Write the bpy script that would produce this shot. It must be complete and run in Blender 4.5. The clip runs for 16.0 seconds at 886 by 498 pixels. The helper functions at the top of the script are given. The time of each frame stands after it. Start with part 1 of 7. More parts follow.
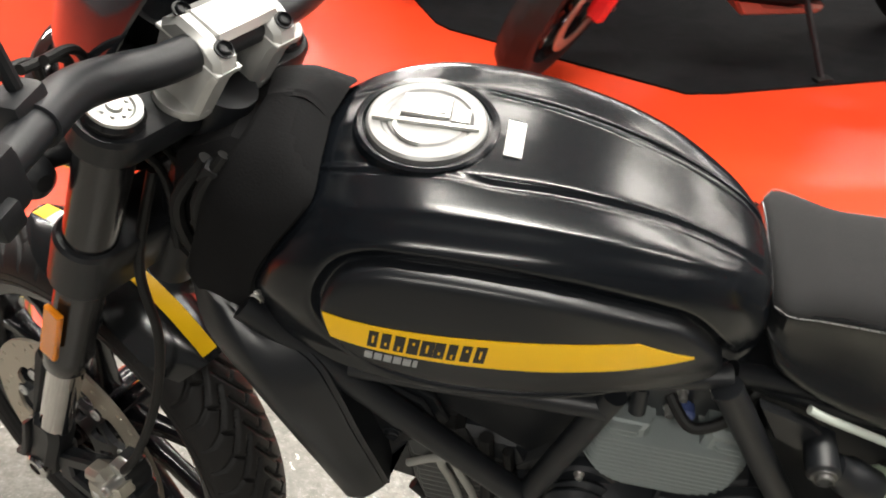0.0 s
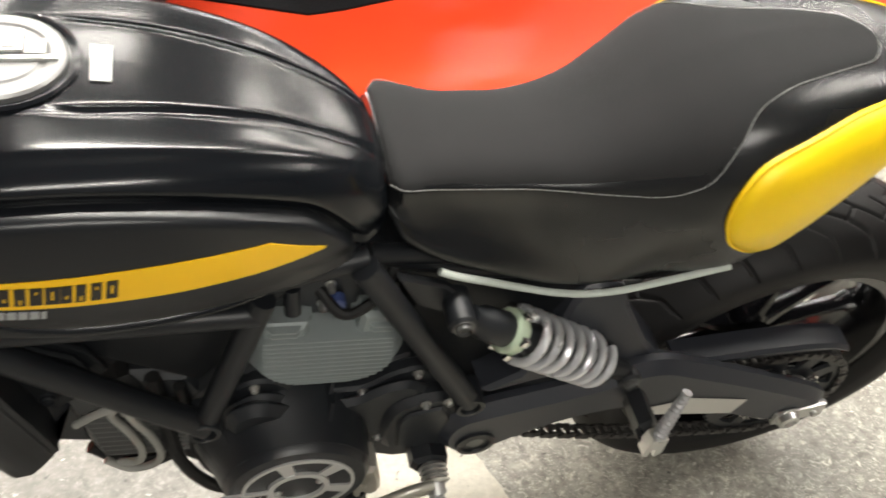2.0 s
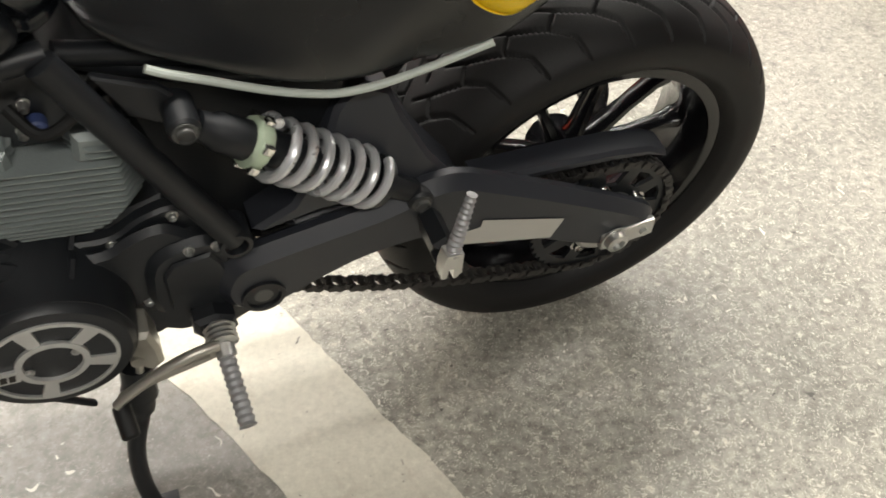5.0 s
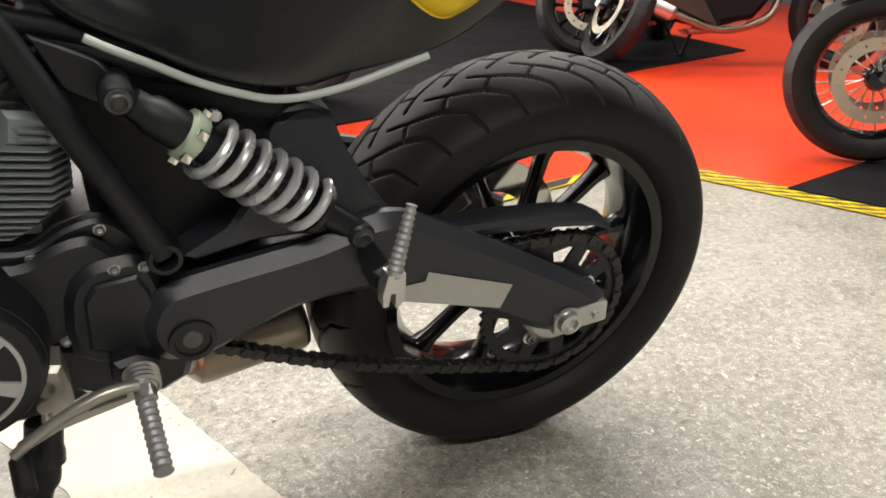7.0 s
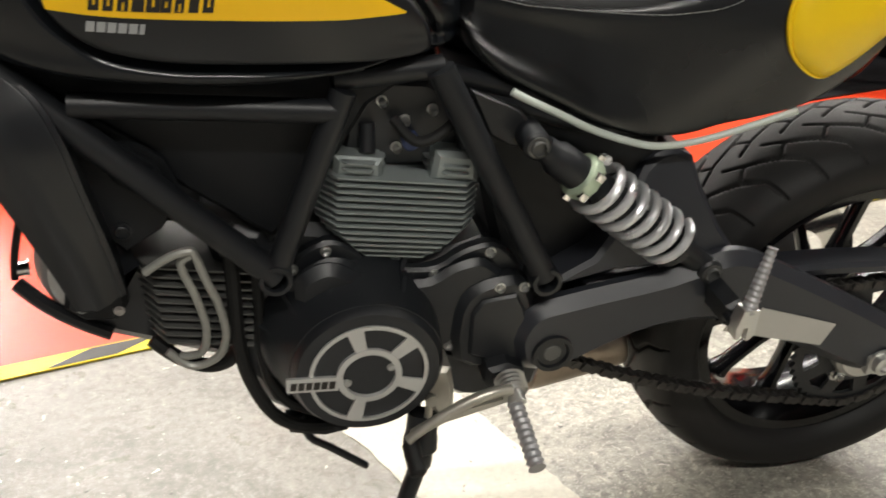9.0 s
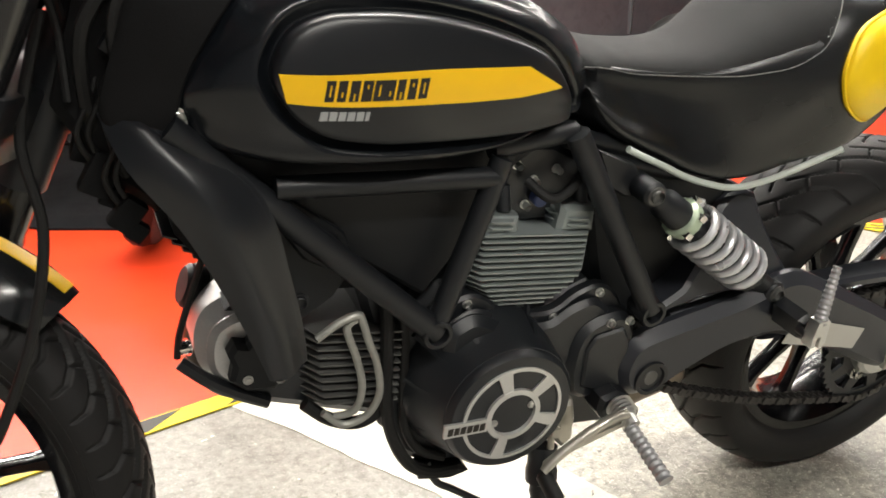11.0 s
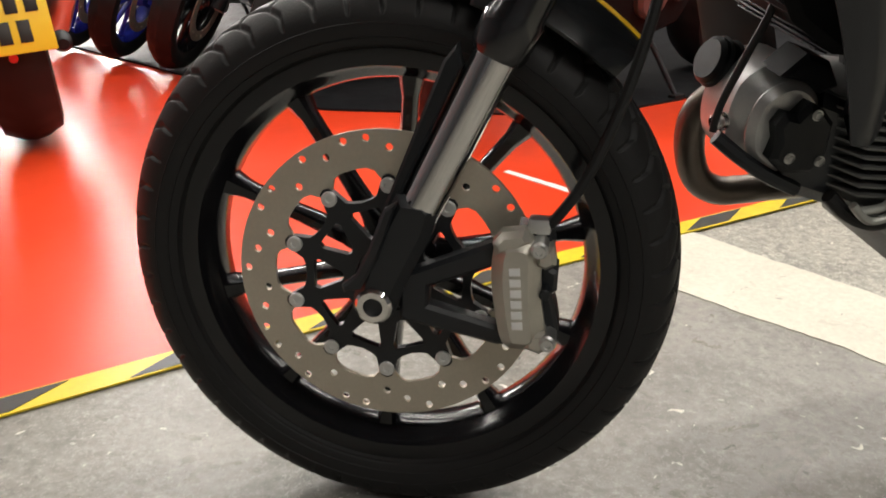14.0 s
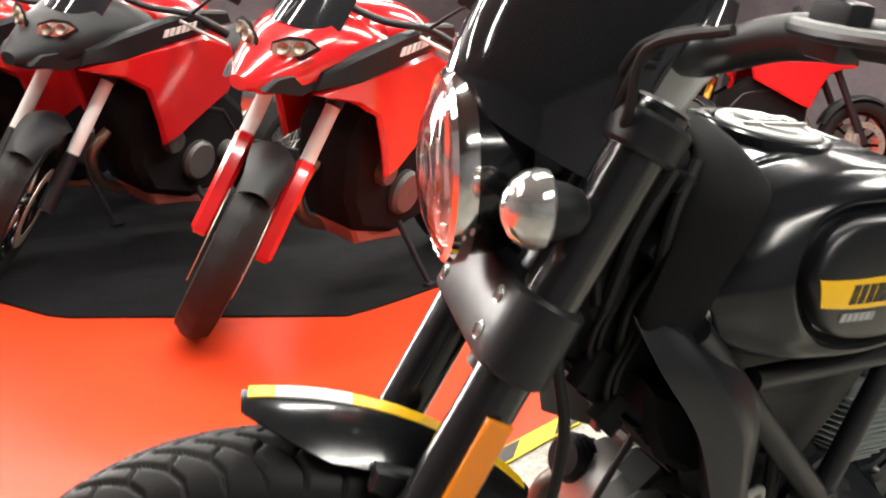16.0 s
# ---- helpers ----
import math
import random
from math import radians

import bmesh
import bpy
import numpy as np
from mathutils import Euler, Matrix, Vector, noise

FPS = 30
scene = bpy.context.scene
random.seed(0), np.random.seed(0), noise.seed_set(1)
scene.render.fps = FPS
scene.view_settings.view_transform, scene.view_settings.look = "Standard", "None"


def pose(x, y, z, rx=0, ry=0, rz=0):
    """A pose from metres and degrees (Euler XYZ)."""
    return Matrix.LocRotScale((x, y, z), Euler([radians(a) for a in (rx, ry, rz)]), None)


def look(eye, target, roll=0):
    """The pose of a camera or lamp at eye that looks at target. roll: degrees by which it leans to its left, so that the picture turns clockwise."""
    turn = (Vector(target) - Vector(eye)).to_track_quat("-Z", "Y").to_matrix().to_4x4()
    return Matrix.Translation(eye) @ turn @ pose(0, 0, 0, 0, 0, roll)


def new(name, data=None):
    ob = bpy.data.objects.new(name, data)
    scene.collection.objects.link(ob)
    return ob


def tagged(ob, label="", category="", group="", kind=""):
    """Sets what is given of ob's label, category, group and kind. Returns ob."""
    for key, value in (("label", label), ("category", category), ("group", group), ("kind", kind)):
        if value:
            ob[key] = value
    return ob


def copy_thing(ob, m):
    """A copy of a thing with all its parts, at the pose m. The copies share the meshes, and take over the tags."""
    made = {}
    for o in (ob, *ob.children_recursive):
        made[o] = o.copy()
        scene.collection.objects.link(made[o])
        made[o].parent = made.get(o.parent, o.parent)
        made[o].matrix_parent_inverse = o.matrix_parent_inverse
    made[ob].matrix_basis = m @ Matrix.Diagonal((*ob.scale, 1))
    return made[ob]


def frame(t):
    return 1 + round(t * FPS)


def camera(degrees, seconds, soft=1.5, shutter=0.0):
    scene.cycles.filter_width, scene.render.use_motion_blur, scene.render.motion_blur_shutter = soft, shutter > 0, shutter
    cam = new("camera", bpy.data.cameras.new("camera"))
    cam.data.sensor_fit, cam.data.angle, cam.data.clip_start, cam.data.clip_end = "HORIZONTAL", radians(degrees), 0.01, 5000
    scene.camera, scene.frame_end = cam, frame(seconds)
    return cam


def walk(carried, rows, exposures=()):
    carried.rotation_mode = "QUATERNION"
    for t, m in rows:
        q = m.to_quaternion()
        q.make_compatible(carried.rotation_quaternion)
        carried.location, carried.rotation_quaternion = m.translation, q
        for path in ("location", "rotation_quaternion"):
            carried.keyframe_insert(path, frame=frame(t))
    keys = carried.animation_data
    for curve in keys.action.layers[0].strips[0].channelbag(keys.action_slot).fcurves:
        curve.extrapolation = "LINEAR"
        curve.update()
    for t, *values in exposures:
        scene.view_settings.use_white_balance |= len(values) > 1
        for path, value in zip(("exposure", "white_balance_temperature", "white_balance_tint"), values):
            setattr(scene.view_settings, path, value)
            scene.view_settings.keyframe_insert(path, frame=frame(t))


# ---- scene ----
import functools

# The camera: a phone carried slowly round one side of a parked motorcycle
cam = camera(53.5, 16.0, soft=1.7, shutter=0.35)
PATH = [
    (0, (-0.118, -0.836, 1.288), (-0.353, 0.739, 0.078), 1.8),
    (0.5, (-0.169, -0.861, 1.296), (-0.17, 0.699, 0.044), 2.3),
    (1, (-0.166, -0.872, 1.297), (-0.093, 0.687, 0.046), 3.3),
    (1.5, (-0.13, -0.87, 1.277), (0.128, 0.641, -0.008), 5.2),
    (2, (-0.073, -0.87, 1.277), (0.41, 0.592, 0.001), 6.6),
    (2.5, (-0.032, -0.881, 1.29), (0.615, 0.558, 0.061), 7.1),
    (3, (-0.004, -0.899, 1.298), (0.742, 0.52, 0.104), 7.1),
    (3.5, (0.016, -0.916, 1.277), (0.778, 0.465, 0.048), 7.1),
    (4, (0.038, -0.928, 1.226), (0.791, 0.397, -0.068), 7.3),
    (4.5, (0.063, -0.942, 1.168), (0.747, 0.373, -0.175), 4.4),
    (5, (0.106, -0.952, 1.086), (0.733, 0.41, -0.237), 3.3),
    (5.2, (0.13, -0.952, 1.055), (0.771, 0.452, -0.216), 2.9),
    (7.3, (0.062, -1.099, 0.788), (0.888, 0.586, 0.096), 2.7),
    (7.5, (0.03, -1.087, 0.82), (0.791, 0.608, 0.079), 3.0),
    (8, (-0.043, -1.088, 0.834), (0.659, 0.643, 0.121), 3.3),
    (8.5, (-0.104, -1.103, 0.842), (0.495, 0.676, 0.152), 3.2),
    (9, (-0.155, -1.101, 0.857), (0.312, 0.704, 0.133), 2.3),
    (9.2, (-0.168, -1.092, 0.859), (0.268, 0.712, 0.113), 1.8),
    (11.3, (-0.523, -1.084, 0.894), (0.274, 0.646, 0.288), 0.5),
    (11.5, (-0.534, -1.088, 0.897), (0.257, 0.647, 0.29), 0.6),
    (12, (-0.553, -1.111, 0.887), (0.125, 0.653, 0.234), 0.3),
    (12.5, (-0.614, -1.117, 0.853), (-0.169, 0.683, 0.106), -0.1),
    (13, (-0.699, -1.097, 0.783), (-0.396, 0.719, 0.001), -0.4),
    (13.5, (-0.827, -1.028, 0.714), (-0.464, 0.777, -0.068), -0.4),
    (14, (-0.886, -0.946, 0.686), (-0.45, 0.862, -0.049), -0.4),
    (14.5, (-0.889, -0.901, 0.698), (-0.379, 0.903, 0.003), 0.5),
    (15, (-0.896, -0.86, 0.777), (-0.228, 0.905, 0.112), 2.5),
    (15.5, (-0.964, -0.827, 0.911), (-0.031, 0.845, 0.332), 4.1),
    (15.8, (-0.985, -0.8, 0.982), (0.014, 0.848, 0.446), 4.0),
    (16, (-0.992, -0.753, 1.002), (0.051, 0.876, 0.493), 3.2),
]
walk(cam, [(t, look(eye, target, roll)) for t, eye, target, roll in PATH],
     [(0, 0.1), (1, 0.27), (1.5, 0.17), (3, 0.15), (3.5, 0.0), (4, -0.05), (4.5, -0.1), (5.2, -0.05), (7.5, -0.1), (8.5, 0.05), (9.2, 0.1), (11.5, 0.45), (12, 0.35), (12.5, -0.12), (13, -0.36), (13.5, -0.42), (14, -0.4), (14.5, -0.35), (15, -0.12), (15.5, 0.2), (16, 0.4)])

# ---- light: a windowless showroom under rows of fluorescent tubes ----
world = bpy.data.worlds.new("showroom_air")
world.use_nodes = True
world.node_tree.nodes["Background"].inputs["Color"].default_value = (0.9, 0.95, 1.0, 1)
world.node_tree.nodes["Background"].inputs["Strength"].default_value = 0.02
scene.world = world
scene.view_settings.exposure = 0.0
LEAN, STEER, RAKE = 10.5, 25.0, 24.0   # the stand's lean, the bars turned to the right, the fork's rake
CEILING = 3.3
TUBES = [  # fittings: x, y, yaw, length
    (-3.4, 1.0, 90, 2.4), (-0.9, 2.1, 90, 2.4), (2.7, 2.1, 90, 2.4), (-3.6, 3.9, 90, 2.4), (-0.9, 3.9, 90, 2.4), (1.9, 3.9, 90, 2.4), (4.6, 3.9, 90, 2.4),
    # (-0.2, -3.0) is an added fill lamp that brightens the engine's near side
    (-0.9, 5.6, 90, 2.4), (1.9, 5.6, 90, 2.4), (5.6, 2.1, 90, 2.4), (3.2, -0.4, 90, 2.4), (-0.2, -3.0, 90, 2.4), (0.45, 0.40, 90, 2.0),
]
TUBE_WATTS = 63.0   # each; the fitting over the motorcycle and the added one at y -3.0 give more
for tx, ty, yaw, length in TUBES:
    lamp = bpy.data.lights.new("tube_light", "AREA")
    lamp.shape, lamp.size, lamp.size_y, lamp.energy, lamp.color = "RECTANGLE", length, 0.14, TUBE_WATTS if ty > -2 and length > 2 else 98.0, (1.0, 0.965, 0.89)
    ob = new("tube_light", lamp)
    ob.matrix_world = pose(tx, ty, CEILING - 0.115, 0, 0, yaw - 90)

# daylight through the tall window in the far wall
WIN_X, WIN_Z, WIN_W, WIN_H = -2.3, 1.80, 2.0, 2.5
day = bpy.data.lights.new("window_light", "AREA")
day.shape, day.size, day.size_y, day.energy, day.color = "RECTANGLE", WIN_W, WIN_H, 900.0, (1.0, 0.96, 0.90)
ob = new("window_light", day)
ob.matrix_world = pose(WIN_X, 8.93, WIN_Z, 90, 0, 180) @ Matrix.Identity(4)
# ---- materials ----
def material(name, color, rough=0.5, metal=0.0, coat=0.0, var=0.15, scale=8.0, bump=0.0, bscale=120.0, rvar=0.1, spec=0.5):
    """A surface with large stains and fine grain in colour and gloss, and a fine relief."""
    m = bpy.data.materials.new(name)
    m.use_nodes = True
    nt = m.node_tree
    b = nt.nodes["Principled BSDF"]
    b.inputs["Metallic"].default_value = metal
    b.inputs["Coat Weight"].default_value = coat
    b.inputs["Coat Roughness"].default_value = 0.08
    b.inputs["Specular IOR Level"].default_value = spec
    tc = nt.nodes.new("ShaderNodeTexCoord")
    n1, n2 = nt.nodes.new("ShaderNodeTexNoise"), nt.nodes.new("ShaderNodeTexNoise")
    n1.inputs["Scale"].default_value, n2.inputs["Scale"].default_value = scale, bscale
    n1.inputs["Detail"].default_value = n2.inputs["Detail"].default_value = 4
    for n in (n1, n2):
        nt.links.new(tc.outputs["Object"], n.inputs["Vector"])
    mix = nt.nodes.new("ShaderNodeMix")
    mix.data_type = "RGBA"
    ramp = nt.nodes.new("ShaderNodeMath")
    ramp.operation = "MULTIPLY_ADD"
    ramp.inputs[1].default_value, ramp.inputs[2].default_value = 0.6, 0.0
    add = nt.nodes.new("ShaderNodeMath")
    add.operation = "MULTIPLY_ADD"
    add.inputs[1].default_value = 0.4
    nt.links.new(n1.outputs["Fac"], ramp.inputs[0])
    nt.links.new(n2.outputs["Fac"], add.inputs[0])
    nt.links.new(ramp.outputs[0], add.inputs[2])
    nt.links.new(add.outputs[0], mix.inputs["Factor"])
    mix.inputs["A"].default_value = (*[c * (1 - var) for c in color], 1)
    mix.inputs["B"].default_value = (*[min(1, c * (1 + var)) for c in color], 1)
    nt.links.new(mix.outputs["Result"], b.inputs["Base Color"])
    r = nt.nodes.new("ShaderNodeMapRange")
    r.inputs["To Min"].default_value, r.inputs["To Max"].default_value = max(0.02, rough - rvar), min(1, rough + rvar)
    nt.links.new(n1.outputs["Fac"], r.inputs["Value"])
    nt.links.new(r.outputs["Result"], b.inputs["Roughness"])
    if bump:
        bp = nt.nodes.new("ShaderNodeBump")
        bp.inputs["Strength"].default_value, bp.inputs["Distance"].default_value = bump, 0.002
        nt.links.new(n2.outputs["Fac"], bp.inputs["Height"])
        nt.links.new(bp.outputs["Normal"], b.inputs["Normal"])
    return m


def lit(name, color, strength):
    m = bpy.data.materials.new(name)
    m.use_nodes = True
    b = m.node_tree.nodes["Principled BSDF"]
    b.inputs["Base Color"].default_value = (*color, 1)
    b.inputs["Emission Color"].default_value = (*color, 1)
    b.inputs["Emission Strength"].default_value = strength
    return m


def clear(name, color, rough=0.02, alpha=1.0):
    m = bpy.data.materials.new(name)
    m.use_nodes = True
    b = m.node_tree.nodes["Principled BSDF"]
    b.inputs["Base Color"].default_value = (*color, 1)
    b.inputs["Roughness"].default_value = rough
    b.inputs["Transmission Weight"].default_value = alpha
    b.inputs["IOR"].default_value = 1.45
    return m


BLACK_PAINT = material("satin_black_paint", (0.005, 0.0062, 0.008), 0.20, coat=0.0, var=0.1, scale=5, rvar=0.015)
PANEL_PAINT = material("satin_black_panel_paint", (0.007, 0.0082, 0.0102), 0.33, var=0.1, scale=6, bump=0.02, bscale=900, rvar=0.04)
BLACK_METAL = material("black_coated_metal", (0.009, 0.0102, 0.0122), 0.42, var=0.25, scale=12, bump=0.08, bscale=500, spec=0.45)
CASE_BLACK = material("black_cast_crankcase", (0.0125, 0.0142, 0.0168), 0.38, var=0.25, scale=14, bump=0.15, bscale=600, spec=0.5)
PLASTIC = material("black_grained_plastic", (0.0065, 0.0075, 0.009), 0.5, var=0.2, scale=10, bump=0.12, bscale=900, spec=0.3)
# sheen held down so that covers and engines lying in shade stay dark
DULL_BLACK = material("dull_shade_black", (0.009, 0.009, 0.0095), 0.85, var=0.3, scale=18, bump=0.2, bscale=400, spec=0.12)
FORK_BLACK = material("gloss_black_fork_anodising", (0.010, 0.010, 0.011), 0.2, coat=0.3, var=0.15, scale=12, rvar=0.06)
FENDER_PAINT = material("gloss_black_fender_paint", (0.010, 0.011, 0.012), 0.2, coat=0.2, var=0.1, scale=6, rvar=0.04)
BLUE_PLUG = material("blue_rubber_plug", (0.04, 0.06, 0.16), 0.5, var=0.1)
RIM_BLACK = material("gloss_black_wheel_paint", (0.005, 0.005, 0.006), 0.17, coat=0.2, var=0.2, scale=9, rvar=0.06, spec=0.35)
ARM_GREY = material("dark_grey_swingarm_paint", (0.022, 0.024, 0.030), 0.40, var=0.12, scale=9, bump=0.08, bscale=700)
RUBBER = material("tyre_rubber", (0.0125, 0.012, 0.012), 0.55, var=0.3, scale=7, bump=0.15, bscale=420, spec=0.25)
SOFT_RUBBER = material("black_rubber", (0.008, 0.008, 0.008), 0.6, var=0.2, scale=20, bump=0.1, bscale=300, spec=0.35)
SEAT_TOP = material("black_suede_seat_cover", (0.019, 0.019, 0.0195), 0.85, var=0.2, scale=9, bump=0.35, bscale=1400, spec=0.25)
SEAT_TAIL = material("smooth_black_vinyl_tail", (0.0095, 0.0102, 0.0108), 0.27, var=0.12, scale=6, bump=0.08, bscale=1200, rvar=0.05, spec=0.5)
YELLOW = material("yellow_vinyl", (0.98, 0.65, 0.004), 0.4, var=0.05, scale=6, bump=0.12, bscale=1200)
YELLOW_PAINT = material("yellow_decal", (0.97, 0.57, 0.006), 0.38, var=0.04, scale=8)
WHITE_DECAL = material("white_decal", (0.72, 0.72, 0.70), 0.4, var=0.05)
GREY_DECAL = material("grey_decal", (0.36, 0.37, 0.37), 0.4, var=0.05)
BLACK_DECAL = material("black_decal", (0.015, 0.012, 0.008), 0.4, var=0.05)
CREAM_TRIM = material("pale_green_white_trim", (0.55, 0.60, 0.55), 0.4, var=0.06, scale=15)
THREAD = material("grey_thread", (0.23, 0.23, 0.22), 0.8, var=0.2, scale=60)
SILVER = material("silver_painted_steel", (0.68, 0.69, 0.71), 0.3, metal=0.6, var=0.12, scale=30, bump=0.05)
CHROME = material("polished_steel", (0.70, 0.69, 0.67), 0.09, metal=1.0, var=0.1, scale=16, rvar=0.06)
ALLOY = material("brushed_alloy", (0.60, 0.60, 0.58), 0.34, metal=0.9, var=0.12, scale=22, bump=0.12, bscale=600)
ALLOY_PALE = material("anodised_alloy", (0.62, 0.62, 0.60), 0.42, metal=0.55, var=0.1, scale=18, bump=0.06)
FIN_GREY = material("grey_cylinder_casting", (0.26, 0.29, 0.285), 0.42, metal=0.35, var=0.15, scale=12, bump=0.2, bscale=500)
COVER_PLASTIC = material("satin_black_cover_plastic", (0.010, 0.0115, 0.014), 0.33, var=0.15, scale=8, bump=0.06, bscale=900, rvar=0.05)
CAP_ALLOY = material("dull_cap_alloy", (0.32, 0.32, 0.315), 0.4, metal=0.6, var=0.1, scale=22, bump=0.1)
FIN_DARK = material("dark_fin_casting", (0.10, 0.10, 0.095), 0.42, metal=0.3, var=0.2, scale=14, bump=0.15, bscale=500)
PIPE_PALE = material("dull_plated_pipe", (0.34, 0.34, 0.31), 0.42, metal=0.4, var=0.2, scale=30)
HEAD_GREY = material("grey_engine_casting", (0.46, 0.46, 0.45), 0.38, metal=0.55, var=0.2, scale=10, bump=0.15, bscale=300)
DISC_STEEL = material("worn_brake_steel", (0.50, 0.455, 0.37), 0.42, metal=0.7, var=0.2, scale=14, bump=0.06, bscale=260)
CALIPER = material("titanium_grey_caliper", (0.50, 0.48, 0.42), 0.38, metal=0.75, var=0.15, scale=24, bump=0.08)
PIPE_STEEL = material("heat_tinted_exhaust_steel", (0.30, 0.25, 0.20), 0.34, metal=0.85, var=0.35, scale=14, bump=0.05)
PIPE_DARK = material("dull_exhaust_steel", (0.13, 0.108, 0.09), 0.36, metal=0.8, var=0.3, scale=14, bump=0.05)
CHAIN_STEEL = material("oiled_chain_steel", (0.055, 0.052, 0.05), 0.42, metal=0.7, var=0.35, scale=80)
ORANGE = material("orange_reflector", (0.90, 0.27, 0.008), 0.22, coat=0.6, var=0.12, scale=30, bump=0.3, bscale=700)
LENS = material("clear_lamp_lens", (0.62, 0.62, 0.60), 0.12, metal=0.75, coat=1.0, var=0.1, scale=30, bump=0.2, bscale=200)
GLASS = clear("lamp_glass", (1, 1, 1))
SMOKE = material("smoked_gloss_screen", (0.012, 0.013, 0.015), 0.07, coat=1.0, var=0.1, rvar=0.02)
GREEN_MARK = material("pale_green_collar", (0.50, 0.60, 0.45), 0.4, metal=0.3, var=0.2, scale=40)
STICKER = material("white_paper_label", (0.80, 0.80, 0.78), 0.6, var=0.03)
LABEL_GREY = material("grey_paper_label", (0.47, 0.46, 0.42), 0.6, var=0.06, scale=20)
RED_PAINT = material("gloss_red_paint", (0.55, 0.012, 0.014), 0.18, coat=0.8, var=0.06, scale=6, rvar=0.04)
GOLD = material("gold_fork_tube", (0.72, 0.42, 0.06), 0.25, metal=0.7, var=0.1)
BLUE = material("gloss_blue_paint", (0.02, 0.03, 0.33), 0.2, coat=0.6, var=0.1)
DULL_RED = material("red_brown_primer_plate", (0.42, 0.16, 0.12), 0.5, var=0.15, scale=15)
PLATE_YELLOW = material("reflective_yellow_plate", (0.85, 0.62, 0.02), 0.4, var=0.04)
PEG_GREY = material("worn_grey_alloy_peg", (0.38, 0.38, 0.385), 0.45, metal=0.4, var=0.2, scale=40, bump=0.2)
GREY_PLASTIC = material("dark_grey_rubber_plastic", (0.055, 0.057, 0.06), 0.42, var=0.15, scale=12, bump=0.08, bscale=500)
DAY_GLOW = lit("daylit_frosted_glass", (0.95, 0.98, 1.0), 3.0)
TUBE_GLOW = lit("fluorescent_tube", (1.0, 0.96, 0.9), 9.0)
WHITE_STEEL = material("white_enamel", (0.75, 0.75, 0.73), 0.4, var=0.05)


def floor_material(name, base, dark, rough, chips=None, bump=0.25, gloss_var=0.12, grain=90.0, speck=0.5, coat=0.0, blotch=0.5, pale=0.0, worn=None, spec=0.5):
    """Worn floor: broad stains, smudges, aggregate grain, pale chips and dark specks."""
    m = bpy.data.materials.new(name)
    m.use_nodes = True
    nt = m.node_tree
    L = nt.links.new
    b = nt.nodes["Principled BSDF"]
    b.inputs["Coat Weight"].default_value = coat
    b.inputs["Coat Roughness"].default_value = 0.15
    b.inputs["Specular IOR Level"].default_value = spec
    tc = nt.nodes.new("ShaderNodeTexCoord")

    def noise_node(scale, detail=5.0, rough_=0.6, twist=0.0):
        n = nt.nodes.new("ShaderNodeTexNoise")
        n.inputs["Scale"].default_value, n.inputs["Detail"].default_value, n.inputs["Roughness"].default_value = scale, detail, rough_
        n.inputs["Distortion"].default_value = twist
        L(tc.outputs["Object"], n.inputs["Vector"])
        return n.outputs["Fac"]

    def ramp_node(source, lo, hi, top=1.0):
        r = nt.nodes.new("ShaderNodeMapRange")
        r.inputs["From Min"].default_value, r.inputs["From Max"].default_value = lo, hi
        r.inputs["To Max"].default_value = top
        L(source, r.inputs["Value"])
        return r.outputs["Result"]

    def mix_node(fac, a, c):
        x = nt.nodes.new("ShaderNodeMix")
        x.data_type = "RGBA"
        L(fac, x.inputs["Factor"])
        for key, v in (("A", a), ("B", c)):
            if isinstance(v, tuple):
                x.inputs[key].default_value = (*v, 1)
            else:
                L(v, x.inputs[key])
        return x.outputs["Result"]

    fine, mid = noise_node(grain, 5.0, 0.7), noise_node(7.0, 6.0, 0.65, 0.6)
    out = mix_node(ramp_node(noise_node(1.3, 5.0, 0.6, 0.4), 0.38, 0.62), base, dark)
    out = mix_node(ramp_node(mid, 0.50, 0.72, blotch), out, tuple(c * 0.62 for c in dark))
    out = mix_node(ramp_node(fine, 0.52, 0.36, 0.72 * speck), out, tuple(c * 0.45 for c in dark))
    out = mix_node(ramp_node(fine, 0.55, 0.70, 0.7 * speck), out, tuple(min(1, c * 1.55) for c in base))
    if pale:
        out = mix_node(ramp_node(noise_node(75.0, 2.0, 0.5, 1.2), 0.60, 0.68, pale), out, tuple(min(1, c * 1.75) for c in base))
        out = mix_node(ramp_node(noise_node(130.0, 1.0, 0.4, 2.2), 0.64, 0.67, pale), out, tuple(min(1, c * 2.1) for c in base))
        out = mix_node(ramp_node(noise_node(105.0, 2.0, 0.5, 1.0), 0.38, 0.34, 0.8 * pale), out, tuple(c * 0.4 for c in dark))
    if worn:
        out = mix_node(ramp_node(noise_node(14.0, 6.0, 0.7, 0.8), 0.60, 0.66, 0.75), out, worn)
    if chips:
        out = mix_node(ramp_node(noise_node(30.0, 2.0, 0.5, 1.5), 0.715, 0.735), out, chips)
        out = mix_node(ramp_node(noise_node(41.0, 2.0, 0.5, 0.5), 0.73, 0.76), out, tuple(c * 0.3 for c in dark))
    L(out, b.inputs["Base Color"])
    r = nt.nodes.new("ShaderNodeMapRange")
    r.inputs["To Min"].default_value, r.inputs["To Max"].default_value = max(0.03, rough - gloss_var), rough + gloss_var
    L(mid, r.inputs["Value"])
    L(r.outputs["Result"], b.inputs["Roughness"])
    bp = nt.nodes.new("ShaderNodeBump")
    bp.inputs["Strength"].default_value, bp.inputs["Distance"].default_value = bump, 0.003
    L(fine, bp.inputs["Height"])
    L(bp.outputs["Normal"], b.inputs["Normal"])
    return m


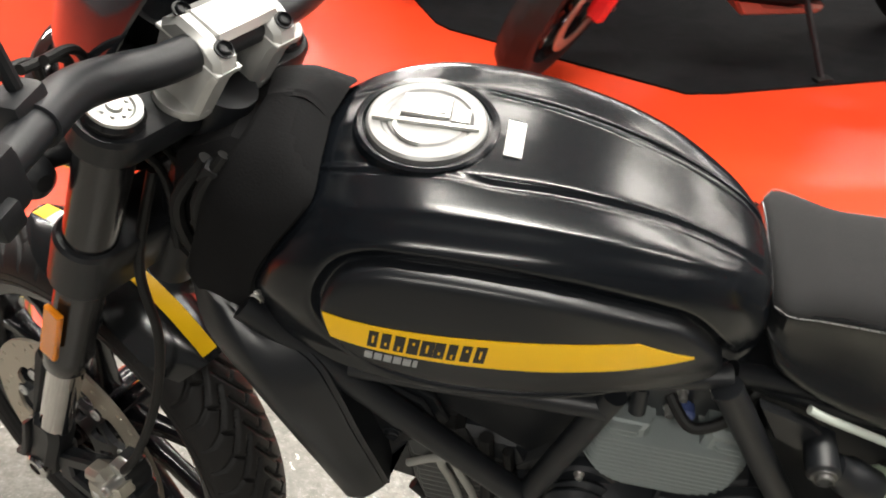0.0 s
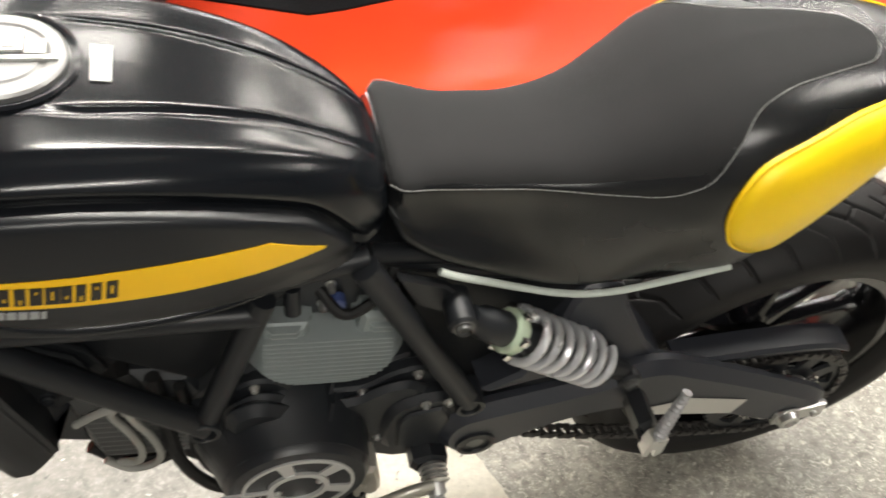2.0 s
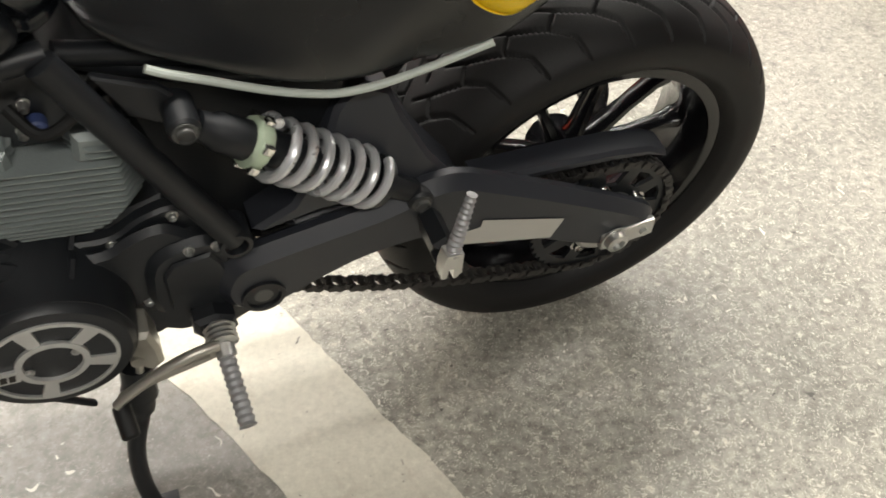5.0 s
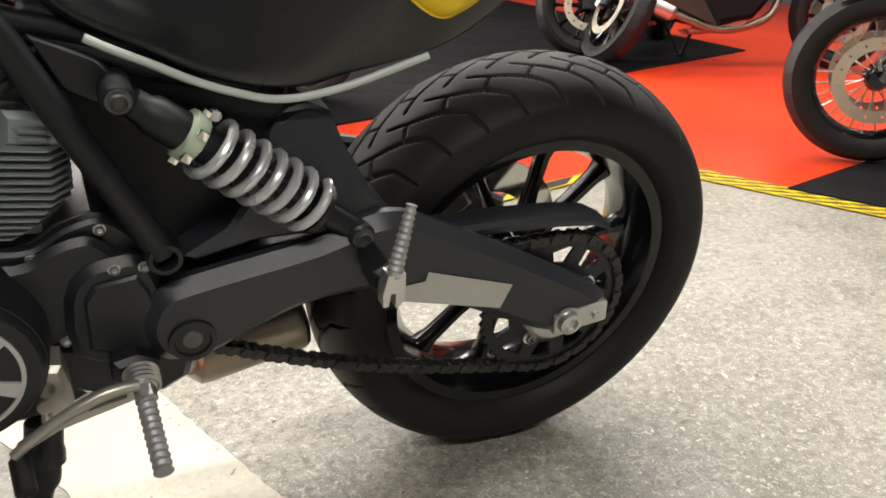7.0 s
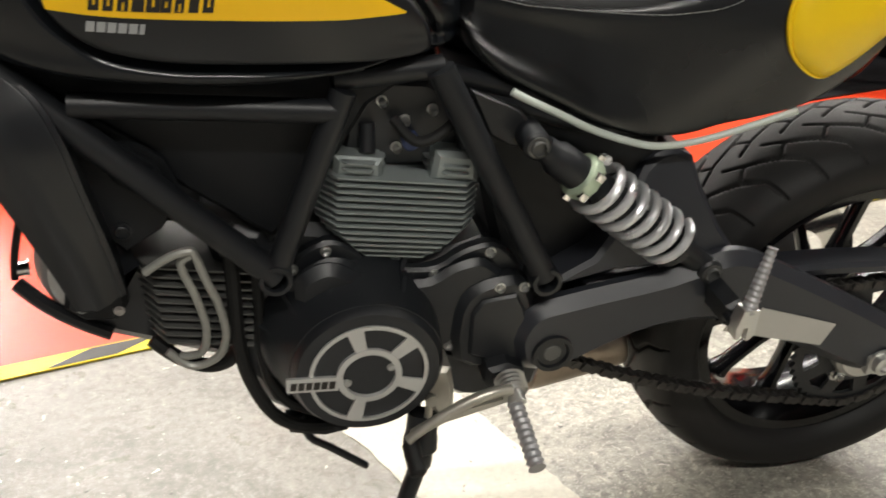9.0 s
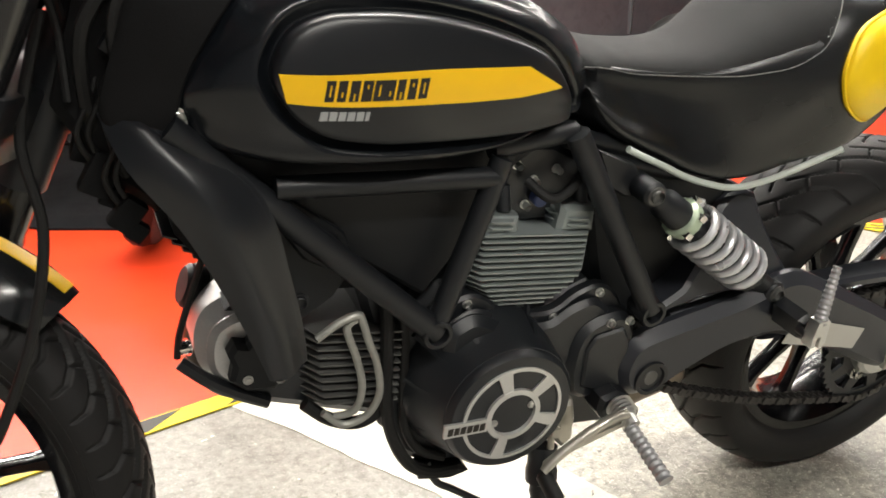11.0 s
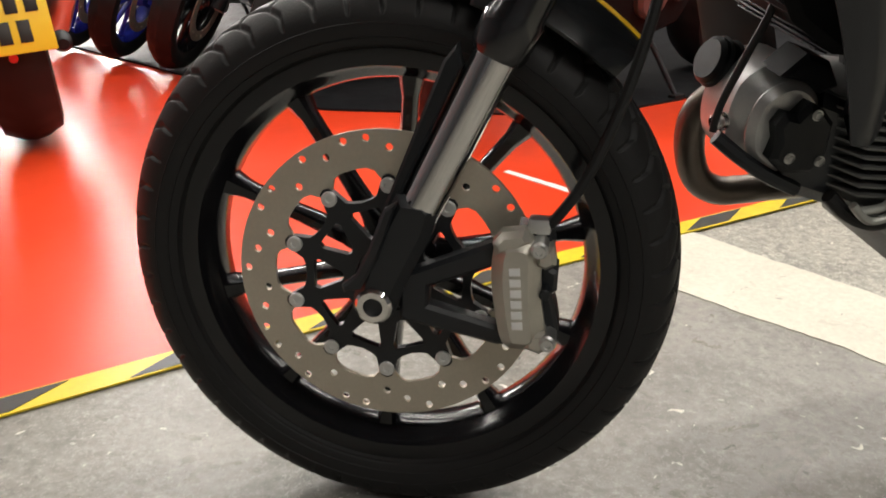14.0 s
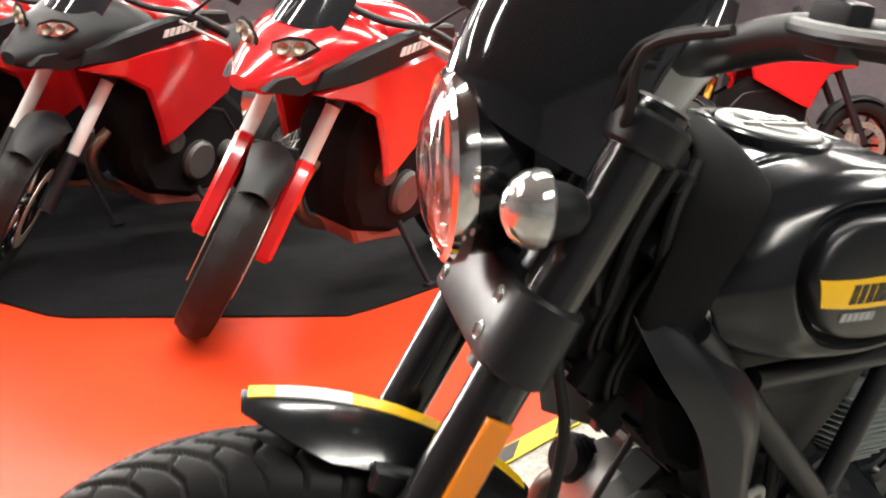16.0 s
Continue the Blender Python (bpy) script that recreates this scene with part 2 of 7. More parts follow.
CONCRETE = floor_material("worn_concrete", (0.37, 0.352, 0.300), (0.27, 0.257, 0.22), 0.36, chips=(0.66, 0.63, 0.55), bump=0.5, speck=0.9, grain=52.0, blotch=0.75, pale=0.6)
GREY_COAT = floor_material("grey_floor_coating", (0.28, 0.268, 0.24), (0.20, 0.19, 0.168), 0.30, chips=(0.68, 0.65, 0.58), bump=0.35, speck=0.65, grain=52.0, blotch=0.85, pale=0.25)
WHITE_LINE = floor_material("worn_white_floor_paint", (0.66, 0.63, 0.53), (0.57, 0.54, 0.45), 0.4, chips=(0.33, 0.30, 0.25), bump=0.35, speck=0.26, blotch=0.14, worn=(0.50, 0.46, 0.38))
RED_FLOOR = floor_material("glossy_red_floor_paint", (0.78, 0.060, 0.016), (0.70, 0.048, 0.014), 0.30, bump=0.02, gloss_var=0.04, grain=30.0, speck=0.06, blotch=0.10)
MAT_BLACK = floor_material("black_rubber_mat", (0.013, 0.013, 0.014), (0.009, 0.009, 0.010), 0.6, bump=0.3, speck=0.3, grain=200.0, spec=0.06)
TAPE_YELLOW = floor_material("yellow_floor_tape", (0.78, 0.60, 0.02), (0.68, 0.50, 0.02), 0.35, bump=0.06, speck=0.15, grain=40.0)
TAPE_BLACK = floor_material("black_floor_tape", (0.035, 0.033, 0.03), (0.02, 0.02, 0.02), 0.4, bump=0.06, speck=0.2, grain=60.0)
WALL_PAINT = floor_material("grey_wall_paint", (0.13, 0.135, 0.145), (0.10, 0.105, 0.115), 0.7, bump=0.08, speck=0.1, grain=20.0)
CEILING_PAINT = floor_material("ceiling_paint", (0.07, 0.07, 0.072), (0.055, 0.055, 0.057), 0.8, bump=0.05, speck=0.1, grain=20.0)
# ---- shapes ----
def part(name, bm, mat, parent=None, label="", angle=35):
    """Links a bmesh as one mesh object, under a thing or a part."""
    bmesh.ops.recalc_face_normals(bm, faces=bm.faces[:])
    me = bpy.data.meshes.new(name)
    bm.to_mesh(me)
    bm.free()
    me.materials.append(mat)
    for p in me.polygons:
        p.use_smooth = True
    me.set_sharp_from_angle(angle=radians(angle))
    ob = new(name, me)
    ob.parent = parent
    return tagged(ob, label)


def thing(name, m, label, category, group=""):
    ob = new(name)
    ob.empty_display_size = 0.1
    ob.matrix_basis = m
    return tagged(ob, label, category, group)


def B():
    return bmesh.new()


def V(*p):
    return Vector(p)


def spline(pts, n=8, closed=False):
    """Catmull-Rom through the points, n steps a span."""
    pts = [Vector(p) for p in pts]
    m, out = len(pts), []
    for i in range(m if closed else m - 1):
        if closed:
            a, b, c, d = (pts[(i + k) % m] for k in (-1, 0, 1, 2))
        else:
            a, b, c, d = pts[max(i - 1, 0)], pts[i], pts[i + 1], pts[min(i + 2, m - 1)]
        for k in range(n):
            t = k / n
            out.append(0.5 * (2 * b + (c - a) * t + (2 * a - 5 * b + 4 * c - d) * t * t + (3 * b - a - 3 * c + d) * t ** 3))
    if not closed:
        out.append(pts[-1])
    return out


def loft(bm, rings, closed=True, caps=True):
    """Skins rings of equal length."""
    vs = [[bm.verts.new(p) for p in ring] for ring in rings]
    n = len(vs[0])
    for a, b in zip(vs, vs[1:]):
        for i in range(n if closed else n - 1):
            j = (i + 1) % n
            bm.faces.new((a[i], a[j], b[j], b[i]))
    if caps and closed:
        bm.faces.new(vs[0][::-1])
        bm.faces.new(vs[-1])
    return vs


def tube(bm, pts, r, n=12, caps=True):
    """A round bar along points; r is one radius or one for each point."""
    pts = [Vector(p) for p in pts]
    rs = r if isinstance(r, (list, tuple)) else [r] * len(pts)
    rings, side = [], None
    for i, p in enumerate(pts):
        d = (pts[min(i + 1, len(pts) - 1)] - pts[max(i - 1, 0)]).normalized()
        if side is None:
            side = d.orthogonal().normalized()
        side = (side - d * side.dot(d)).normalized()
        up = d.cross(side)
        rings.append([p + rs[i] * (math.cos(k * math.tau / n) * side + math.sin(k * math.tau / n) * up) for k in range(n)])
    loft(bm, rings, True, caps)


def rod(bm, a, b, r, r2=None, n=16, bevel=0.0):
    """A straight round bar, with softened ends."""
    a, b = Vector(a), Vector(b)
    r2 = r if r2 is None else r2
    d = (b - a).normalized()
    if bevel:
        tube(bm, [a, a + d * bevel, b - d * bevel, b], [r - bevel, r, r2, r2 - bevel], n)
    else:
        tube(bm, [a, b], [r, r2], n)


def lathe(bm, centre, axis, profile, n=48, closed=False, arc=None):
    """Turns a profile of (radius, along) about an axis."""
    centre, axis = Vector(centre), Vector(axis).normalized()
    side = Vector((0, 0, 1)) if abs(axis.z) < 0.9 else Vector((1, 0, 0))
    side = (side - axis * side.dot(axis)).normalized()
    up = axis.cross(side)
    a0, a1 = arc or (0, math.tau)
    full = arc is None
    rows = []
    for k in range(n if full else n + 1):
        t = a0 + (a1 - a0) * k / n
        d = math.cos(t) * side + math.sin(t) * up
        rows.append([bm.verts.new(centre + r * d + h * axis) for r, h in profile])
    m = len(profile)
    for k in range(n):
        p, q = rows[k], rows[(k + 1) % len(rows)]
        for i in range(m if closed else m - 1):
            j = (i + 1) % m
            if (p[i].co - q[i].co).length < 1e-7 and (p[j].co - q[j].co).length < 1e-7:
                continue
            bm.faces.new((p[i], p[j], q[j], q[i]))
    return rows


def circle(cx, cz, r, n=24, a0=0.0):
    return [(cx + r * math.cos(a0 + k * math.tau / n), cz + r * math.sin(a0 + k * math.tau / n)) for k in range(n)]


def plate(bm, outline, holes, place, thick):
    """A flat plate with holes, from loops of (u, v); place(u, v, w) sets it in space, w running through the thickness."""
    flat = bmesh.new()
    edges = []
    for loop in (outline, *holes):
        vs = [flat.verts.new((u, v, 0)) for u, v in loop]
        edges += [flat.edges.new((vs[i], vs[(i + 1) % len(vs)])) for i in range(len(vs))]
    bmesh.ops.triangle_fill(flat, use_beauty=True, use_dissolve=False, edges=edges)
    flat.verts.index_update()
    pts = [(v.co.x, v.co.y) for v in flat.verts]
    top = [bm.verts.new(place(u, v, 0)) for u, v in pts]
    low = [bm.verts.new(place(u, v, thick)) for u, v in pts]
    for f in flat.faces:
        ids = [v.index for v in f.verts]
        bm.faces.new([top[i] for i in ids])
        bm.faces.new([low[i] for i in reversed(ids)])
    for e in flat.edges:
        if len(e.link_faces) == 1:
            i, j = (v.index for v in e.verts)
            bm.faces.new((top[i], top[j], low[j], low[i]))
    flat.free()


def side(y):
    """Sets a plate in the plane of the motorcycle's side, its thickness running away from the centre when w < 0."""
    return lambda u, v, w: Vector((u, y + w, v))


def slab(bm, outline, y0, y1, bevel=0.004, lean=None):
    """A solid between two side planes with softened rims; lean(x, z) shifts it sideways."""
    lean = lean or (lambda x, z: 0.0)
    n = len(outline)
    turn = sum(outline[i][0] * outline[(i + 1) % n][1] - outline[(i + 1) % n][0] * outline[i][1] for i in range(n))
    around = sum(math.dist(outline[i], outline[(i + 1) % n]) for i in range(n))
    most = 0.42 * abs(turn) / around
    bevel = min(bevel, abs(y1 - y0) * 0.45)

    def ring(y, inset):
        out = []
        inset = math.copysign(min(inset, most), turn)
        for i, (x, z) in enumerate(outline):
            (xa, za), (xb, zb) = outline[i - 1], outline[(i + 1) % n]
            a, b = Vector((x - xa, z - za)).normalized(), Vector((xb - x, zb - z)).normalized()
            d = Vector((-a.y - b.y, a.x + b.x)) / max(0.6, 1 + a.dot(b))
            xx, zz = x + d.x * inset, z + d.y * inset
            out.append(Vector((xx, y + lean(xx, zz), zz)))
        return out

    s = 1 if y1 > y0 else -1
    rings = [ring(y0, bevel), ring(y0 + s * bevel, 0), ring(y1 - s * bevel, 0), ring(y1, bevel)]
    vs = loft(bm, rings, True, False)
    for r in (vs[0], vs[-1]):
        es = [bm.edges.get((r[i], r[(i + 1) % len(r)])) for i in range(len(r))]
        bmesh.ops.triangle_fill(bm, use_beauty=True, edges=es)


def block(bm, c, size, m=None, bevel=0.006):
    """A box with softened edges at c, turned by m."""
    made = bmesh.ops.create_cube(bm, size=1.0)
    vs = made["verts"]
    for v in vs:
        v.co = Vector((v.co.x * size[0], v.co.y * size[1], v.co.z * size[2]))
    es = list({e for v in vs for e in v.link_edges})
    res = bmesh.ops.bevel(bm, geom=es, offset=bevel, segments=2, profile=0.6, affect="EDGES")
    allv = {v for f in res["faces"] for v in f.verts} | {v for v in vs if v.is_valid}
    t = Matrix.Translation(c) @ (m.to_4x4() if m else Matrix.Identity(4))
    for v in allv:
        v.co = t @ v.co


def hexbolt(bm, p, d, r=0.006, h=0.005):
    """A socket bolt head with a washer."""
    p, d = Vector(p), Vector(d).normalized()
    tube(bm, [p, p + d * 0.0015], r * 1.35, 14)
    tube(bm, [p, p + d * (h - 0.001), p + d * h], [r, r, r * 0.85], 12, caps=False)
    tube(bm, [p + d * h, p + d * h, p + d * (h * 0.45)], [r * 0.85, r * 0.5, r * 0.5], 6)


def interp(table, x):
    """Smooth interpolation of a table of rows (x, a, b, ...)."""
    xs = [r[0] for r in table]
    if x <= xs[0]:
        return table[0][1:]
    if x >= xs[-1]:
        return table[-1][1:]
    i = max(k for k in range(len(xs) - 1) if xs[k] <= x)
    t = (x - xs[i]) / (xs[i + 1] - xs[i])
    a, b, c, d = table[max(i - 1, 0)], table[i], table[i + 1], table[min(i + 2, len(table) - 1)]
    out = []
    for k in range(1, len(b)):
        m0 = (c[k] - a[k]) / max(c[0] - a[0], 1e-6) * (c[0] - b[0])
        m1 = (d[k] - b[k]) / max(d[0] - b[0], 1e-6) * (c[0] - b[0])
        t2, t3 = t * t, t ** 3
        out.append((2 * t3 - 3 * t2 + 1) * b[k] + (t3 - 2 * t2 + t) * m0 + (3 * t2 - 2 * t3) * c[k] + (t3 - t2) * m1)
    return out


def transform(bm, m):
    bmesh.ops.transform(bm, matrix=m, verts=bm.verts[:])
    return bm


def mirrored(bm):
    """Adds the mirror image across the motorcycle's centre plane."""
    geo = bm.verts[:] + bm.edges[:] + bm.faces[:]
    dup = bmesh.ops.duplicate(bm, geom=geo)
    vs = [v for v in dup["geom"] if isinstance(v, bmesh.types.BMVert)]
    for v in vs:
        v.co.y = -v.co.y
    return bm
# ---- the showroom ----
X0, X1, Y0, Y1 = -7.0, 8.0, -5.0, 9.0


def sheet(name, outline, z, thick, mat, label, category, kind="structure"):
    """A thin flat layer of the floor."""
    bm = B()
    plate(bm, outline, [], lambda u, v, w: Vector((u, v, z + w)), -thick)
    ob = part(name, bm, mat)
    return tagged(ob, label, category, kind=kind)


def wall(name, c, size, mat=None):
    bm = B()
    block(bm, c, size, bevel=0.01)
    return tagged(part(name, bm, mat or WALL_PAINT), "plain painted showroom wall", "wall", kind="structure")


sheet("floor", [(X0, Y0), (X1, Y0), (X1, Y1), (X0, Y1)], 0.0, 0.2, CONCRETE, "worn grey concrete showroom floor", "floor")
wall("wall_north", (0.5, Y1 + 0.1, CEILING / 2), (X1 - X0 + 0.4, 0.2, CEILING))
wall("wall_south", (0.5, Y0 - 0.1, CEILING / 2), (X1 - X0 + 0.4, 0.2, CEILING))
wall("wall_west", (X0 - 0.1, 2.0, CEILING / 2), (0.2, Y1 - Y0, CEILING))
wall("wall_east", (X1 + 0.1, 2.0, CEILING / 2), (0.2, Y1 - Y0, CEILING))
bm = B()
block(bm, (0.5, 2.0, CEILING + 0.1), (X1 - X0 + 0.4, Y1 - Y0 + 0.4, 0.2), bevel=0.01)
tagged(part("ceiling", bm, CEILING_PAINT), "plain showroom ceiling above the lamps", "ceiling", kind="structure")

RED_EDGE = [(-4.2, -0.72), (-1.24, 0.31), (-1.03, 0.385), (-0.36, 0.60), (-0.04, 0.70), (0.26, 0.79), (2.05, 1.34)]
sheet("red_floor", RED_EDGE + [(2.17, 1.10), (2.42, 0.62), (3.2, -0.9), (X1 - 0.05, -2.2), (X1 - 0.05, Y1 - 0.05), (X0 + 0.05, Y1 - 0.05), (X0 + 0.05, -1.5)], 0.004, 0.004, RED_FLOOR,
      "glossy red painted floor of the display area", "floor")
sheet("grey_floor", [(-4.2, -0.74), (-1.24, 0.30), (-1.03, 0.375), (-0.36, 0.595), (-0.20, 0.64), (0.06, 0.16), (0.23, -0.24), (1.05, -3.4), (1.42, -4.95), (X0 + 0.05, -4.95), (X0 + 0.05, -1.52)], 0.002, 0.002, GREY_COAT,
      "smooth grey coated floor with pale chips", "floor")
def ragged(points, step, amp, seed):
    """An outline whose edges wander a little, like worn paint."""
    rnd = random.Random(seed)
    out = []
    for (x0, y0), (x1, y1) in zip(points, points[1:] + points[:1]):
        n = max(1, int(math.hypot(x1 - x0, y1 - y0) / step))
        nx, ny = (y0 - y1) / max(math.hypot(x1 - x0, y1 - y0), 1e-6), (x1 - x0) / max(math.hypot(x1 - x0, y1 - y0), 1e-6)
        slow = 0.0
        for k in range(n):
            slow = 0.75 * slow + rnd.uniform(-amp, amp)
            d = slow if k else 0.0
            out.append((x0 + (x1 - x0) * k / n + nx * d, y0 + (y1 - y0) * k / n + ny * d))
    return out


sheet("white_line", ragged([(-0.235, 0.645), (0.075, 0.70), (0.26, 0.25), (0.44, -0.32), (1.02, -2.2), (1.3, -3.4), (1.68, -4.97), (1.38, -4.97), (1.0, -3.4), (0.21, -0.24), (0.04, 0.16)], 0.018, 0.0028, 5), 0.004, 0.004, WHITE_LINE,
      "worn white painted line across the concrete floor", "floor marking")
sheet("rubber_mat", [(-1.95, 4.45), (-0.62, 2.17), (-0.56, 2.12), (0.26, 1.79), (0.38, 1.82), (1.4, 2.22), (4.6, 3.55), (4.6, 7.2), (-2.6, 7.2)], 0.012, 0.008, MAT_BLACK,
      "black rubber mat with straight cut edges on the red floor", "mat", kind="")
sheet("rubber_mat", [(2.30, 0.90), (2.95, 1.10), (4.6, 0.75), (4.6, -1.2), (3.3, -1.2), (2.52, 0.52)], 0.012, 0.008, MAT_BLACK,
      "black rubber mat beside the yellow floor tape", "mat", kind="")


def tape(points, width, pieces):
    """Yellow tape with slanting black bars laid along a line of points."""
    pts = [Vector((x, y, 0)) for x, y in points]
    quads, bars = [], []
    left, right = [], []
    for i, p in enumerate(pts):
        d = (pts[min(i + 1, len(pts) - 1)] - pts[max(i - 1, 0)]).normalized()
        n = Vector((-d.y, d.x, 0))
        left.append(p + n * width / 2)
        right.append(p - n * width / 2)
    outline = [(p.x, p.y) for p in left] + [(p.x, p.y) for p in reversed(right)]
    ob = sheet("hazard_tape", outline, 0.0075, 0.003, TAPE_YELLOW, "yellow and black striped hazard tape on the floor", "floor tape")
    total = sum((b - a).length for a, b in zip(pts, pts[1:]))

    def at(s):
        for a, b in zip(pts, pts[1:]):
            if s <= (b - a).length or b is pts[-1]:
                d = (b - a).normalized()
                return a + d * s, d
            s -= (b - a).length

    for s0, s1 in pieces(total):
        bm = B()
        corner = []
        for s, w in ((s0, -1), (s1, -1), (s1 + 0.09, 1), (s0 + 0.09, 1)):
            p, d = at(min(max(s, 0), total))
            corner.append(p + Vector((-d.y, d.x, 0)) * (w * width * 0.42))
        plate(bm, [(c.x, c.y) for c in corner], [], lambda u, v, w: Vector((u, v, 0.0085 + w)), -0.0008)
        part("black_bar", bm, TAPE_BLACK, ob)


def bars(step, width):
    return lambda total: [(s * step, s * step + width) for s in range(int(total / step))]


tape([(-4.2, -0.75), (-1.24, 0.285), (-1.03, 0.362), (-0.36, 0.585), (-0.04, 0.685), (0.26, 0.775), (2.06, 1.325)], 0.055, bars(0.30, 0.13))
tape([(2.035, 1.34), (2.12, 1.10), (2.36, 0.66), (3.2, -0.9)], 0.05, bars(0.085, 0.035))
tape([(2.105, 1.34), (2.19, 1.10), (2.43, 0.66), (3.27, -0.9)], 0.05, bars(0.085, 0.035))
bm = B()
plate(bm, [(-0.19, 1.24), (-0.17, 1.25), (-0.06, 1.03), (-0.08, 1.015)], [], lambda u, v, w: Vector((u, v, 0.0056 + w)), -0.0014)
tagged(part("floor_scuff", bm, WHITE_DECAL), "short pale paint scuff on the red floor", "floor mark", kind="structure")

for tx, ty, yaw, length in TUBES:
    lamp = thing("ceiling_light", pose(tx, ty, CEILING, 0, 0, yaw - 90), "white fluorescent batten light under the ceiling", "ceiling light", "ceiling lights")
    bm = B()
    block(bm, (0, 0, -0.035), (length + 0.06, 0.16, 0.07), bevel=0.008)
    part("casing", bm, WHITE_STEEL, lamp)
    for dy in (-0.04, 0.04):
        bm = B()
        rod(bm, (-length / 2, dy, -0.085), (length / 2, dy, -0.085), 0.013, n=10)
        part("tube", bm, TUBE_GLOW, lamp)

# a tall shop window in the far wall, bright with daylight
win = new("window_1")
win.matrix_basis = pose(WIN_X, Y1 - 0.03, WIN_Z)
tagged(win, "tall bright shop window in the far wall", "window", kind="structure")
bm = B()
plate(bm, [(-WIN_W / 2 - 0.08, -WIN_H / 2 - 0.08), (WIN_W / 2 + 0.08, -WIN_H / 2 - 0.08), (WIN_W / 2 + 0.08, WIN_H / 2 + 0.08), (-WIN_W / 2 - 0.08, WIN_H / 2 + 0.08)],
      [[(-WIN_W / 2, -WIN_H / 2), (-0.03, -WIN_H / 2), (-0.03, WIN_H / 2), (-WIN_W / 2, WIN_H / 2)], [(0.03, -WIN_H / 2), (WIN_W / 2, -WIN_H / 2), (WIN_W / 2, WIN_H / 2), (0.03, WIN_H / 2)]], lambda u, v, w: Vector((u, w, v)), 0.05)
part("window_frame", bm, WHITE_STEEL, win)
for px in (-WIN_W / 4 - 0.015, WIN_W / 4 + 0.015):
    bm = B()
    block(bm, (px, 0.02, 0), (WIN_W / 2 - 0.03, 0.01, WIN_H), None, 0.001)
    part("pane", bm, DAY_GLOW, win, "frosted pane lit by daylight")
# ---- the motorcycle; built upright along x (front at -x, its left side at -y) under an empty that leans it on its stand ----
bike = thing("motorcycle", pose(0, 0, 0, LEAN, 0, 0), "satin black naked motorcycle with yellow stripes leaning on its side stand", "motorcycle")
AXLE_F, AXLE_R = V(-0.7225, 0, 0.3166), V(0.7225, 0, 0.315)
REAR_SET = Matrix.Translation((0.0, 0.034, 0.002)) @ Matrix.Translation(AXLE_R) @ Matrix.Rotation(radians(1.5), 4, "X") @ Matrix.Translation(-AXLE_R)
_u = V(math.sin(radians(RAKE)), 0, math.cos(radians(RAKE)))
_o = AXLE_F + 0.0264 * V(math.cos(radians(RAKE)), 0, -math.sin(radians(RAKE)))
TURN = Matrix.Translation(_o) @ Matrix.Rotation(-radians(STEER), 4, _u) @ Matrix.Translation(-_o)


def steered(name, bm, mat, parent=None, label="", angle=35):
    """A part of the front end, turned with the bars."""
    return part(name, transform(bm, TURN), mat, parent or bike, label, angle)


def tyre(bm, c, prof, segs, pitch, grooves, depth=0.005):
    """A tyre with real grooves: profile of (radius, y); grooves are segments in (along / pitch, across) with a width."""
    fine = []
    ps = [Vector((r, y, 0)) for r, y in prof]
    for p in spline(ps, 9):
        fine.append((p.x, p.y))
    rows = []
    rmax = max(r for r, _ in fine)
    circ = math.tau * rmax
    count = round(circ / pitch)
    step = circ / count
    segs_list = []
    for (s0, w0, s1, w1, gw) in grooves:
        for k in (-1, 0, 1):
            segs_list.append((s0 * step + k * step, w0, (s1 - s0) * step, w1 - w0, gw))
    S = np.array(segs_list)
    ys = np.array([y for _, y in fine])
    halfw = max(abs(y) for _, y in fine)
    for k in range(segs):
        a = math.tau * k / segs
        s = (a * rmax) % step
        px = s - S[:, 0][None, :]
        py = ys[:, None] - S[:, 1][None, :]
        L2 = S[:, 2] ** 2 + S[:, 3] ** 2
        t = np.clip((px * S[:, 2] + py * S[:, 3]) / L2, 0, 1)
        dist = np.hypot(px - t * S[:, 2], py - t * S[:, 3])
        cut = np.clip(1.6 - dist / (S[:, 4] / 2), 0, 1).max(1)
        ring = []
        for (r, y), q in zip(fine, cut):
            rr = r - depth * q if r > rmax * 0.85 else r
            ring.append(bm.verts.new((c[0] + rr * math.sin(a), c[1] + y, c[2] + rr * math.cos(a))))
        rows.append(ring)
    m = len(fine)
    for k in range(segs):
        p, q = rows[k], rows[(k + 1) % segs]
        for i in range(m - 1):
            bm.faces.new((p[i], p[i + 1], q[i + 1], q[i]))
    return bm


def sym(half):
    """A full profile from one half, mirrored in y."""
    return half + [(r, -y) for r, y in reversed(half[:-1])]


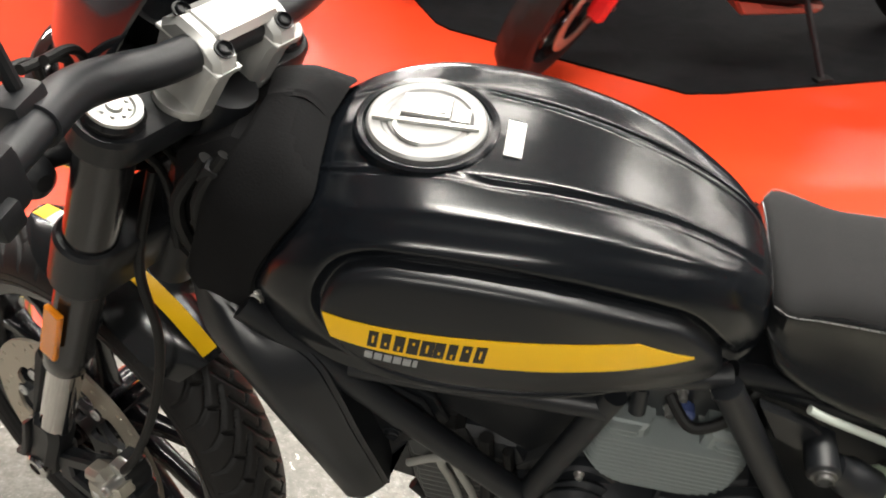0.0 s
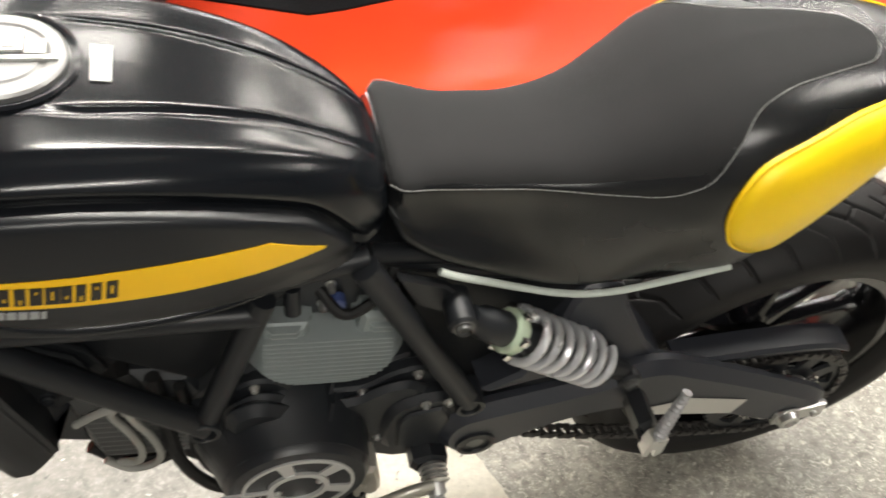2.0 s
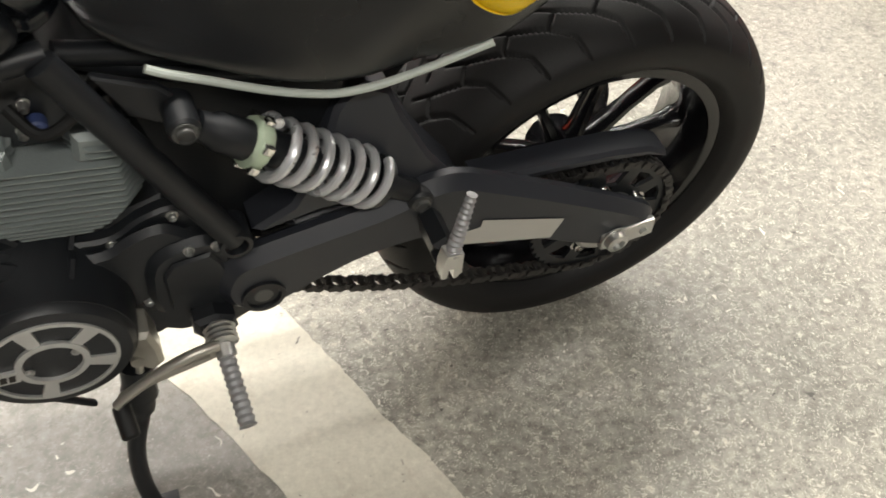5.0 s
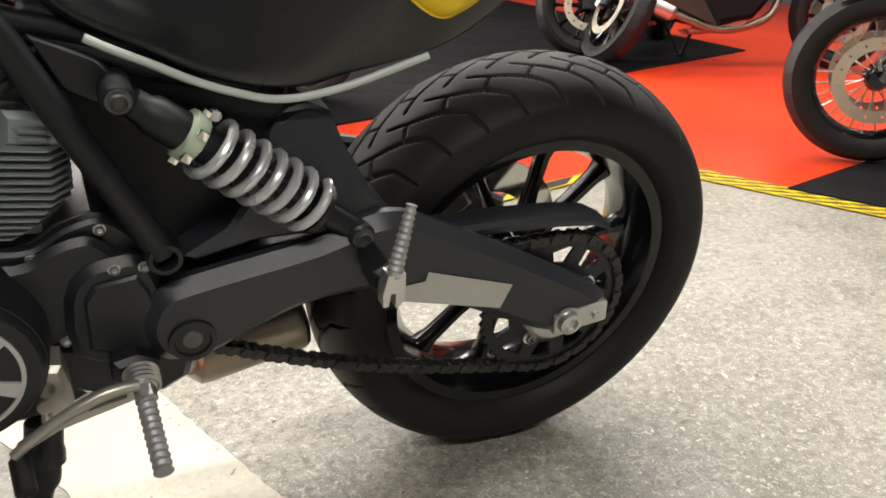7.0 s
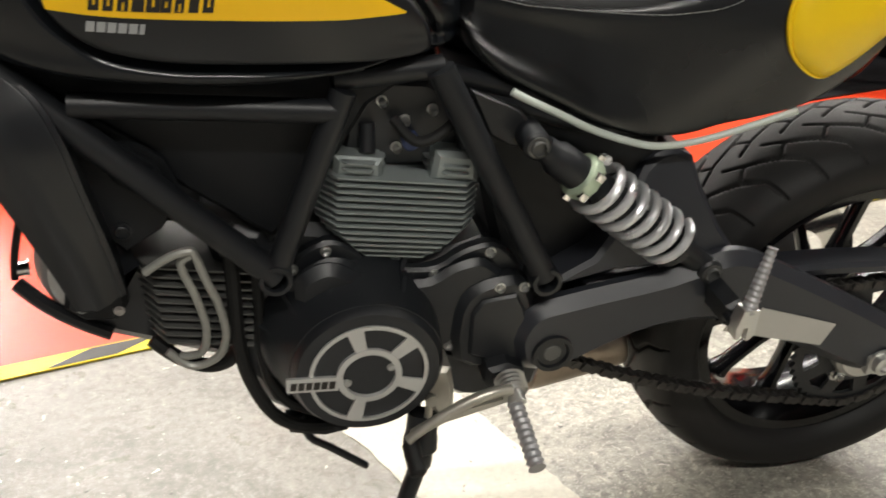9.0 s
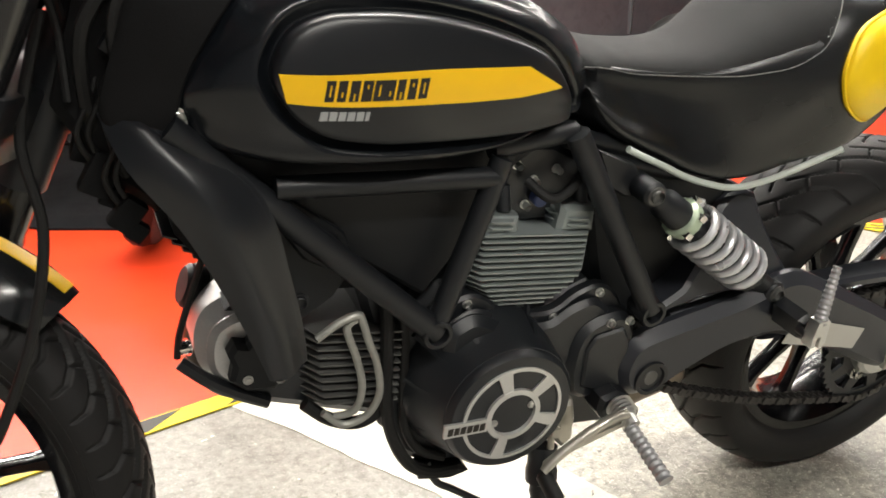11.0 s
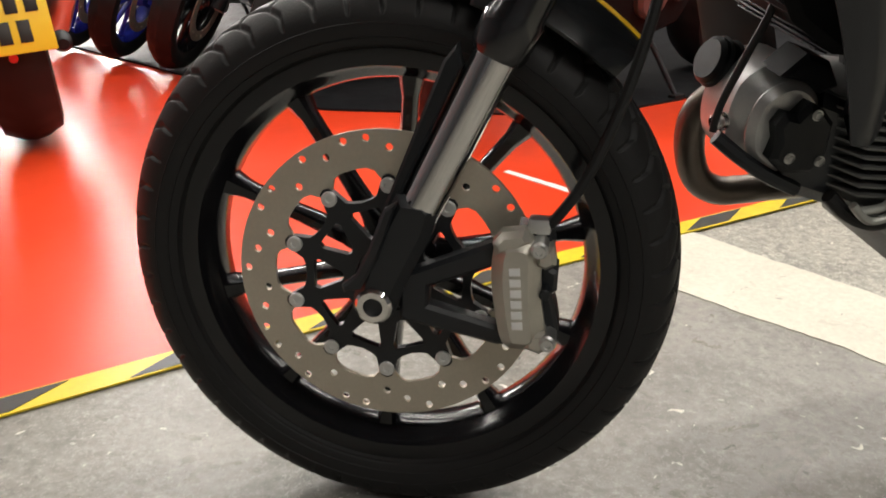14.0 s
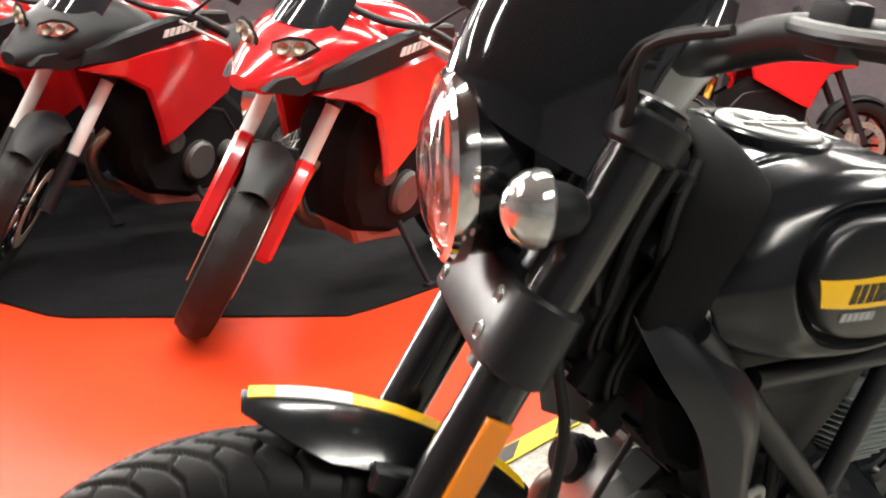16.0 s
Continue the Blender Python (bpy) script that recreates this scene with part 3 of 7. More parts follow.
def cast_wheel(c, flange, inner, hw):
    """Rim and hub of a cast wheel."""
    bm = B()
    prof = [(flange, -hw), (flange, -hw + 0.006), (flange - 0.012, -hw + 0.009), (flange - 0.016, -hw + 0.02), (flange - 0.03, -hw * 0.45), (inner + 0.004, 0), ]
    outer = prof + [(r, -y) for r, y in reversed(prof[:-1])]
    under = [(flange - 0.004, hw), (flange - 0.018, hw - 0.002), (flange - 0.024, hw - 0.014), (inner + 0.004, hw * 0.5), (inner, hw * 0.3), (inner, -hw * 0.3), (inner + 0.004, -hw * 0.5),
             (flange - 0.024, -hw + 0.014), (flange - 0.018, -hw + 0.002), (flange - 0.004, -hw)]
    lathe(bm, c, (0, 1, 0), outer + under, 72, closed=True)
    lathe(bm, c, (0, 1, 0), [(0.017, -0.055), (0.036, -0.055), (0.040, -0.05), (0.040, -0.02), (0.048, -0.015), (0.048, 0.015), (0.040, 0.02), (0.040, 0.05), (0.036, 0.055), (0.017, 0.055)], 36, closed=True)
    return bm


def spokes_of(c, inner, spokes, phase):
    """One bmesh for each cast spoke."""
    out = []
    for k in range(spokes):
        a = phase + k * math.tau / spokes
        d, t = V(math.cos(a), 0, math.sin(a)), V(-math.sin(a), 0, math.cos(a))
        rings = []
        for r, w, h in ((0.040, 0.014, 0.020), (0.065, 0.0095, 0.017), (inner * 0.62, 0.0080, 0.013), (inner * 0.9, 0.0085, 0.014), (inner + 0.006, 0.014, 0.02)):
            ring = [(w, h * 0.55), (w * 0.55, h), (-w * 0.55, h), (-w, h * 0.55), (-w, -h * 0.55), (-w * 0.55, -h), (w * 0.55, -h), (w, -h * 0.55)]
            rings.append([Vector(c) + d * r + t * p + V(0, q, 0) for p, q in ring])
        bm = B()
        loft(bm, rings)
        out.append(bm)
    return out


# -- rear wheel
rear = part("rear_wheel", transform(cast_wheel(AXLE_R, 0.2265, 0.190, 0.067), REAR_SET), RIM_BLACK, bike, "gloss black ten-spoke cast rear wheel")
for spoke_bm in spokes_of(AXLE_R, 0.190, 10, 0.2):
    part("spoke", transform(spoke_bm, REAR_SET), RIM_BLACK, rear)
REAR_TYRE = sym([(0.2215, -0.060), (0.2275, -0.0715), (0.236, -0.0815), (0.245, -0.087), (0.265, -0.0905), (0.283, -0.086), (0.297, -0.070), (0.307, -0.048), (0.3135, -0.022), (0.315, 0)])
rg = []
for sgn in (-1, 1):
    for j in range(2):
        o = j / 2 + (0.25 if sgn > 0 else 0.0)
        w = 0.0028
        rg += [(o, sgn * 0.002, 0.20 + o, sgn * 0.018, w), (0.20 + o, sgn * 0.018, 0.52 + o, sgn * 0.036, w), (0.52 + o, sgn * 0.036, 0.78 + o, sgn * 0.058, w), (0.78 + o, sgn * 0.058, 0.84 + o, sgn * 0.084, w)]
        rg += [(0.20 + o, sgn * 0.018, 0.06 + o, sgn * 0.036, w), (0.06 + o, sgn * 0.036, 0.26 + o, sgn * 0.055, w), (0.26 + o, sgn * 0.055, 0.30 + o, sgn * 0.076, w)]
part("tyre", transform(tyre(B(), AXLE_R, REAR_TYRE, 1250, 0.125, rg, 0.0045), REAR_SET), RUBBER, rear, "wide black rear tyre with slanting tread grooves", 60)

# -- front wheel, turned with the bars
front = steered("front_wheel", cast_wheel(AXLE_F + V(0, 0.007, 0), 0.2405, 0.206, 0.0425), RIM_BLACK, None, "gloss black ten-spoke cast front wheel")
for spoke_bm in spokes_of(AXLE_F + V(0, 0.007, 0), 0.206, 10, radians(15)):
    steered("spoke", spoke_bm, RIM_BLACK, front)
FRONT_TYRE = sym([(0.2355, -0.037), (0.2415, -0.0455), (0.2435, -0.0492), (0.253, -0.0525), (0.267, -0.0540), (0.281, -0.050), (0.294, -0.039), (0.3035, -0.022), (0.3078, 0)])
fg = []
for sgn in (-1, 1):
    for j in range(2):
        o = j / 2 + (0.25 if sgn > 0 else 0.0)
        fg += [(o, sgn * 0.002, 0.34 + o, sgn * 0.014, 0.0044), (0.34 + o, sgn * 0.014, 0.66 + o, sgn * 0.028, 0.0044), (0.66 + o, sgn * 0.028, 0.84 + o, sgn * 0.042, 0.0044), (0.84 + o, sgn * 0.042, 0.86 + o, sgn * 0.0505, 0.0036)]
        fg += [(0.34 + o, sgn * 0.014, 0.20 + o, sgn * 0.026, 0.0034)]
steered("tyre", tyre(B(), AXLE_F + V(0, 0.007, 0), FRONT_TYRE, 1150, 0.078, fg, 0.0052), RUBBER, front, "black front tyre with slanting tread grooves", 60)


for r, y in ((0.2520, 0.0528), (0.2660, 0.0545)):
    for sgn in (-1, 1):
        bm = B()
        lathe(bm, AXLE_F + V(0, 0.007, 0), (0, 1, 0), [(r - 0.0012, sgn * (y - 0.0012)), (r, sgn * (y + 0.0004)), (r + 0.0012, sgn * (y - 0.0010))], 96)
        steered("wall_ring", bm, RUBBER, front)


def brake_disc(c, y, r_out, r_in, n_bolts, phase):
    """The steel ring with its drilled holes and its lugs."""
    bm = B()
    inner = []
    for k in range(n_bolts * 10):
        a = phase + k * math.tau / (n_bolts * 10)
        w = 0.5 + 0.5 * math.cos(n_bolts * (a - phase))
        r = r_in - 0.020 * w ** 4
        inner.append((c[0] + r * math.cos(a), c[2] + r * math.sin(a)))
    holes = [inner]
    for k in range(40):
        a = k * math.tau / 40
        r = (r_in + 0.011, r_in + 0.021, r_in + 0.031)[k % 3] if k % 4 else r_out - 0.008
        holes.append(circle(c[0] + r * math.cos(a), c[2] + r * math.sin(a), 0.0043, 10))
    plate(bm, circle(c[0], c[2], r_out, 96), holes, side(y), 0.005)
    return bm


DISC_Y = -0.0565
disc = steered("brake_disc", brake_disc(AXLE_F, DISC_Y, 0.163, 0.124, 10, radians(18)), DISC_STEEL, front, "drilled steel front brake disc with worn brown-grey face")
bm = B()
star, windows = [], []
for k in range(10):
    a = radians(18) + k * math.tau / 10
    for da, r in ((-0.20, 0.0905), (-0.13, 0.094), (-0.085, 0.106), (-0.05, 0.1155), (0.0, 0.1175), (0.05, 0.1155), (0.085, 0.106), (0.13, 0.094), (0.20, 0.0905), (0.314, 0.0885)):
        star.append((AXLE_F.x + r * math.cos(a + da), AXLE_F.z + r * math.sin(a + da)))
    b = a + math.pi / 10
    windows.append([(AXLE_F.x + r * math.cos(b + da), AXLE_F.z + r * math.sin(b + da)) for da, r in ((-0.10, 0.050), (0.0, 0.0475), (0.10, 0.050), (0.225, 0.0765), (0.19, 0.0815), (0.0, 0.0805), (-0.19, 0.0815), (-0.225, 0.0765))])
plate(bm, star, [circle(AXLE_F.x, AXLE_F.z, 0.036, 40)] + windows, side(DISC_Y - 0.002), 0.009)
steered("disc_carrier", bm, BLACK_METAL, disc, "black star-shaped disc carrier")
for k in range(10):
    a = radians(18) + k * math.tau / 10
    bm = B()
    lathe(bm, AXLE_F + 0.106 * V(math.cos(a), 0, math.sin(a)) + V(0, DISC_Y - 0.002, 0), (0, -1, 0), [(0.0085, 0.0), (0.0085, 0.0022), (0.0075, 0.003), (0.0038, 0.003), (0.0034, 0.0006), (0.0, 0.0006)], 20)
    steered("disc_bolt", bm, ALLOY_PALE, disc)

# -- fork
FORK_UP = _u


def fork_at(z, y):
    return V(-0.726 + (z - 0.3166) * 0.4452, y, z)


for y in (-0.1, 0.1):
    bm = B()
    rod(bm, fork_at(0.412, y), fork_at(0.60, y), 0.0215, n=28)
    leg = steered("fork_tube", bm, CHROME, None, "polished lower fork tube")
    bm = B()
    tube(bm, [fork_at(0.565, y), fork_at(0.572, y), fork_at(0.60, y), fork_at(0.605, y), fork_at(0.955, y), fork_at(0.958, y)], [0.024, 0.0275, 0.0275, 0.0255, 0.0265, 0.024], 28)
    steered("fork_outer_tube", bm, FORK_BLACK, leg, "black outer fork tube")
    s = -1 if y < 0 else 1
    bm = B()
    foot = [(-0.744, 0.330), (-0.747, 0.308), (-0.737, 0.294), (-0.718, 0.292), (-0.704, 0.304), (-0.694, 0.335), (-0.668, 0.392), (-0.662, 0.418), (-0.672, 0.430), (-0.703, 0.432), (-0.716, 0.405), (-0.728, 0.375)]
    slab(bm, foot, y - 0.022, y + 0.022, 0.010)
    slab(bm, [(-0.712, 0.42), (-0.700, 0.428), (-0.716, 0.372), (-0.735, 0.335), (-0.752, 0.330), (-0.754, 0.338), (-0.740, 0.350), (-0.728, 0.376)], y - 0.030, y - 0.018, 0.003)
    steered("fork_foot", bm, BLACK_METAL, leg, "black cast fork foot")
    bm = B()
    guard = [(-0.722, 0.40), (-0.712, 0.40), (-0.645, 0.555), (-0.650, 0.575), (-0.662, 0.56)]
    slab(bm, guard, y - 0.012, y + 0.012, 0.003)
    steered("fork_guard", bm, PLASTIC, leg)
    bm = B()
    lathe(bm, fork_at(0.956, y), FORK_UP, [(0.0, 0.006), (0.006, 0.006), (0.007, 0.003), (0.015, 0.003), (0.017, 0.005), (0.023, 0.005), (0.024, 0.0), (0.024, -0.004)], 32)
    for k in range(8):
        a = k * math.tau / 8
        t = FORK_UP.orthogonal().normalized()
        q = Matrix.Rotation(a, 4, FORK_UP) @ t
        rod(bm, fork_at(0.956, y) + q * 0.012 + FORK_UP * 0.003, fork_at(0.956, y) + q * 0.012 + FORK_UP * 0.0055, 0.0018, n=8)
    steered("fork_cap", bm, ALLOY, leg, "silver fork cap with a ring of small holes")
    bm = B()
    p = fork_at(0.663, y) + V(0.004, s * 0.031, 0)
    slab(bm, [(p.x - 0.028, p.z - 0.036), (p.x - 0.006, p.z - 0.044), (p.x + 0.028, p.z + 0.036), (p.x + 0.006, p.z + 0.044)], p.y, p.y + s * 0.008, 0.002)
    steered("side_reflector", bm, ORANGE, leg, "orange side reflector on the fork")

bm = B()
lathe(bm, AXLE_F + V(0, -0.128, 0), (0, 1, 0), [(0.010, 0.0), (0.016, 0.0), (0.019, 0.003), (0.019, 0.012), (0.013, 0.012), (0.013, 0.25), (0.019, 0.25), (0.019, 0.262), (0.0, 0.262)], 28)
lathe(bm, AXLE_F + V(0, -0.128, 0), (0, 1, 0), [(0.010, 0.0), (0.009, 0.018), (0.0, 0.018)], 20)
steered("front_axle", bm, CHROME, None, "hollow steel front axle nut")

# caliper bracket, caliper and brake hose
bm = B()
slab(bm, [(-0.70, 0.345), (-0.60, 0.392), (-0.585, 0.39), (-0.585, 0.372), (-0.67, 0.335), (-0.67, 0.315), (-0.585, 0.296), (-0.58, 0.280), (-0.60, 0.278), (-0.70, 0.296)], -0.108, -0.086, 0.004)
steered("caliper_bracket", bm, BLACK_METAL)
bm = B()
slab(bm, [(p.x, p.y) for p in spline([(-0.605, 0.392, 0), (-0.592, 0.401, 0), (-0.572, 0.400, 0), (-0.562, 0.388, 0), (-0.560, 0.362, 0), (-0.558, 0.335, 0), (-0.553, 0.304, 0), (-0.558, 0.287, 0), (-0.576, 0.282, 0), (-0.594, 0.289, 0), (-0.604, 0.33, 0), (-0.608, 0.365, 0)], 4, True)], -0.130, -0.088, 0.012)
slab(bm, [(-0.608, 0.394), (-0.600, 0.405), (-0.578, 0.409), (-0.570, 0.398), (-0.584, 0.386), (-0.604, 0.382)], -0.128, -0.100, 0.006)
slab(bm, [(-0.570, 0.305), (-0.552, 0.306), (-0.546, 0.290), (-0.556, 0.281), (-0.572, 0.286)], -0.128, -0.095, 0.006)
slab(bm, [(-0.566, 0.392), (-0.550, 0.394), (-0.546, 0.376), (-0.556, 0.370), (-0.566, 0.374)], -0.126, -0.095, 0.006)
caliper = steered("brake_caliper", bm, CALIPER, None, "titanium grey radial brake caliper with a pale bar of lettering")
bm = B()
slab(bm, [(-0.585, 0.404), (-0.556, 0.402), (-0.549, 0.388), (-0.550, 0.365), (-0.544, 0.362), (-0.544, 0.342), (-0.549, 0.338), (-0.543, 0.318), (-0.539, 0.298), (-0.546, 0.284), (-0.575, 0.282)], -0.106, -0.066, 0.004)
steered("caliper_bridge", bm, BLACK_METAL, caliper, "black rear half of the caliper")
for x, z in ((-0.563, 0.392), (-0.549, 0.296)):
    bm = B()
    rod(bm, (x, -0.130, z), (x, -0.075, z), 0.0085, n=18, bevel=0.002)
    lathe(bm, V(x, -0.130, z), (0, -1, 0), [(0.0065, 0.0), (0.006, 0.004), (0.0035, 0.004), (0.003, 0.001), (0.0, 0.001)], 18)
    steered("caliper_bolt", bm, ALLOY, caliper, "bright caliper bolt")
bm = B()
rod(bm, (-0.555, -0.122, 0.344), (-0.555, -0.08, 0.344), 0.0055, n=12, bevel=0.001)
steered("bleed_nipple", bm, BLACK_METAL, caliper)
for k in range(6):
    bm = B()
    z = 0.369 - k * 0.0112
    block(bm, (-0.585 + (0.371 - z) * 0.10, -0.1303, z), (0.0105, 0.0012, 0.0080), Matrix.Rotation(-0.10, 4, "Y"), bevel=0.0004)
    steered("letter_bar", bm, WHITE_DECAL, caliper)
bm = B()
tube(bm, spline([(-0.565, -0.10, 0.40), (-0.545, -0.105, 0.425), (-0.52, -0.10, 0.47), (-0.49, -0.085, 0.56), (-0.475, -0.075, 0.66), (-0.49, -0.07, 0.75), (-0.47, -0.05, 0.86)], 8), 0.0055, 10)
steered("brake_hose", bm, SOFT_RUBBER, None, "black brake hose looping down to the caliper")
bm = B()
block(bm, (-0.565, -0.10, 0.408), (0.022, 0.018, 0.016), bevel=0.004)
steered("hose_banjo", bm, ALLOY)

# fender
bm = B()
rings = []
for k in range(25):
    a = radians(96 - 50 * k / 24)
    r0 = 0.352
    hw = 0.057 * (1 - 0.62 * max(0.0, 1 - k / 7) ** 2.2) * (1 - 0.35 * max(0.0, 1 - (24 - k) / 5) ** 2)
    ring = []
    for t in np.linspace(-1, 1, 15):
        drop = (0.040 * abs(t) ** 2.1) * min(1, 0.25 + k / 9)
        r = r0 - drop
        ring.append(AXLE_F + V(r * math.cos(a), t * hw, r * math.sin(a)))
    inner = []
    for t in np.linspace(1, -1, 15):
        drop = (0.040 * abs(t) ** 2.1) * min(1, 0.25 + k / 9)
        r = r0 - drop - 0.003
        inner.append(AXLE_F + V(r * math.cos(a), t * (hw - 0.002), r * math.sin(a)))
    rings.append(ring + inner)
loft(bm, rings)
fender = steered("front_fender", bm, FENDER_PAINT, None, "satin black front fender with a yellow and white stripe", 50)
for name, a0, a1, mat in (("yellow_stripe", 95, 91, YELLOW_PAINT), ("white_stripe", 91, 79.5, WHITE_DECAL), ("yellow_stripe", 79.5, 47.5, YELLOW_PAINT)):
    bm = B()
    rows = []
    for k in range(13):
        a = radians(a0 + (a1 - a0) * k / 12)
        rows.append([AXLE_F + V(r * math.cos(a), y, r * math.sin(a)) for y, r in [(q, 0.3528 - 0.040 * (abs(q) / 0.057) ** 2.1 * min(1, 0.25 + (96 - math.degrees(a)) * 0.48 / 9) + h) for q, h in ((-0.013, 0), (-0.002, 0), (0.009, 0), (0.009, -0.0012), (-0.002, -0.0012), (-0.013, -0.0012))]])
    loft(bm, rows)
    steered(name, bm, mat, fender)
for y in (-0.064, 0.064):
    bm = B()
    slab(bm, [(-0.645, 0.605), (-0.605, 0.590), (-0.595, 0.605), (-0.605, 0.620), (-0.64, 0.628)], y - 0.010, y + 0.010, 0.003)
    steered("fender_bracket", bm, BLACK_METAL, fender)

# clamps
for name, z, hz, mat in (("lower_fork_clamp", 0.765, 0.036, BLACK_METAL), ("upper_fork_clamp", 0.935, 0.016, BLACK_METAL)):
    bm = B()
    ax = fork_at(z, 0)
    back = ax + V(0.03, 0, -0.012)
    rings = []
    outline = []
    for y, sgn in ((-0.1, -1), (0.1, 1)):
        for k in range(13):
            a = math.pi / 2 + math.pi * k / 12 if sgn < 0 else -math.pi / 2 + math.pi * k / 12
            outline.append((y + 0.034 * math.cos(a), 0.034 * math.sin(a)))
    right = V(math.cos(radians(RAKE)), 0, -math.sin(radians(RAKE)))
    loft(bm, [[ax + right * v * k + V(0, u * (1 if abs(u) < 0.1 else k ** 0.3), 0) + FORK_UP * h for u, v in outline] for h, k in ((-hz, 0.93), (-hz + 0.004, 1), (hz - 0.004, 1), (hz, 0.93))])
    clamp = steered(name, bm, mat)
    if hz > 0.03:
        for y in (-0.1, 0.1):
            for dz in (-0.016, 0.016):
                bm = B()
                hexbolt(bm, fork_at(z + dz, y * 0.86) - right * 0.034, -right, 0.0062, 0.004)
                steered("clamp_bolt", bm, ALLOY, clamp)
bm = B()
rod(bm, _o + _u * 0.42, _o + _u * 0.70, 0.028, n=24)
part("steering_head", bm, BLACK_METAL, bike)
bm = B()
slab(bm, [(-0.455, 0.90), (-0.40, 0.925), (-0.35, 0.91), (-0.34, 0.80), (-0.355, 0.70), (-0.40, 0.66), (-0.445, 0.70), (-0.490, 0.78)], -0.055, 0.055, 0.012)
part("headstock_cover", bm, DULL_BLACK, bike, "black plastic cover round the steering head")
bm = B()
slab(bm, [(-0.40, 0.70), (-0.31, 0.66), (-0.185, 0.60), (-0.185, 0.555), (-0.30, 0.565), (-0.355, 0.60), (-0.39, 0.65)], -0.085, 0.085, 0.01)
cooler = part("oil_cooler", bm, DULL_BLACK, bike, "black oil cooler behind the lower covers")
for k in range(9):
    bm = B()
    p = V(-0.388, 0, 0.648).lerp(V(-0.308, 0, 0.572), k / 8)
    block(bm, p + V(-0.006, 0, -0.003), (0.016, 0.150, 0.0022), Matrix.Rotation(0.35, 4, "Y"), bevel=0.0004)
    part("cooling_fin", bm, BLACK_METAL, cooler)
# connector blocks and their leads in front of the cooler
for c, size, turn in (((-0.452, -0.052, 0.712), (0.030, 0.020, 0.046), 0.5), ((-0.432, -0.066, 0.672), (0.026, 0.018, 0.036), 0.7), ((-0.462, -0.030, 0.735), (0.026, 0.024, 0.034), 0.3)):
    bm = B()
    block(bm, c, size, Matrix.Rotation(turn, 4, "Y"), bevel=0.004)
    block(bm, V(*c) + V(0.008, 0, -size[2] * 0.55), (size[0] * 0.7, size[1] * 0.8, 0.02), Matrix.Rotation(turn, 4, "Y"), bevel=0.002)
    plug = part("connector_block", bm, DULL_BLACK, bike)
    for dx in (-0.006, 0.004):
        bm = B()
        q = V(*c)
        tube(bm, spline([q + V(dx, 0, 0.01), q + V(dx - 0.012, -0.008, 0.045), q + V(dx + 0.006, -0.004, 0.085), q + V(dx + 0.02, 0.012, 0.13)], 6), 0.003, 8)
        part("lead", bm, SOFT_RUBBER, plug)
for k, pts in enumerate(([(-0.40, -0.062, 0.92), (-0.43, -0.078, 0.87), (-0.425, -0.080, 0.80), (-0.40, -0.085, 0.74)], [(-0.385, -0.060, 0.915), (-0.42, -0.082, 0.85), (-0.445, -0.072, 0.79), (-0.43, -0.06, 0.71)],
                         [(-0.42, -0.058, 0.91), (-0.455, -0.066, 0.86), (-0.46, -0.06, 0.80), (-0.45, -0.04, 0.73)], [(-0.37, -0.055, 0.905), (-0.40, -0.070, 0.865), (-0.385, -0.088, 0.82), (-0.36, -0.09, 0.76)])):
    bm = B()
    tube(bm, spline(pts, 6), (0.006, 0.0045, 0.007, 0.005)[k], 8)
    part("wiring", bm, SOFT_RUBBER, bike)
for x, y, z in ((-0.408, -0.066, 0.895), (-0.425, -0.068, 0.84)):
    bm = B()
    block(bm, (x, y, z), (0.035, 0.016, 0.022), Matrix.Rotation(radians(35), 3, "Y"), 0.004)
    part("connector", bm, PLASTIC, bike)

# handlebar
BAR = V(-0.402, 0, 0.998)
bm = B()
right_half = [BAR, BAR + V(0, 0.07, 0), BAR + V(-0.004, 0.128, 0.008), BAR + V(0.012, 0.172, 0.019), BAR + V(0.036, 0.215, 0.022), BAR + V(0.056, 0.262, 0.018), BAR + V(0.082, 0.342, 0.006), BAR + V(0.100, 0.400, -0.004)]
pts = [V(p.x, -p.y, p.z) for p in reversed(right_half[1:])] + right_half
tube(bm, spline(pts, 6), 0.0135, 18)
bar = steered("handlebar", bm, BLACK_METAL, None, "wide black handlebar")
bm = B()
tube(bm, spline([V(p.x, -p.y, p.z) for p in right_half[:5]], 6), 0.0165, 20)
tube(bm, spline([p for p in right_half[:5]], 6), 0.0165, 20)
steered("bar_centre", bm, BLACK_METAL, bar)
TILT_BAR = Matrix.Translation(BAR) @ Matrix.Rotation(radians(RAKE), 4, "Y") @ Matrix.Translation(-BAR)
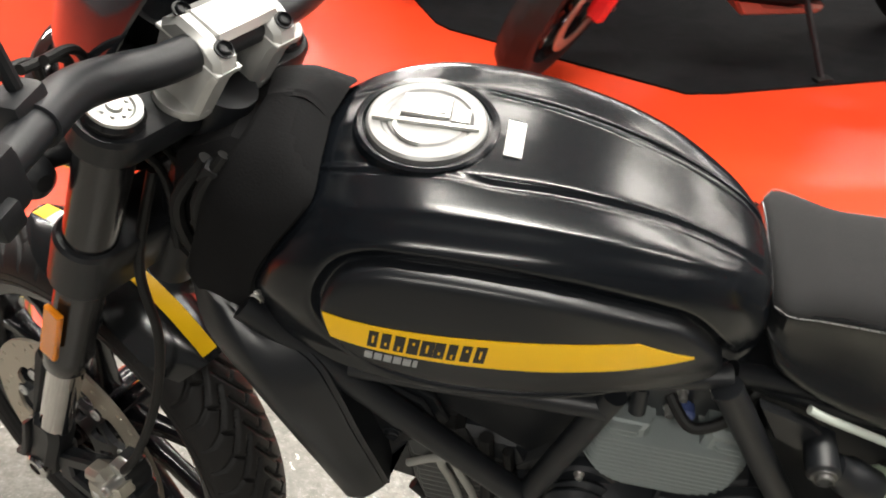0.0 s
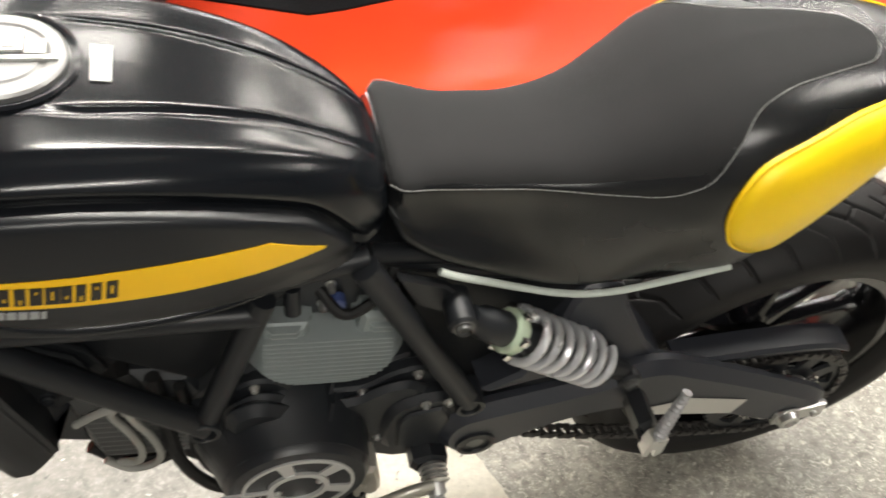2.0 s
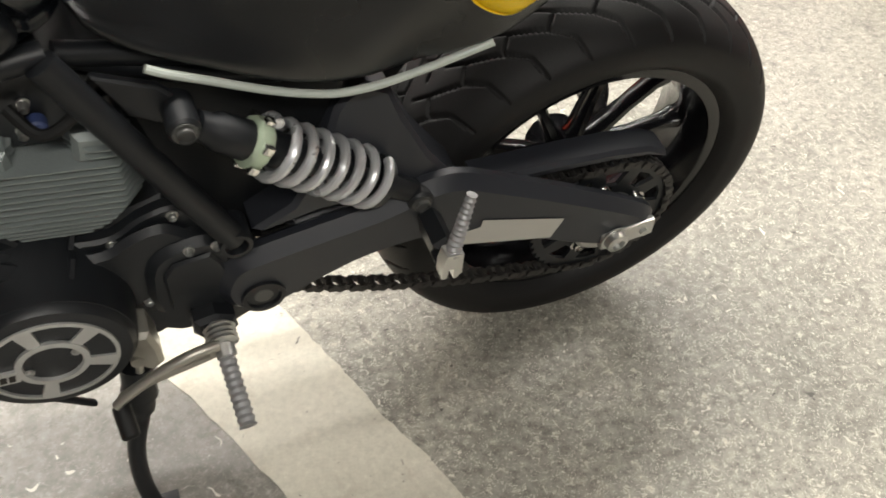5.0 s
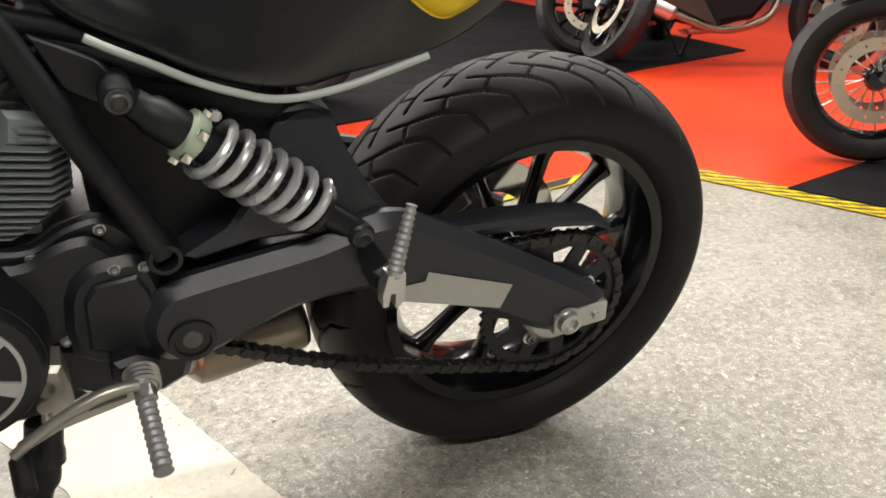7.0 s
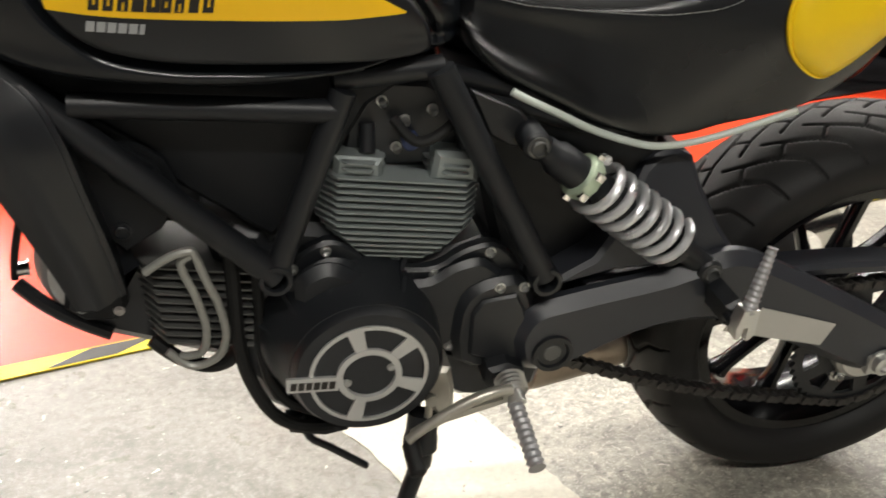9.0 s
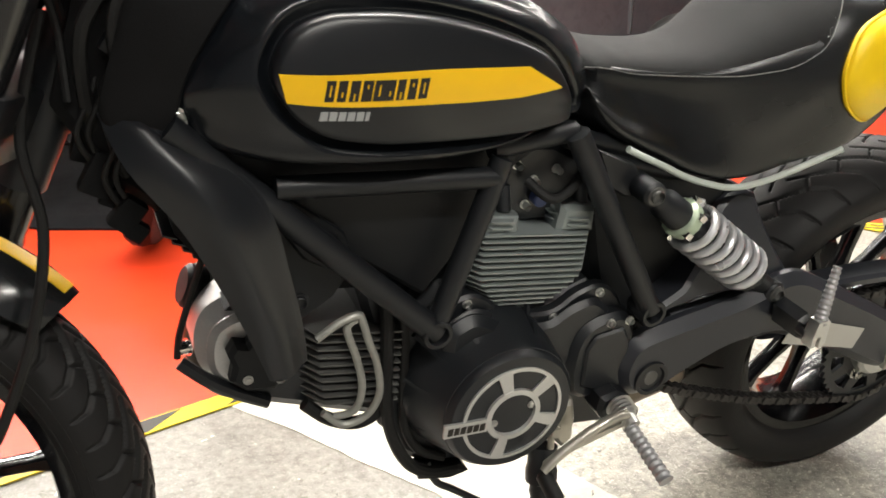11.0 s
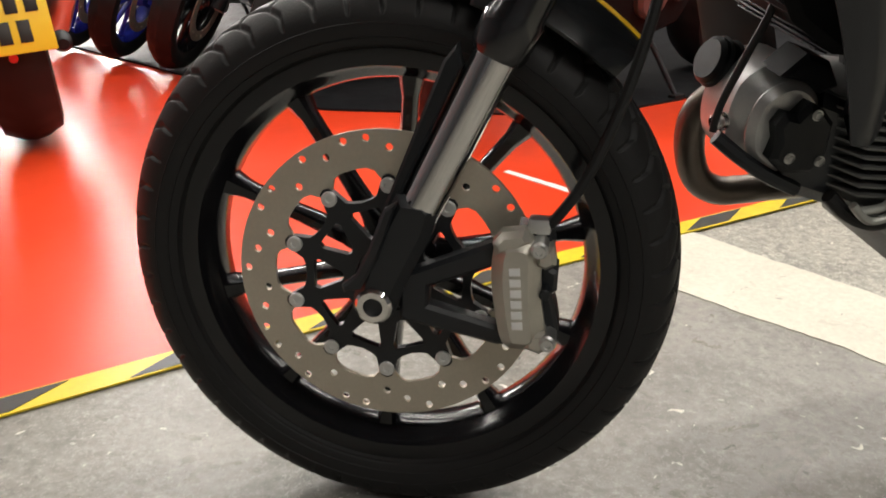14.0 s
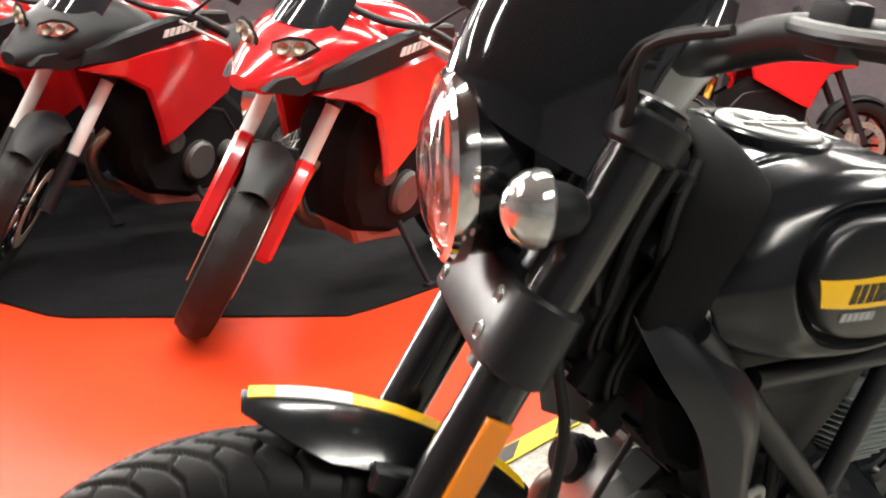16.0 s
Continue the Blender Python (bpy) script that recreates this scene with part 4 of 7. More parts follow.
for y in (-0.036, 0.036):
    bm = B()
    c = BAR + V(0, y, 0)
    slab(bm, [(c.x - 0.036, c.z - 0.058), (c.x + 0.022, c.z - 0.058), (c.x + 0.028, c.z - 0.014), (c.x + 0.033, c.z + 0.000), (c.x + 0.028, c.z + 0.012), (c.x + 0.008, c.z + 0.021), (c.x - 0.020, c.z + 0.021), (c.x - 0.036, c.z + 0.006)], c.y - 0.0135, c.y + 0.0135, 0.005)
    slab(bm, [(c.x - 0.037, c.z - 0.002), (c.x + 0.033, c.z - 0.002), (c.x + 0.033, c.z + 0.002), (c.x - 0.037, c.z + 0.002)], c.y - 0.0145, c.y + 0.0145, 0.001)
    transform(bm, TILT_BAR)
    riser = steered("bar_clamp", bm, ALLOY_PALE, bar, "silver alloy handlebar clamp")
    for dx, dz in ((0.021, 0.018), (-0.026, 0.020)):
        bm = B()
        hexbolt(bm, c + V(dx, 0, dz - 0.002), V(0.25, 0, 1), 0.0065, 0.005)
        transform(bm, TILT_BAR)
        steered("clamp_bolt", bm, BLACK_METAL, riser)
    bm = B()
    lathe(bm, c + V(-0.004, 0, -0.064), (0, 0, 1), [(0.0, 0.0), (0.026, 0.0), (0.027, 0.003), (0.027, 0.010), (0.0, 0.010)], 24)
    transform(bm, TILT_BAR)
    steered("clamp_washer", bm, ALLOY_PALE, riser)
bm = B()
slab(bm, [(BAR.x - 0.036, BAR.z + 0.008), (BAR.x - 0.02, BAR.z + 0.0225), (BAR.x + 0.012, BAR.z + 0.0235), (BAR.x + 0.016, BAR.z + 0.016), (BAR.x - 0.02, BAR.z + 0.014)], -0.036, 0.036, 0.002)
transform(bm, TILT_BAR)
steered("clamp_bridge", bm, ALLOY_PALE, bar)
for sgn in (-1, 1):
    h = [V(p.x, sgn * p.y, p.z) for p in right_half]
    bm = B()
    d = (h[7] - h[5]).normalized()
    pts, rs = [], []
    for k in range(40):
        t = k / 39
        pts.append(h[6] - d * 0.03 + d * (0.13 * t))
        rs.append(0.0165 + 0.0012 * (1 if (k // 2) % 2 else 0))
    tube(bm, pts, rs, 20)
    steered("hand_grip", bm, GREY_PLASTIC, bar, "ribbed dark grey rubber hand grip")
    bm = B()
    e = h[6] + d * 0.10
    tube(bm, [e, e + d * 0.004, e + d * 0.02, e + d * 0.024], [0.013, 0.0165, 0.0165, 0.012], 20)
    steered("bar_end", bm, ALLOY, bar, "silver bar end weight")
    bm = B()
    sw = h[5] + d * 0.015
    q = d.to_track_quat("X", "Z").to_matrix()
    block(bm, sw, (0.05, 0.036, 0.046), q, 0.009)
    block(bm, sw + V(0.012, 0, -0.012) + d * 0.002, (0.022, 0.028, 0.02), q, 0.004)
    steered("switchgear", bm, PLASTIC, bar, "black switch cluster")
    bm = B()
    m0 = h[4] + V(-0.012, 0, 0.004)
    block(bm, m0, (0.034, 0.026, 0.04), q, 0.006)
    tube(bm, spline([m0 + V(-0.02, 0, 0), m0 + V(-0.035, sgn * 0.01, 0.0), m0 + V(-0.04, sgn * 0.08, -0.006), m0 + V(-0.012, sgn * 0.19, -0.012)], 6), [0.006] * 12 + [0.0055] * 7, 10)
    steered("control_lever", bm, BLACK_METAL, bar, "black hand lever")
    bm = B()
    tube(bm, spline([m0 + V(0, 0, 0.02), m0 + V(-0.005, sgn * 0.01, 0.07), m0 + V(0.02, sgn * 0.045, 0.14), m0 + V(0.04, sgn * 0.07, 0.19)], 6), 0.0055, 10)
    steered("mirror_stem", bm, PLASTIC, bar)
for k, (y0, y1) in enumerate(((-0.17, -0.03), (-0.15, 0.0), (0.17, 0.03), (-0.2, -0.05))):
    bm = B()
    tube(bm, spline([BAR + V(-0.04, y0, 0.02), BAR + V(-0.06 - 0.004 * k, y0 * 0.7, 0.004), BAR + V(-0.075, (y0 + y1) / 2, -0.045), BAR + V(-0.06, y1, -0.13), BAR + V(-0.05, y1, -0.22)], 6), 0.0042, 8)
    steered("control_cable", bm, SOFT_RUBBER, bar)
bm = B()
lathe(bm, (-0.522, 0.035, 0.968), (0.45, 0, 0.9), [(0.0, 0.016), (0.030, 0.016), (0.033, 0.02), (0.037, 0.018), (0.038, 0.010), (0.036, -0.03), (0.02, -0.045), (0.0, -0.045)], 32)
dial = steered("instrument", bm, PLASTIC, None, "round black instrument dial")
bm = B()
lathe(bm, (-0.522, 0.035, 0.968), (0.45, 0, 0.9), [(0.0, 0.0165), (0.029, 0.0165), (0.0295, 0.0172), (0.0, 0.0175)], 32)
steered("dial_glass", bm, SMOKE, dial)

# headlight, screen, indicators
HL = V(-0.585, 0, 0.885)
bm = B()
lathe(bm, HL, (-1, 0, -0.06), [(0.0, -0.095), (0.035, -0.09), (0.062, -0.07), (0.076, -0.04), (0.080, -0.01), (0.080, 0.0)], 48)
lamp = steered("headlight", bm, RIM_BLACK, None, "round headlight with a chromed rim")
bm = B()
lathe(bm, HL, (-1, 0, -0.06), [(0.080, -0.010), (0.085, -0.009), (0.087, 0.0), (0.085, 0.008), (0.080, 0.012), (0.078, 0.008), (0.077, -0.008)], 56, closed=True)
steered("headlight_rim", bm, CHROME, lamp)
bm = B()
lathe(bm, HL, (-1, 0, -0.06), [(0.0, 0.030), (0.02, 0.0295), (0.045, 0.025), (0.065, 0.017), (0.079, 0.008), (0.079, 0.005), (0.064, 0.013), (0.045, 0.021), (0.0, 0.026)], 48)
steered("headlight_glass", bm, GLASS, lamp)
bm = B()
lathe(bm, HL, (-1, 0, -0.06), [(0.0, -0.05), (0.03, -0.045), (0.055, -0.02), (0.072, 0.004), (0.077, 0.006)], 40)
steered("reflector_bowl", bm, CHROME, lamp)
bm = B()
lathe(bm, HL, (-1, 0, -0.06), [(0.060, 0.004), (0.068, 0.006), (0.068, 0.010), (0.060, 0.010)], 40, closed=True)
steered("daylight_ring", bm, LENS, lamp)
bm = B()
rings = []
for k in range(13):
    t = k / 12
    ring = []
    for j in range(21):
        s_ = -1 + 2 * j / 20
        lo, hi = 0.966 - 0.075 * abs(s_) ** 1.6, 1.125 - 0.05 * s_ * s_
        ring.append(V(-0.598 + 0.03 * t + 0.07 * t * t + 0.120 * abs(s_) ** 2.6, s_ * 0.108 * (1 - 0.12 * t), lo + (hi - lo) * t))
    ring += [p + V(0.004, 0, -0.001) for p in reversed(ring)]
    rings.append(ring)
loft(bm, rings)
steered("fly_screen", bm, SMOKE, None, "small gloss black fly screen above the headlight", 50)
for s_ in (-1, 1):
    bm = B()
    slab(bm, [(-0.53, 0.89), (-0.47, 0.90), (-0.465, 0.935), (-0.49, 0.955), (-0.53, 0.945)], s_ * 0.066, s_ * 0.072, 0.003)
    steered("screen_bracket", bm, RIM_BLACK)
for y in (-1, 1):
    bm = B()
    rod(bm, (-0.535, y * 0.075, 0.872), (-0.543, y * 0.118, 0.875), 0.011, 0.010, n=14)
    tube(bm, [(-0.503, y * 0.137, 0.878), (-0.510, y * 0.137, 0.878), (-0.522, y * 0.137, 0.878), (-0.534, y * 0.137, 0.878)], [0.008, 0.017, 0.0215, 0.0235], 24)
    ind = steered("indicator", bm, PLASTIC, None, "front indicator with a clear lens")
    bm = B()
    lathe(bm, (-0.534, y * 0.137, 0.878), (-1, 0, 0), [(0.0235, 0.0), (0.0265, 0.003), (0.0270, 0.010), (0.0245, 0.020), (0.0185, 0.029), (0.0095, 0.035), (0.0, 0.037)], 28)
    bmesh.ops.scale(bm, vec=(1, 1, 1.16), space=Matrix.Translation((0.534, -y * 0.137, -0.878)), verts=bm.verts[:])
    steered("indicator_lens", bm, LENS, ind)

# -- tank: rows of x, top z, crease y and z, shoulder y and z, side y and z, foot y and z
TANK = [
    (-0.395, 0.800, 0.030, 0.798, 0.045, 0.795, 0.085, 0.785, 0.080, 0.765),
    (-0.375, 0.862, 0.055, 0.850, 0.070, 0.840, 0.108, 0.795, 0.098, 0.755),
    (-0.345, 0.900, 0.082, 0.876, 0.100, 0.862, 0.129, 0.800, 0.120, 0.747),
    (-0.300, 0.920, 0.095, 0.902, 0.119, 0.884, 0.145, 0.792, 0.139, 0.741),
    (-0.240, 0.927, 0.101, 0.917, 0.127, 0.899, 0.1525, 0.786, 0.147, 0.736),
    (-0.170, 0.923, 0.101, 0.917, 0.127, 0.899, 0.1535, 0.784, 0.149, 0.733),
    (-0.100, 0.911, 0.096, 0.908, 0.120, 0.890, 0.146, 0.784, 0.142, 0.733),
    (-0.020, 0.886, 0.082, 0.885, 0.103, 0.870, 0.126, 0.784, 0.123, 0.738),
    (0.040, 0.857, 0.063, 0.854, 0.079, 0.843, 0.101, 0.782, 0.098, 0.746),
    (0.075, 0.832, 0.046, 0.826, 0.056, 0.818, 0.076, 0.778, 0.073, 0.752),
    (0.086, 0.810, 0.032, 0.806, 0.040, 0.800, 0.060, 0.775, 0.057, 0.757),
]
DECK = [(-0.395, 0.020, 0.026), (-0.30, 0.050, 0.062), (-0.19, 0.054, 0.066), (-0.10, 0.047, 0.060), (-0.02, 0.038, 0.052), (0.04, 0.033, 0.045), (0.075, 0.027, 0.037), (0.086, 0.020, 0.026)]


def tank_half(x):
    """Half a section: the deck, its groove, the crease, the flank and the foot."""
    zt, cy, cz, sy, sz, my, mz, fy, fz = interp(TANK, x)
    d1, d2 = interp(DECK, x)
    r = max(0.0, min(1.0, (x + 0.205) / 0.035))

    def top(y):
        return zt - (zt - cz) * (y / cy) ** 2

    return [(0.0, zt), (d1 * 0.6, top(d1 * 0.6)), (d1 - 0.003, top(d1)), (d1 + 0.0012, top(d1) - 0.0024 * r), (d1 + 0.005, top(d1) - 0.0048 * r), (d2 - 0.003, top(d2) - 0.0042 * r), (d2 + 0.0005, top(d2) - 0.0010 * r),
            ((d2 + cy) / 2, top((d2 + cy) / 2)), (cy - 0.005, top(cy - 0.005)), (cy + 0.001, cz - 0.0012), (cy + (sy - cy) * 0.36, cz - (cz - sz) * 0.36), (sy, sz),
            (sy + (my - sy) * 0.55, sz - (sz - mz) * 0.25), (my - 0.001, mz + (sz - mz) * 0.35), (my, mz), (my - 0.004, mz - (mz - fz) * 0.45), (fy + (my - fy) * 0.45, fz + (mz - fz) * 0.22), (fy - 0.006, fz + 0.003), (fy - 0.022, fz - 0.002), (fy - 0.045, fz - 0.004), (0.0, fz - 0.002)]


@functools.lru_cache(maxsize=20000)
def tank_curve(x):
    return [(p.x, p.y) for p in spline([(y, z, 0) for y, z in tank_half(x)], 7)]


def tank_y(x, z):
    """Half the tank's width at a height."""
    pts = tank_curve(round(x, 4))[63:120]
    for (y0, z0), (y1, z1) in zip(pts, pts[1:]):
        if z0 >= z >= z1:
            return y0 + (y1 - y0) * (z0 - z) / max(z0 - z1, 1e-6)
    return pts[0][0] if z > pts[0][1] else pts[-1][0]


PANEL = [(-0.306, 0.830), (-0.299, 0.852), (-0.283, 0.872), (-0.256, 0.884), (-0.225, 0.887), (-0.180, 0.886), (-0.125, 0.878), (-0.070, 0.863), (-0.021, 0.844), (0.008, 0.826), (0.034, 0.796), (0.050, 0.768), (0.046, 0.752), (0.000, 0.7505), (-0.050, 0.7525), (-0.10, 0.755), (-0.15, 0.7575), (-0.20, 0.760), (-0.25, 0.769), (-0.28, 0.786), (-0.298, 0.808)]
outline = [(p.x, p.y) for p in spline([(x, z, 0) for x, z in PANEL], 4, True)]
pc = (-0.14, 0.815)


RIM = np.array(outline)
RIM_STEP = np.roll(RIM, -1, 0) - RIM


def panel_gap(x, z):
    """Distance of a point of the flank from the panel's rim, negative inside it."""
    q = np.array((x, z))
    t = np.clip(((q - RIM) * RIM_STEP).sum(1) / (RIM_STEP ** 2).sum(1), 0, 1)
    d = np.hypot(*(RIM + RIM_STEP * t[:, None] - q).T).min()
    z0, z1 = RIM[:, 1], RIM[:, 1] + RIM_STEP[:, 1]
    cross = ((z0 > z) != (z1 > z)) & (x < RIM[:, 0] + RIM_STEP[:, 0] * (z - z0) / np.where(z1 == z0, 1, z1 - z0))
    return -d if cross.sum() % 2 else d


def roll_in(x, z):
    """How far the flank rolls in towards the panel's seat."""
    t = max(0.0, min(1.0, (0.013 - panel_gap(x, z)) / 0.014))
    return 0.012 * t * t * (3 - 2 * t)


bm = B()
rings = []
for k in range(221):
    x = -0.395 + 0.481 * k / 220
    half = [(y - roll_in(x, z), z) if 66 < i < 119 else (y, z) for i, (y, z) in enumerate(tank_curve(x))]
    rings.append([V(x, -y, z) for y, z in half] + [V(x, y, z) for y, z in reversed(half[1:-1])])
loft(bm, rings)
tank = part("fuel_tank", bm, BLACK_PAINT, bike, "satin black fuel tank with inset side panels", 60)

for s_ in (-1, 1):
    bm = B()
    rings = []
    for scale, lift in ((0.990, -0.014), (0.990, -0.001), (0.984, 0.0030), (0.974, 0.0055), (0.955, 0.0068), (0.85, 0.007), (0.7, 0.007), (0.5, 0.007), (0.35, 0.007), (0.2, 0.007), (0.1, 0.007), (0.02, 0.007)):
        ring = []
        for x, z in outline:
            xx, zz = pc[0] + (x - pc[0]) * scale, pc[1] + (z - pc[1]) * (scale if scale <= 0.9 else 1 + (scale - 1) * 2)
            ring.append(V(xx, s_ * (tank_y(xx, zz) + lift), zz))
        rings.append(ring)
    vs = loft(bm, rings, True, False)
    bm.faces.new(vs[-1])
    panel = part("side_panel", bm, PANEL_PAINT, tank, "satin black tank side panel with a yellow stripe", 60)
    top = [(-0.300, 0.8345), (-0.25, 0.8335), (-0.20, 0.8345), (-0.15, 0.835), (-0.10, 0.833), (-0.034, 0.8275), (0.017, 0.7995)]
    low = [(-0.294, 0.8085), (-0.25, 0.8045), (-0.20, 0.803), (-0.15, 0.802), (-0.10, 0.800), (-0.045, 0.7975), (0.017, 0.7980)]
    t_, l_ = [spline([(x, z, 0) for x, z in c[:6]], 6) + [Vector((c[5][0], c[5][1], 0)).lerp(Vector((c[6][0], c[6][1], 0)), k / 8) for k in range(1, 9)] for c in (top, low)]
    bm = B()
    rows = []
    for a, b in zip(t_, l_):
        cols = []
        for lift in (0.0082, 0.0068):
            rng = [a.lerp(b, i / 6) for i in range(7)]
            cols += [V(p.x, s_ * (tank_y(p.x, p.y) + lift), p.y) for p in (rng if lift > 0.007 else reversed(rng))]
        rows.append(cols)
    loft(bm, rows)
    part("yellow_stripe", bm, YELLOW_PAINT, tank, "yellow swoosh stripe", 60)
    for k, w in enumerate((7.2, 7.0, 7.6, 8.4, 9.6, 7.6, 6.6, 7.0, 7.8)):
        bm = B()
        x0 = -0.2605 + k * 0.01145
        zc = 0.8195 - 0.0007 * min(1, k / 4)
        w *= 0.00117
        quad = [(x0, zc - 0.0095), (x0 + w, zc - 0.0095), (x0 + w + 0.0034, zc + 0.0095), (x0 + 0.0034, zc + 0.0095)]
        z0, z1 = ((-0.0055, 0.0055), (-0.006, -0.0005), (-0.0095, -0.002), (0.0015, 0.006))[k % 4]
        slit = [(x0 + w * 0.40 + (z + 0.0095) * 0.18 + d, zc + z) for z, d in ((z0 + 0.0002, 0.0), (z0 + 0.0002, 0.0020), (z1, 0.0020), (z1, 0.0))]
        plate(bm, quad, [slit], lambda u, v, w_: V(u, s_ * (tank_y(u, v) + 0.0092 + w_), v), -0.0012)
        part("letter_bar", bm, BLACK_DECAL, tank)
    for k in range(6):
        bm = B()
        x0 = -0.2645 + k * 0.0086
        zb_ = 0.7915 - 0.0003 * k
        cut_ = 0.003 if k == 5 else 0
        quad = [(x0, zb_), (x0 + 0.0070 - cut_, zb_), (x0 + 0.0086 - cut_, zb_ + 0.0085), (x0 + 0.0016, zb_ + 0.0085)]
        plate(bm, quad, [], lambda u, v, w_: V(u, s_ * (tank_y(u, v) + 0.0086 + w_), v), -0.0018)
        part("letter_bar", bm, GREY_DECAL, tank)

CAP = V(-0.235, 0.0, 0.927)
bm = B()
lathe(bm, CAP, (0.03, 0, 1), [(0.066, -0.012), (0.064, 0.000), (0.061, 0.002), (0.057, 0.001), (0.056, -0.004), (0.0, -0.004)], 56)
ring = part("filler_ring", bm, BLACK_PAINT, tank)
bm = B()
lathe(bm, CAP, (0.03, 0, 1), [(0.054, -0.003), (0.0535, 0.003), (0.051, 0.005), (0.041, 0.0052), (0.039, 0.0035), (0.036, 0.0035), (0.034, 0.005), (0.0, 0.005)], 56)
cap = part("filler_cap", bm, CAP_ALLOY, tank, "round silver filler cap with a key flap")
bm = B()
tilt = Matrix.Rotation(radians(1.7), 3, "Y")
block(bm, CAP + V(0, -0.008, 0.0066), (0.094, 0.005, 0.004), tilt, 0.001)
block(bm, CAP + V(-0.002, 0.014, 0.0072), (0.044, 0.028, 0.004), tilt, 0.0015)
block(bm, CAP + V(0.030, 0.004, 0.0070), (0.016, 0.018, 0.004), tilt, 0.001)
block(bm, CAP + V(0.010, 0.008, 0.0092), (0.012, 0.010, 0.002), tilt, 0.0006)
lathe(bm, CAP + V(0, -0.008, 0.004), (0.03, 0, 1), [(0.028, 0.0), (0.028, 0.0035), (0.0245, 0.0035), (0.0245, 0.0)], 24, closed=True, arc=(radians(92), radians(268)))
part("key_flap", bm, ALLOY, cap)
bm = B()
slope = Matrix.Rotation(radians(9), 3, "Y")
block(bm, (-0.157, -0.004, 0.9222), (0.016, 0.046, 0.0012), slope, 0.0004)
part("label", bm, STICKER, tank, "small blank white paper label")
for s_ in (-1, 1):
    bm = B()
    hexbolt(bm, (-0.383, s_ * 0.103, 0.782), (0, s_, 0), 0.0075, 0.005)
    part("tank_bolt", bm, ALLOY, tank)

# shrouds in front of the tank and the large lower covers
for s_ in (-1, 1):
    bm = B()
    rows = []
    front = [(-0.378, 0.0, 0.940), (-0.390, 0.052, 0.928), (-0.416, 0.078, 0.892), (-0.430, 0.088, 0.855), (-0.450, 0.092, 0.79), (-0.436, 0.095, 0.764)]
    crown = [(-0.346, 0.0, 0.945), (-0.350, 0.058, 0.932), (-0.362, 0.088, 0.902), (-0.386, 0.103, 0.865), (-0.412, 0.107, 0.80), (-0.414, 0.107, 0.768)]
    rear_edge = [(-0.326, 0.0, 0.922), (-0.322, 0.058, 0.915), (-0.324, 0.090, 0.898), (-0.352, 0.106, 0.862), (-0.376, 0.108, 0.82), (-0.390, 0.108, 0.772)]
    for a_, b_, c_ in zip(*[spline(c, 4) for c in (front, crown, rear_edge)]):
        outer = spline([a_ + V(0.012, -min(0.022, a_.y), -0.006), a_, b_, c_], 4)
        inner = [v + V(0.004, -0.005, 0) for v in reversed(outer)]
        rows.append([V(v.x, s_ * v.y, v.z) for v in outer + inner])
    loft(bm, rows)
    # the shade on this face is put into its dull material
    part("tank_shroud", bm, DULL_BLACK, bike, "black plastic shroud at the front of the tank", 50)
    bm = B()
    rows = []
    a = [(-0.452, 0.785, 0.085), (-0.434, 0.742, 0.118), (-0.392, 0.686, 0.139), (-0.359, 0.622, 0.147), (-0.333, 0.562, 0.149), (-0.310, 0.500, 0.149)]
    m_ = [(-0.420, 0.782, 0.108), (-0.385, 0.742, 0.142), (-0.353, 0.690, 0.161), (-0.330, 0.63, 0.162), (-0.308, 0.562, 0.158), (-0.294, 0.498, 0.150)]
    e_ = [(-0.396, 0.768, 0.112), (-0.332, 0.728, 0.128), (-0.306, 0.684, 0.141), (-0.292, 0.628, 0.143), (-0.276, 0.558, 0.140), (-0.268, 0.503, 0.133)]
    for p, q, r in zip(*[spline([(x, y, z) for x, z, y in c], 4) for c in (a, m_, e_)]):
        outer = [p + V(0.052, -0.070, 0.004), p + V(0.026, -0.036, 0.002), p + V(0.003, -0.006, 0), p, p + V(0.004, 0.002, 0), p.lerp(q, 0.5) + V(-0.0015, 0.0015, 0), q + V(-0.004, -0.0005, 0), q + V(0.004, -0.0005, 0), q.lerp(r, 0.5) + V(0.0015, 0.0015, 0), r + V(-0.003, 0.001, 0), r, r + V(-0.001, -0.008, 0), r + V(-0.006, -0.05, 0)]
        inner = [v + V(0.005, -0.005, 0) for v in reversed(outer)]
        rows.append([V(v.x, s_ * v.y, v.z) for v in outer + inner])
    loft(bm, rows)
    cover = part("lower_cover", bm, COVER_PLASTIC, bike, "large matt black plastic cover beside the front cylinder", 32)
    bm = B()
    slab(bm, [(-0.325, 0.722), (-0.215, 0.640), (-0.20, 0.60), (-0.225, 0.56), (-0.262, 0.535), (-0.285, 0.56), (-0.298, 0.64)], s_ * 0.088, s_ * 0.096, 0.002)
    part("inner_cover", bm, PLASTIC, cover)
    bm = B()
    slab(bm, [(-0.300, 0.690), (-0.225, 0.640), (-0.212, 0.606), (-0.236, 0.600), (-0.262, 0.616), (-0.285, 0.65)], s_ * 0.096, s_ * 0.104, 0.003)
    part("inner_flap", bm, PLASTIC, cover)
    bm = B()
    hexbolt(bm, (-0.264, s_ * 0.096, 0.560), (0, s_, 0), 0.008, 0.006)
    part("cover_bolt", bm, BLACK_METAL, cover)

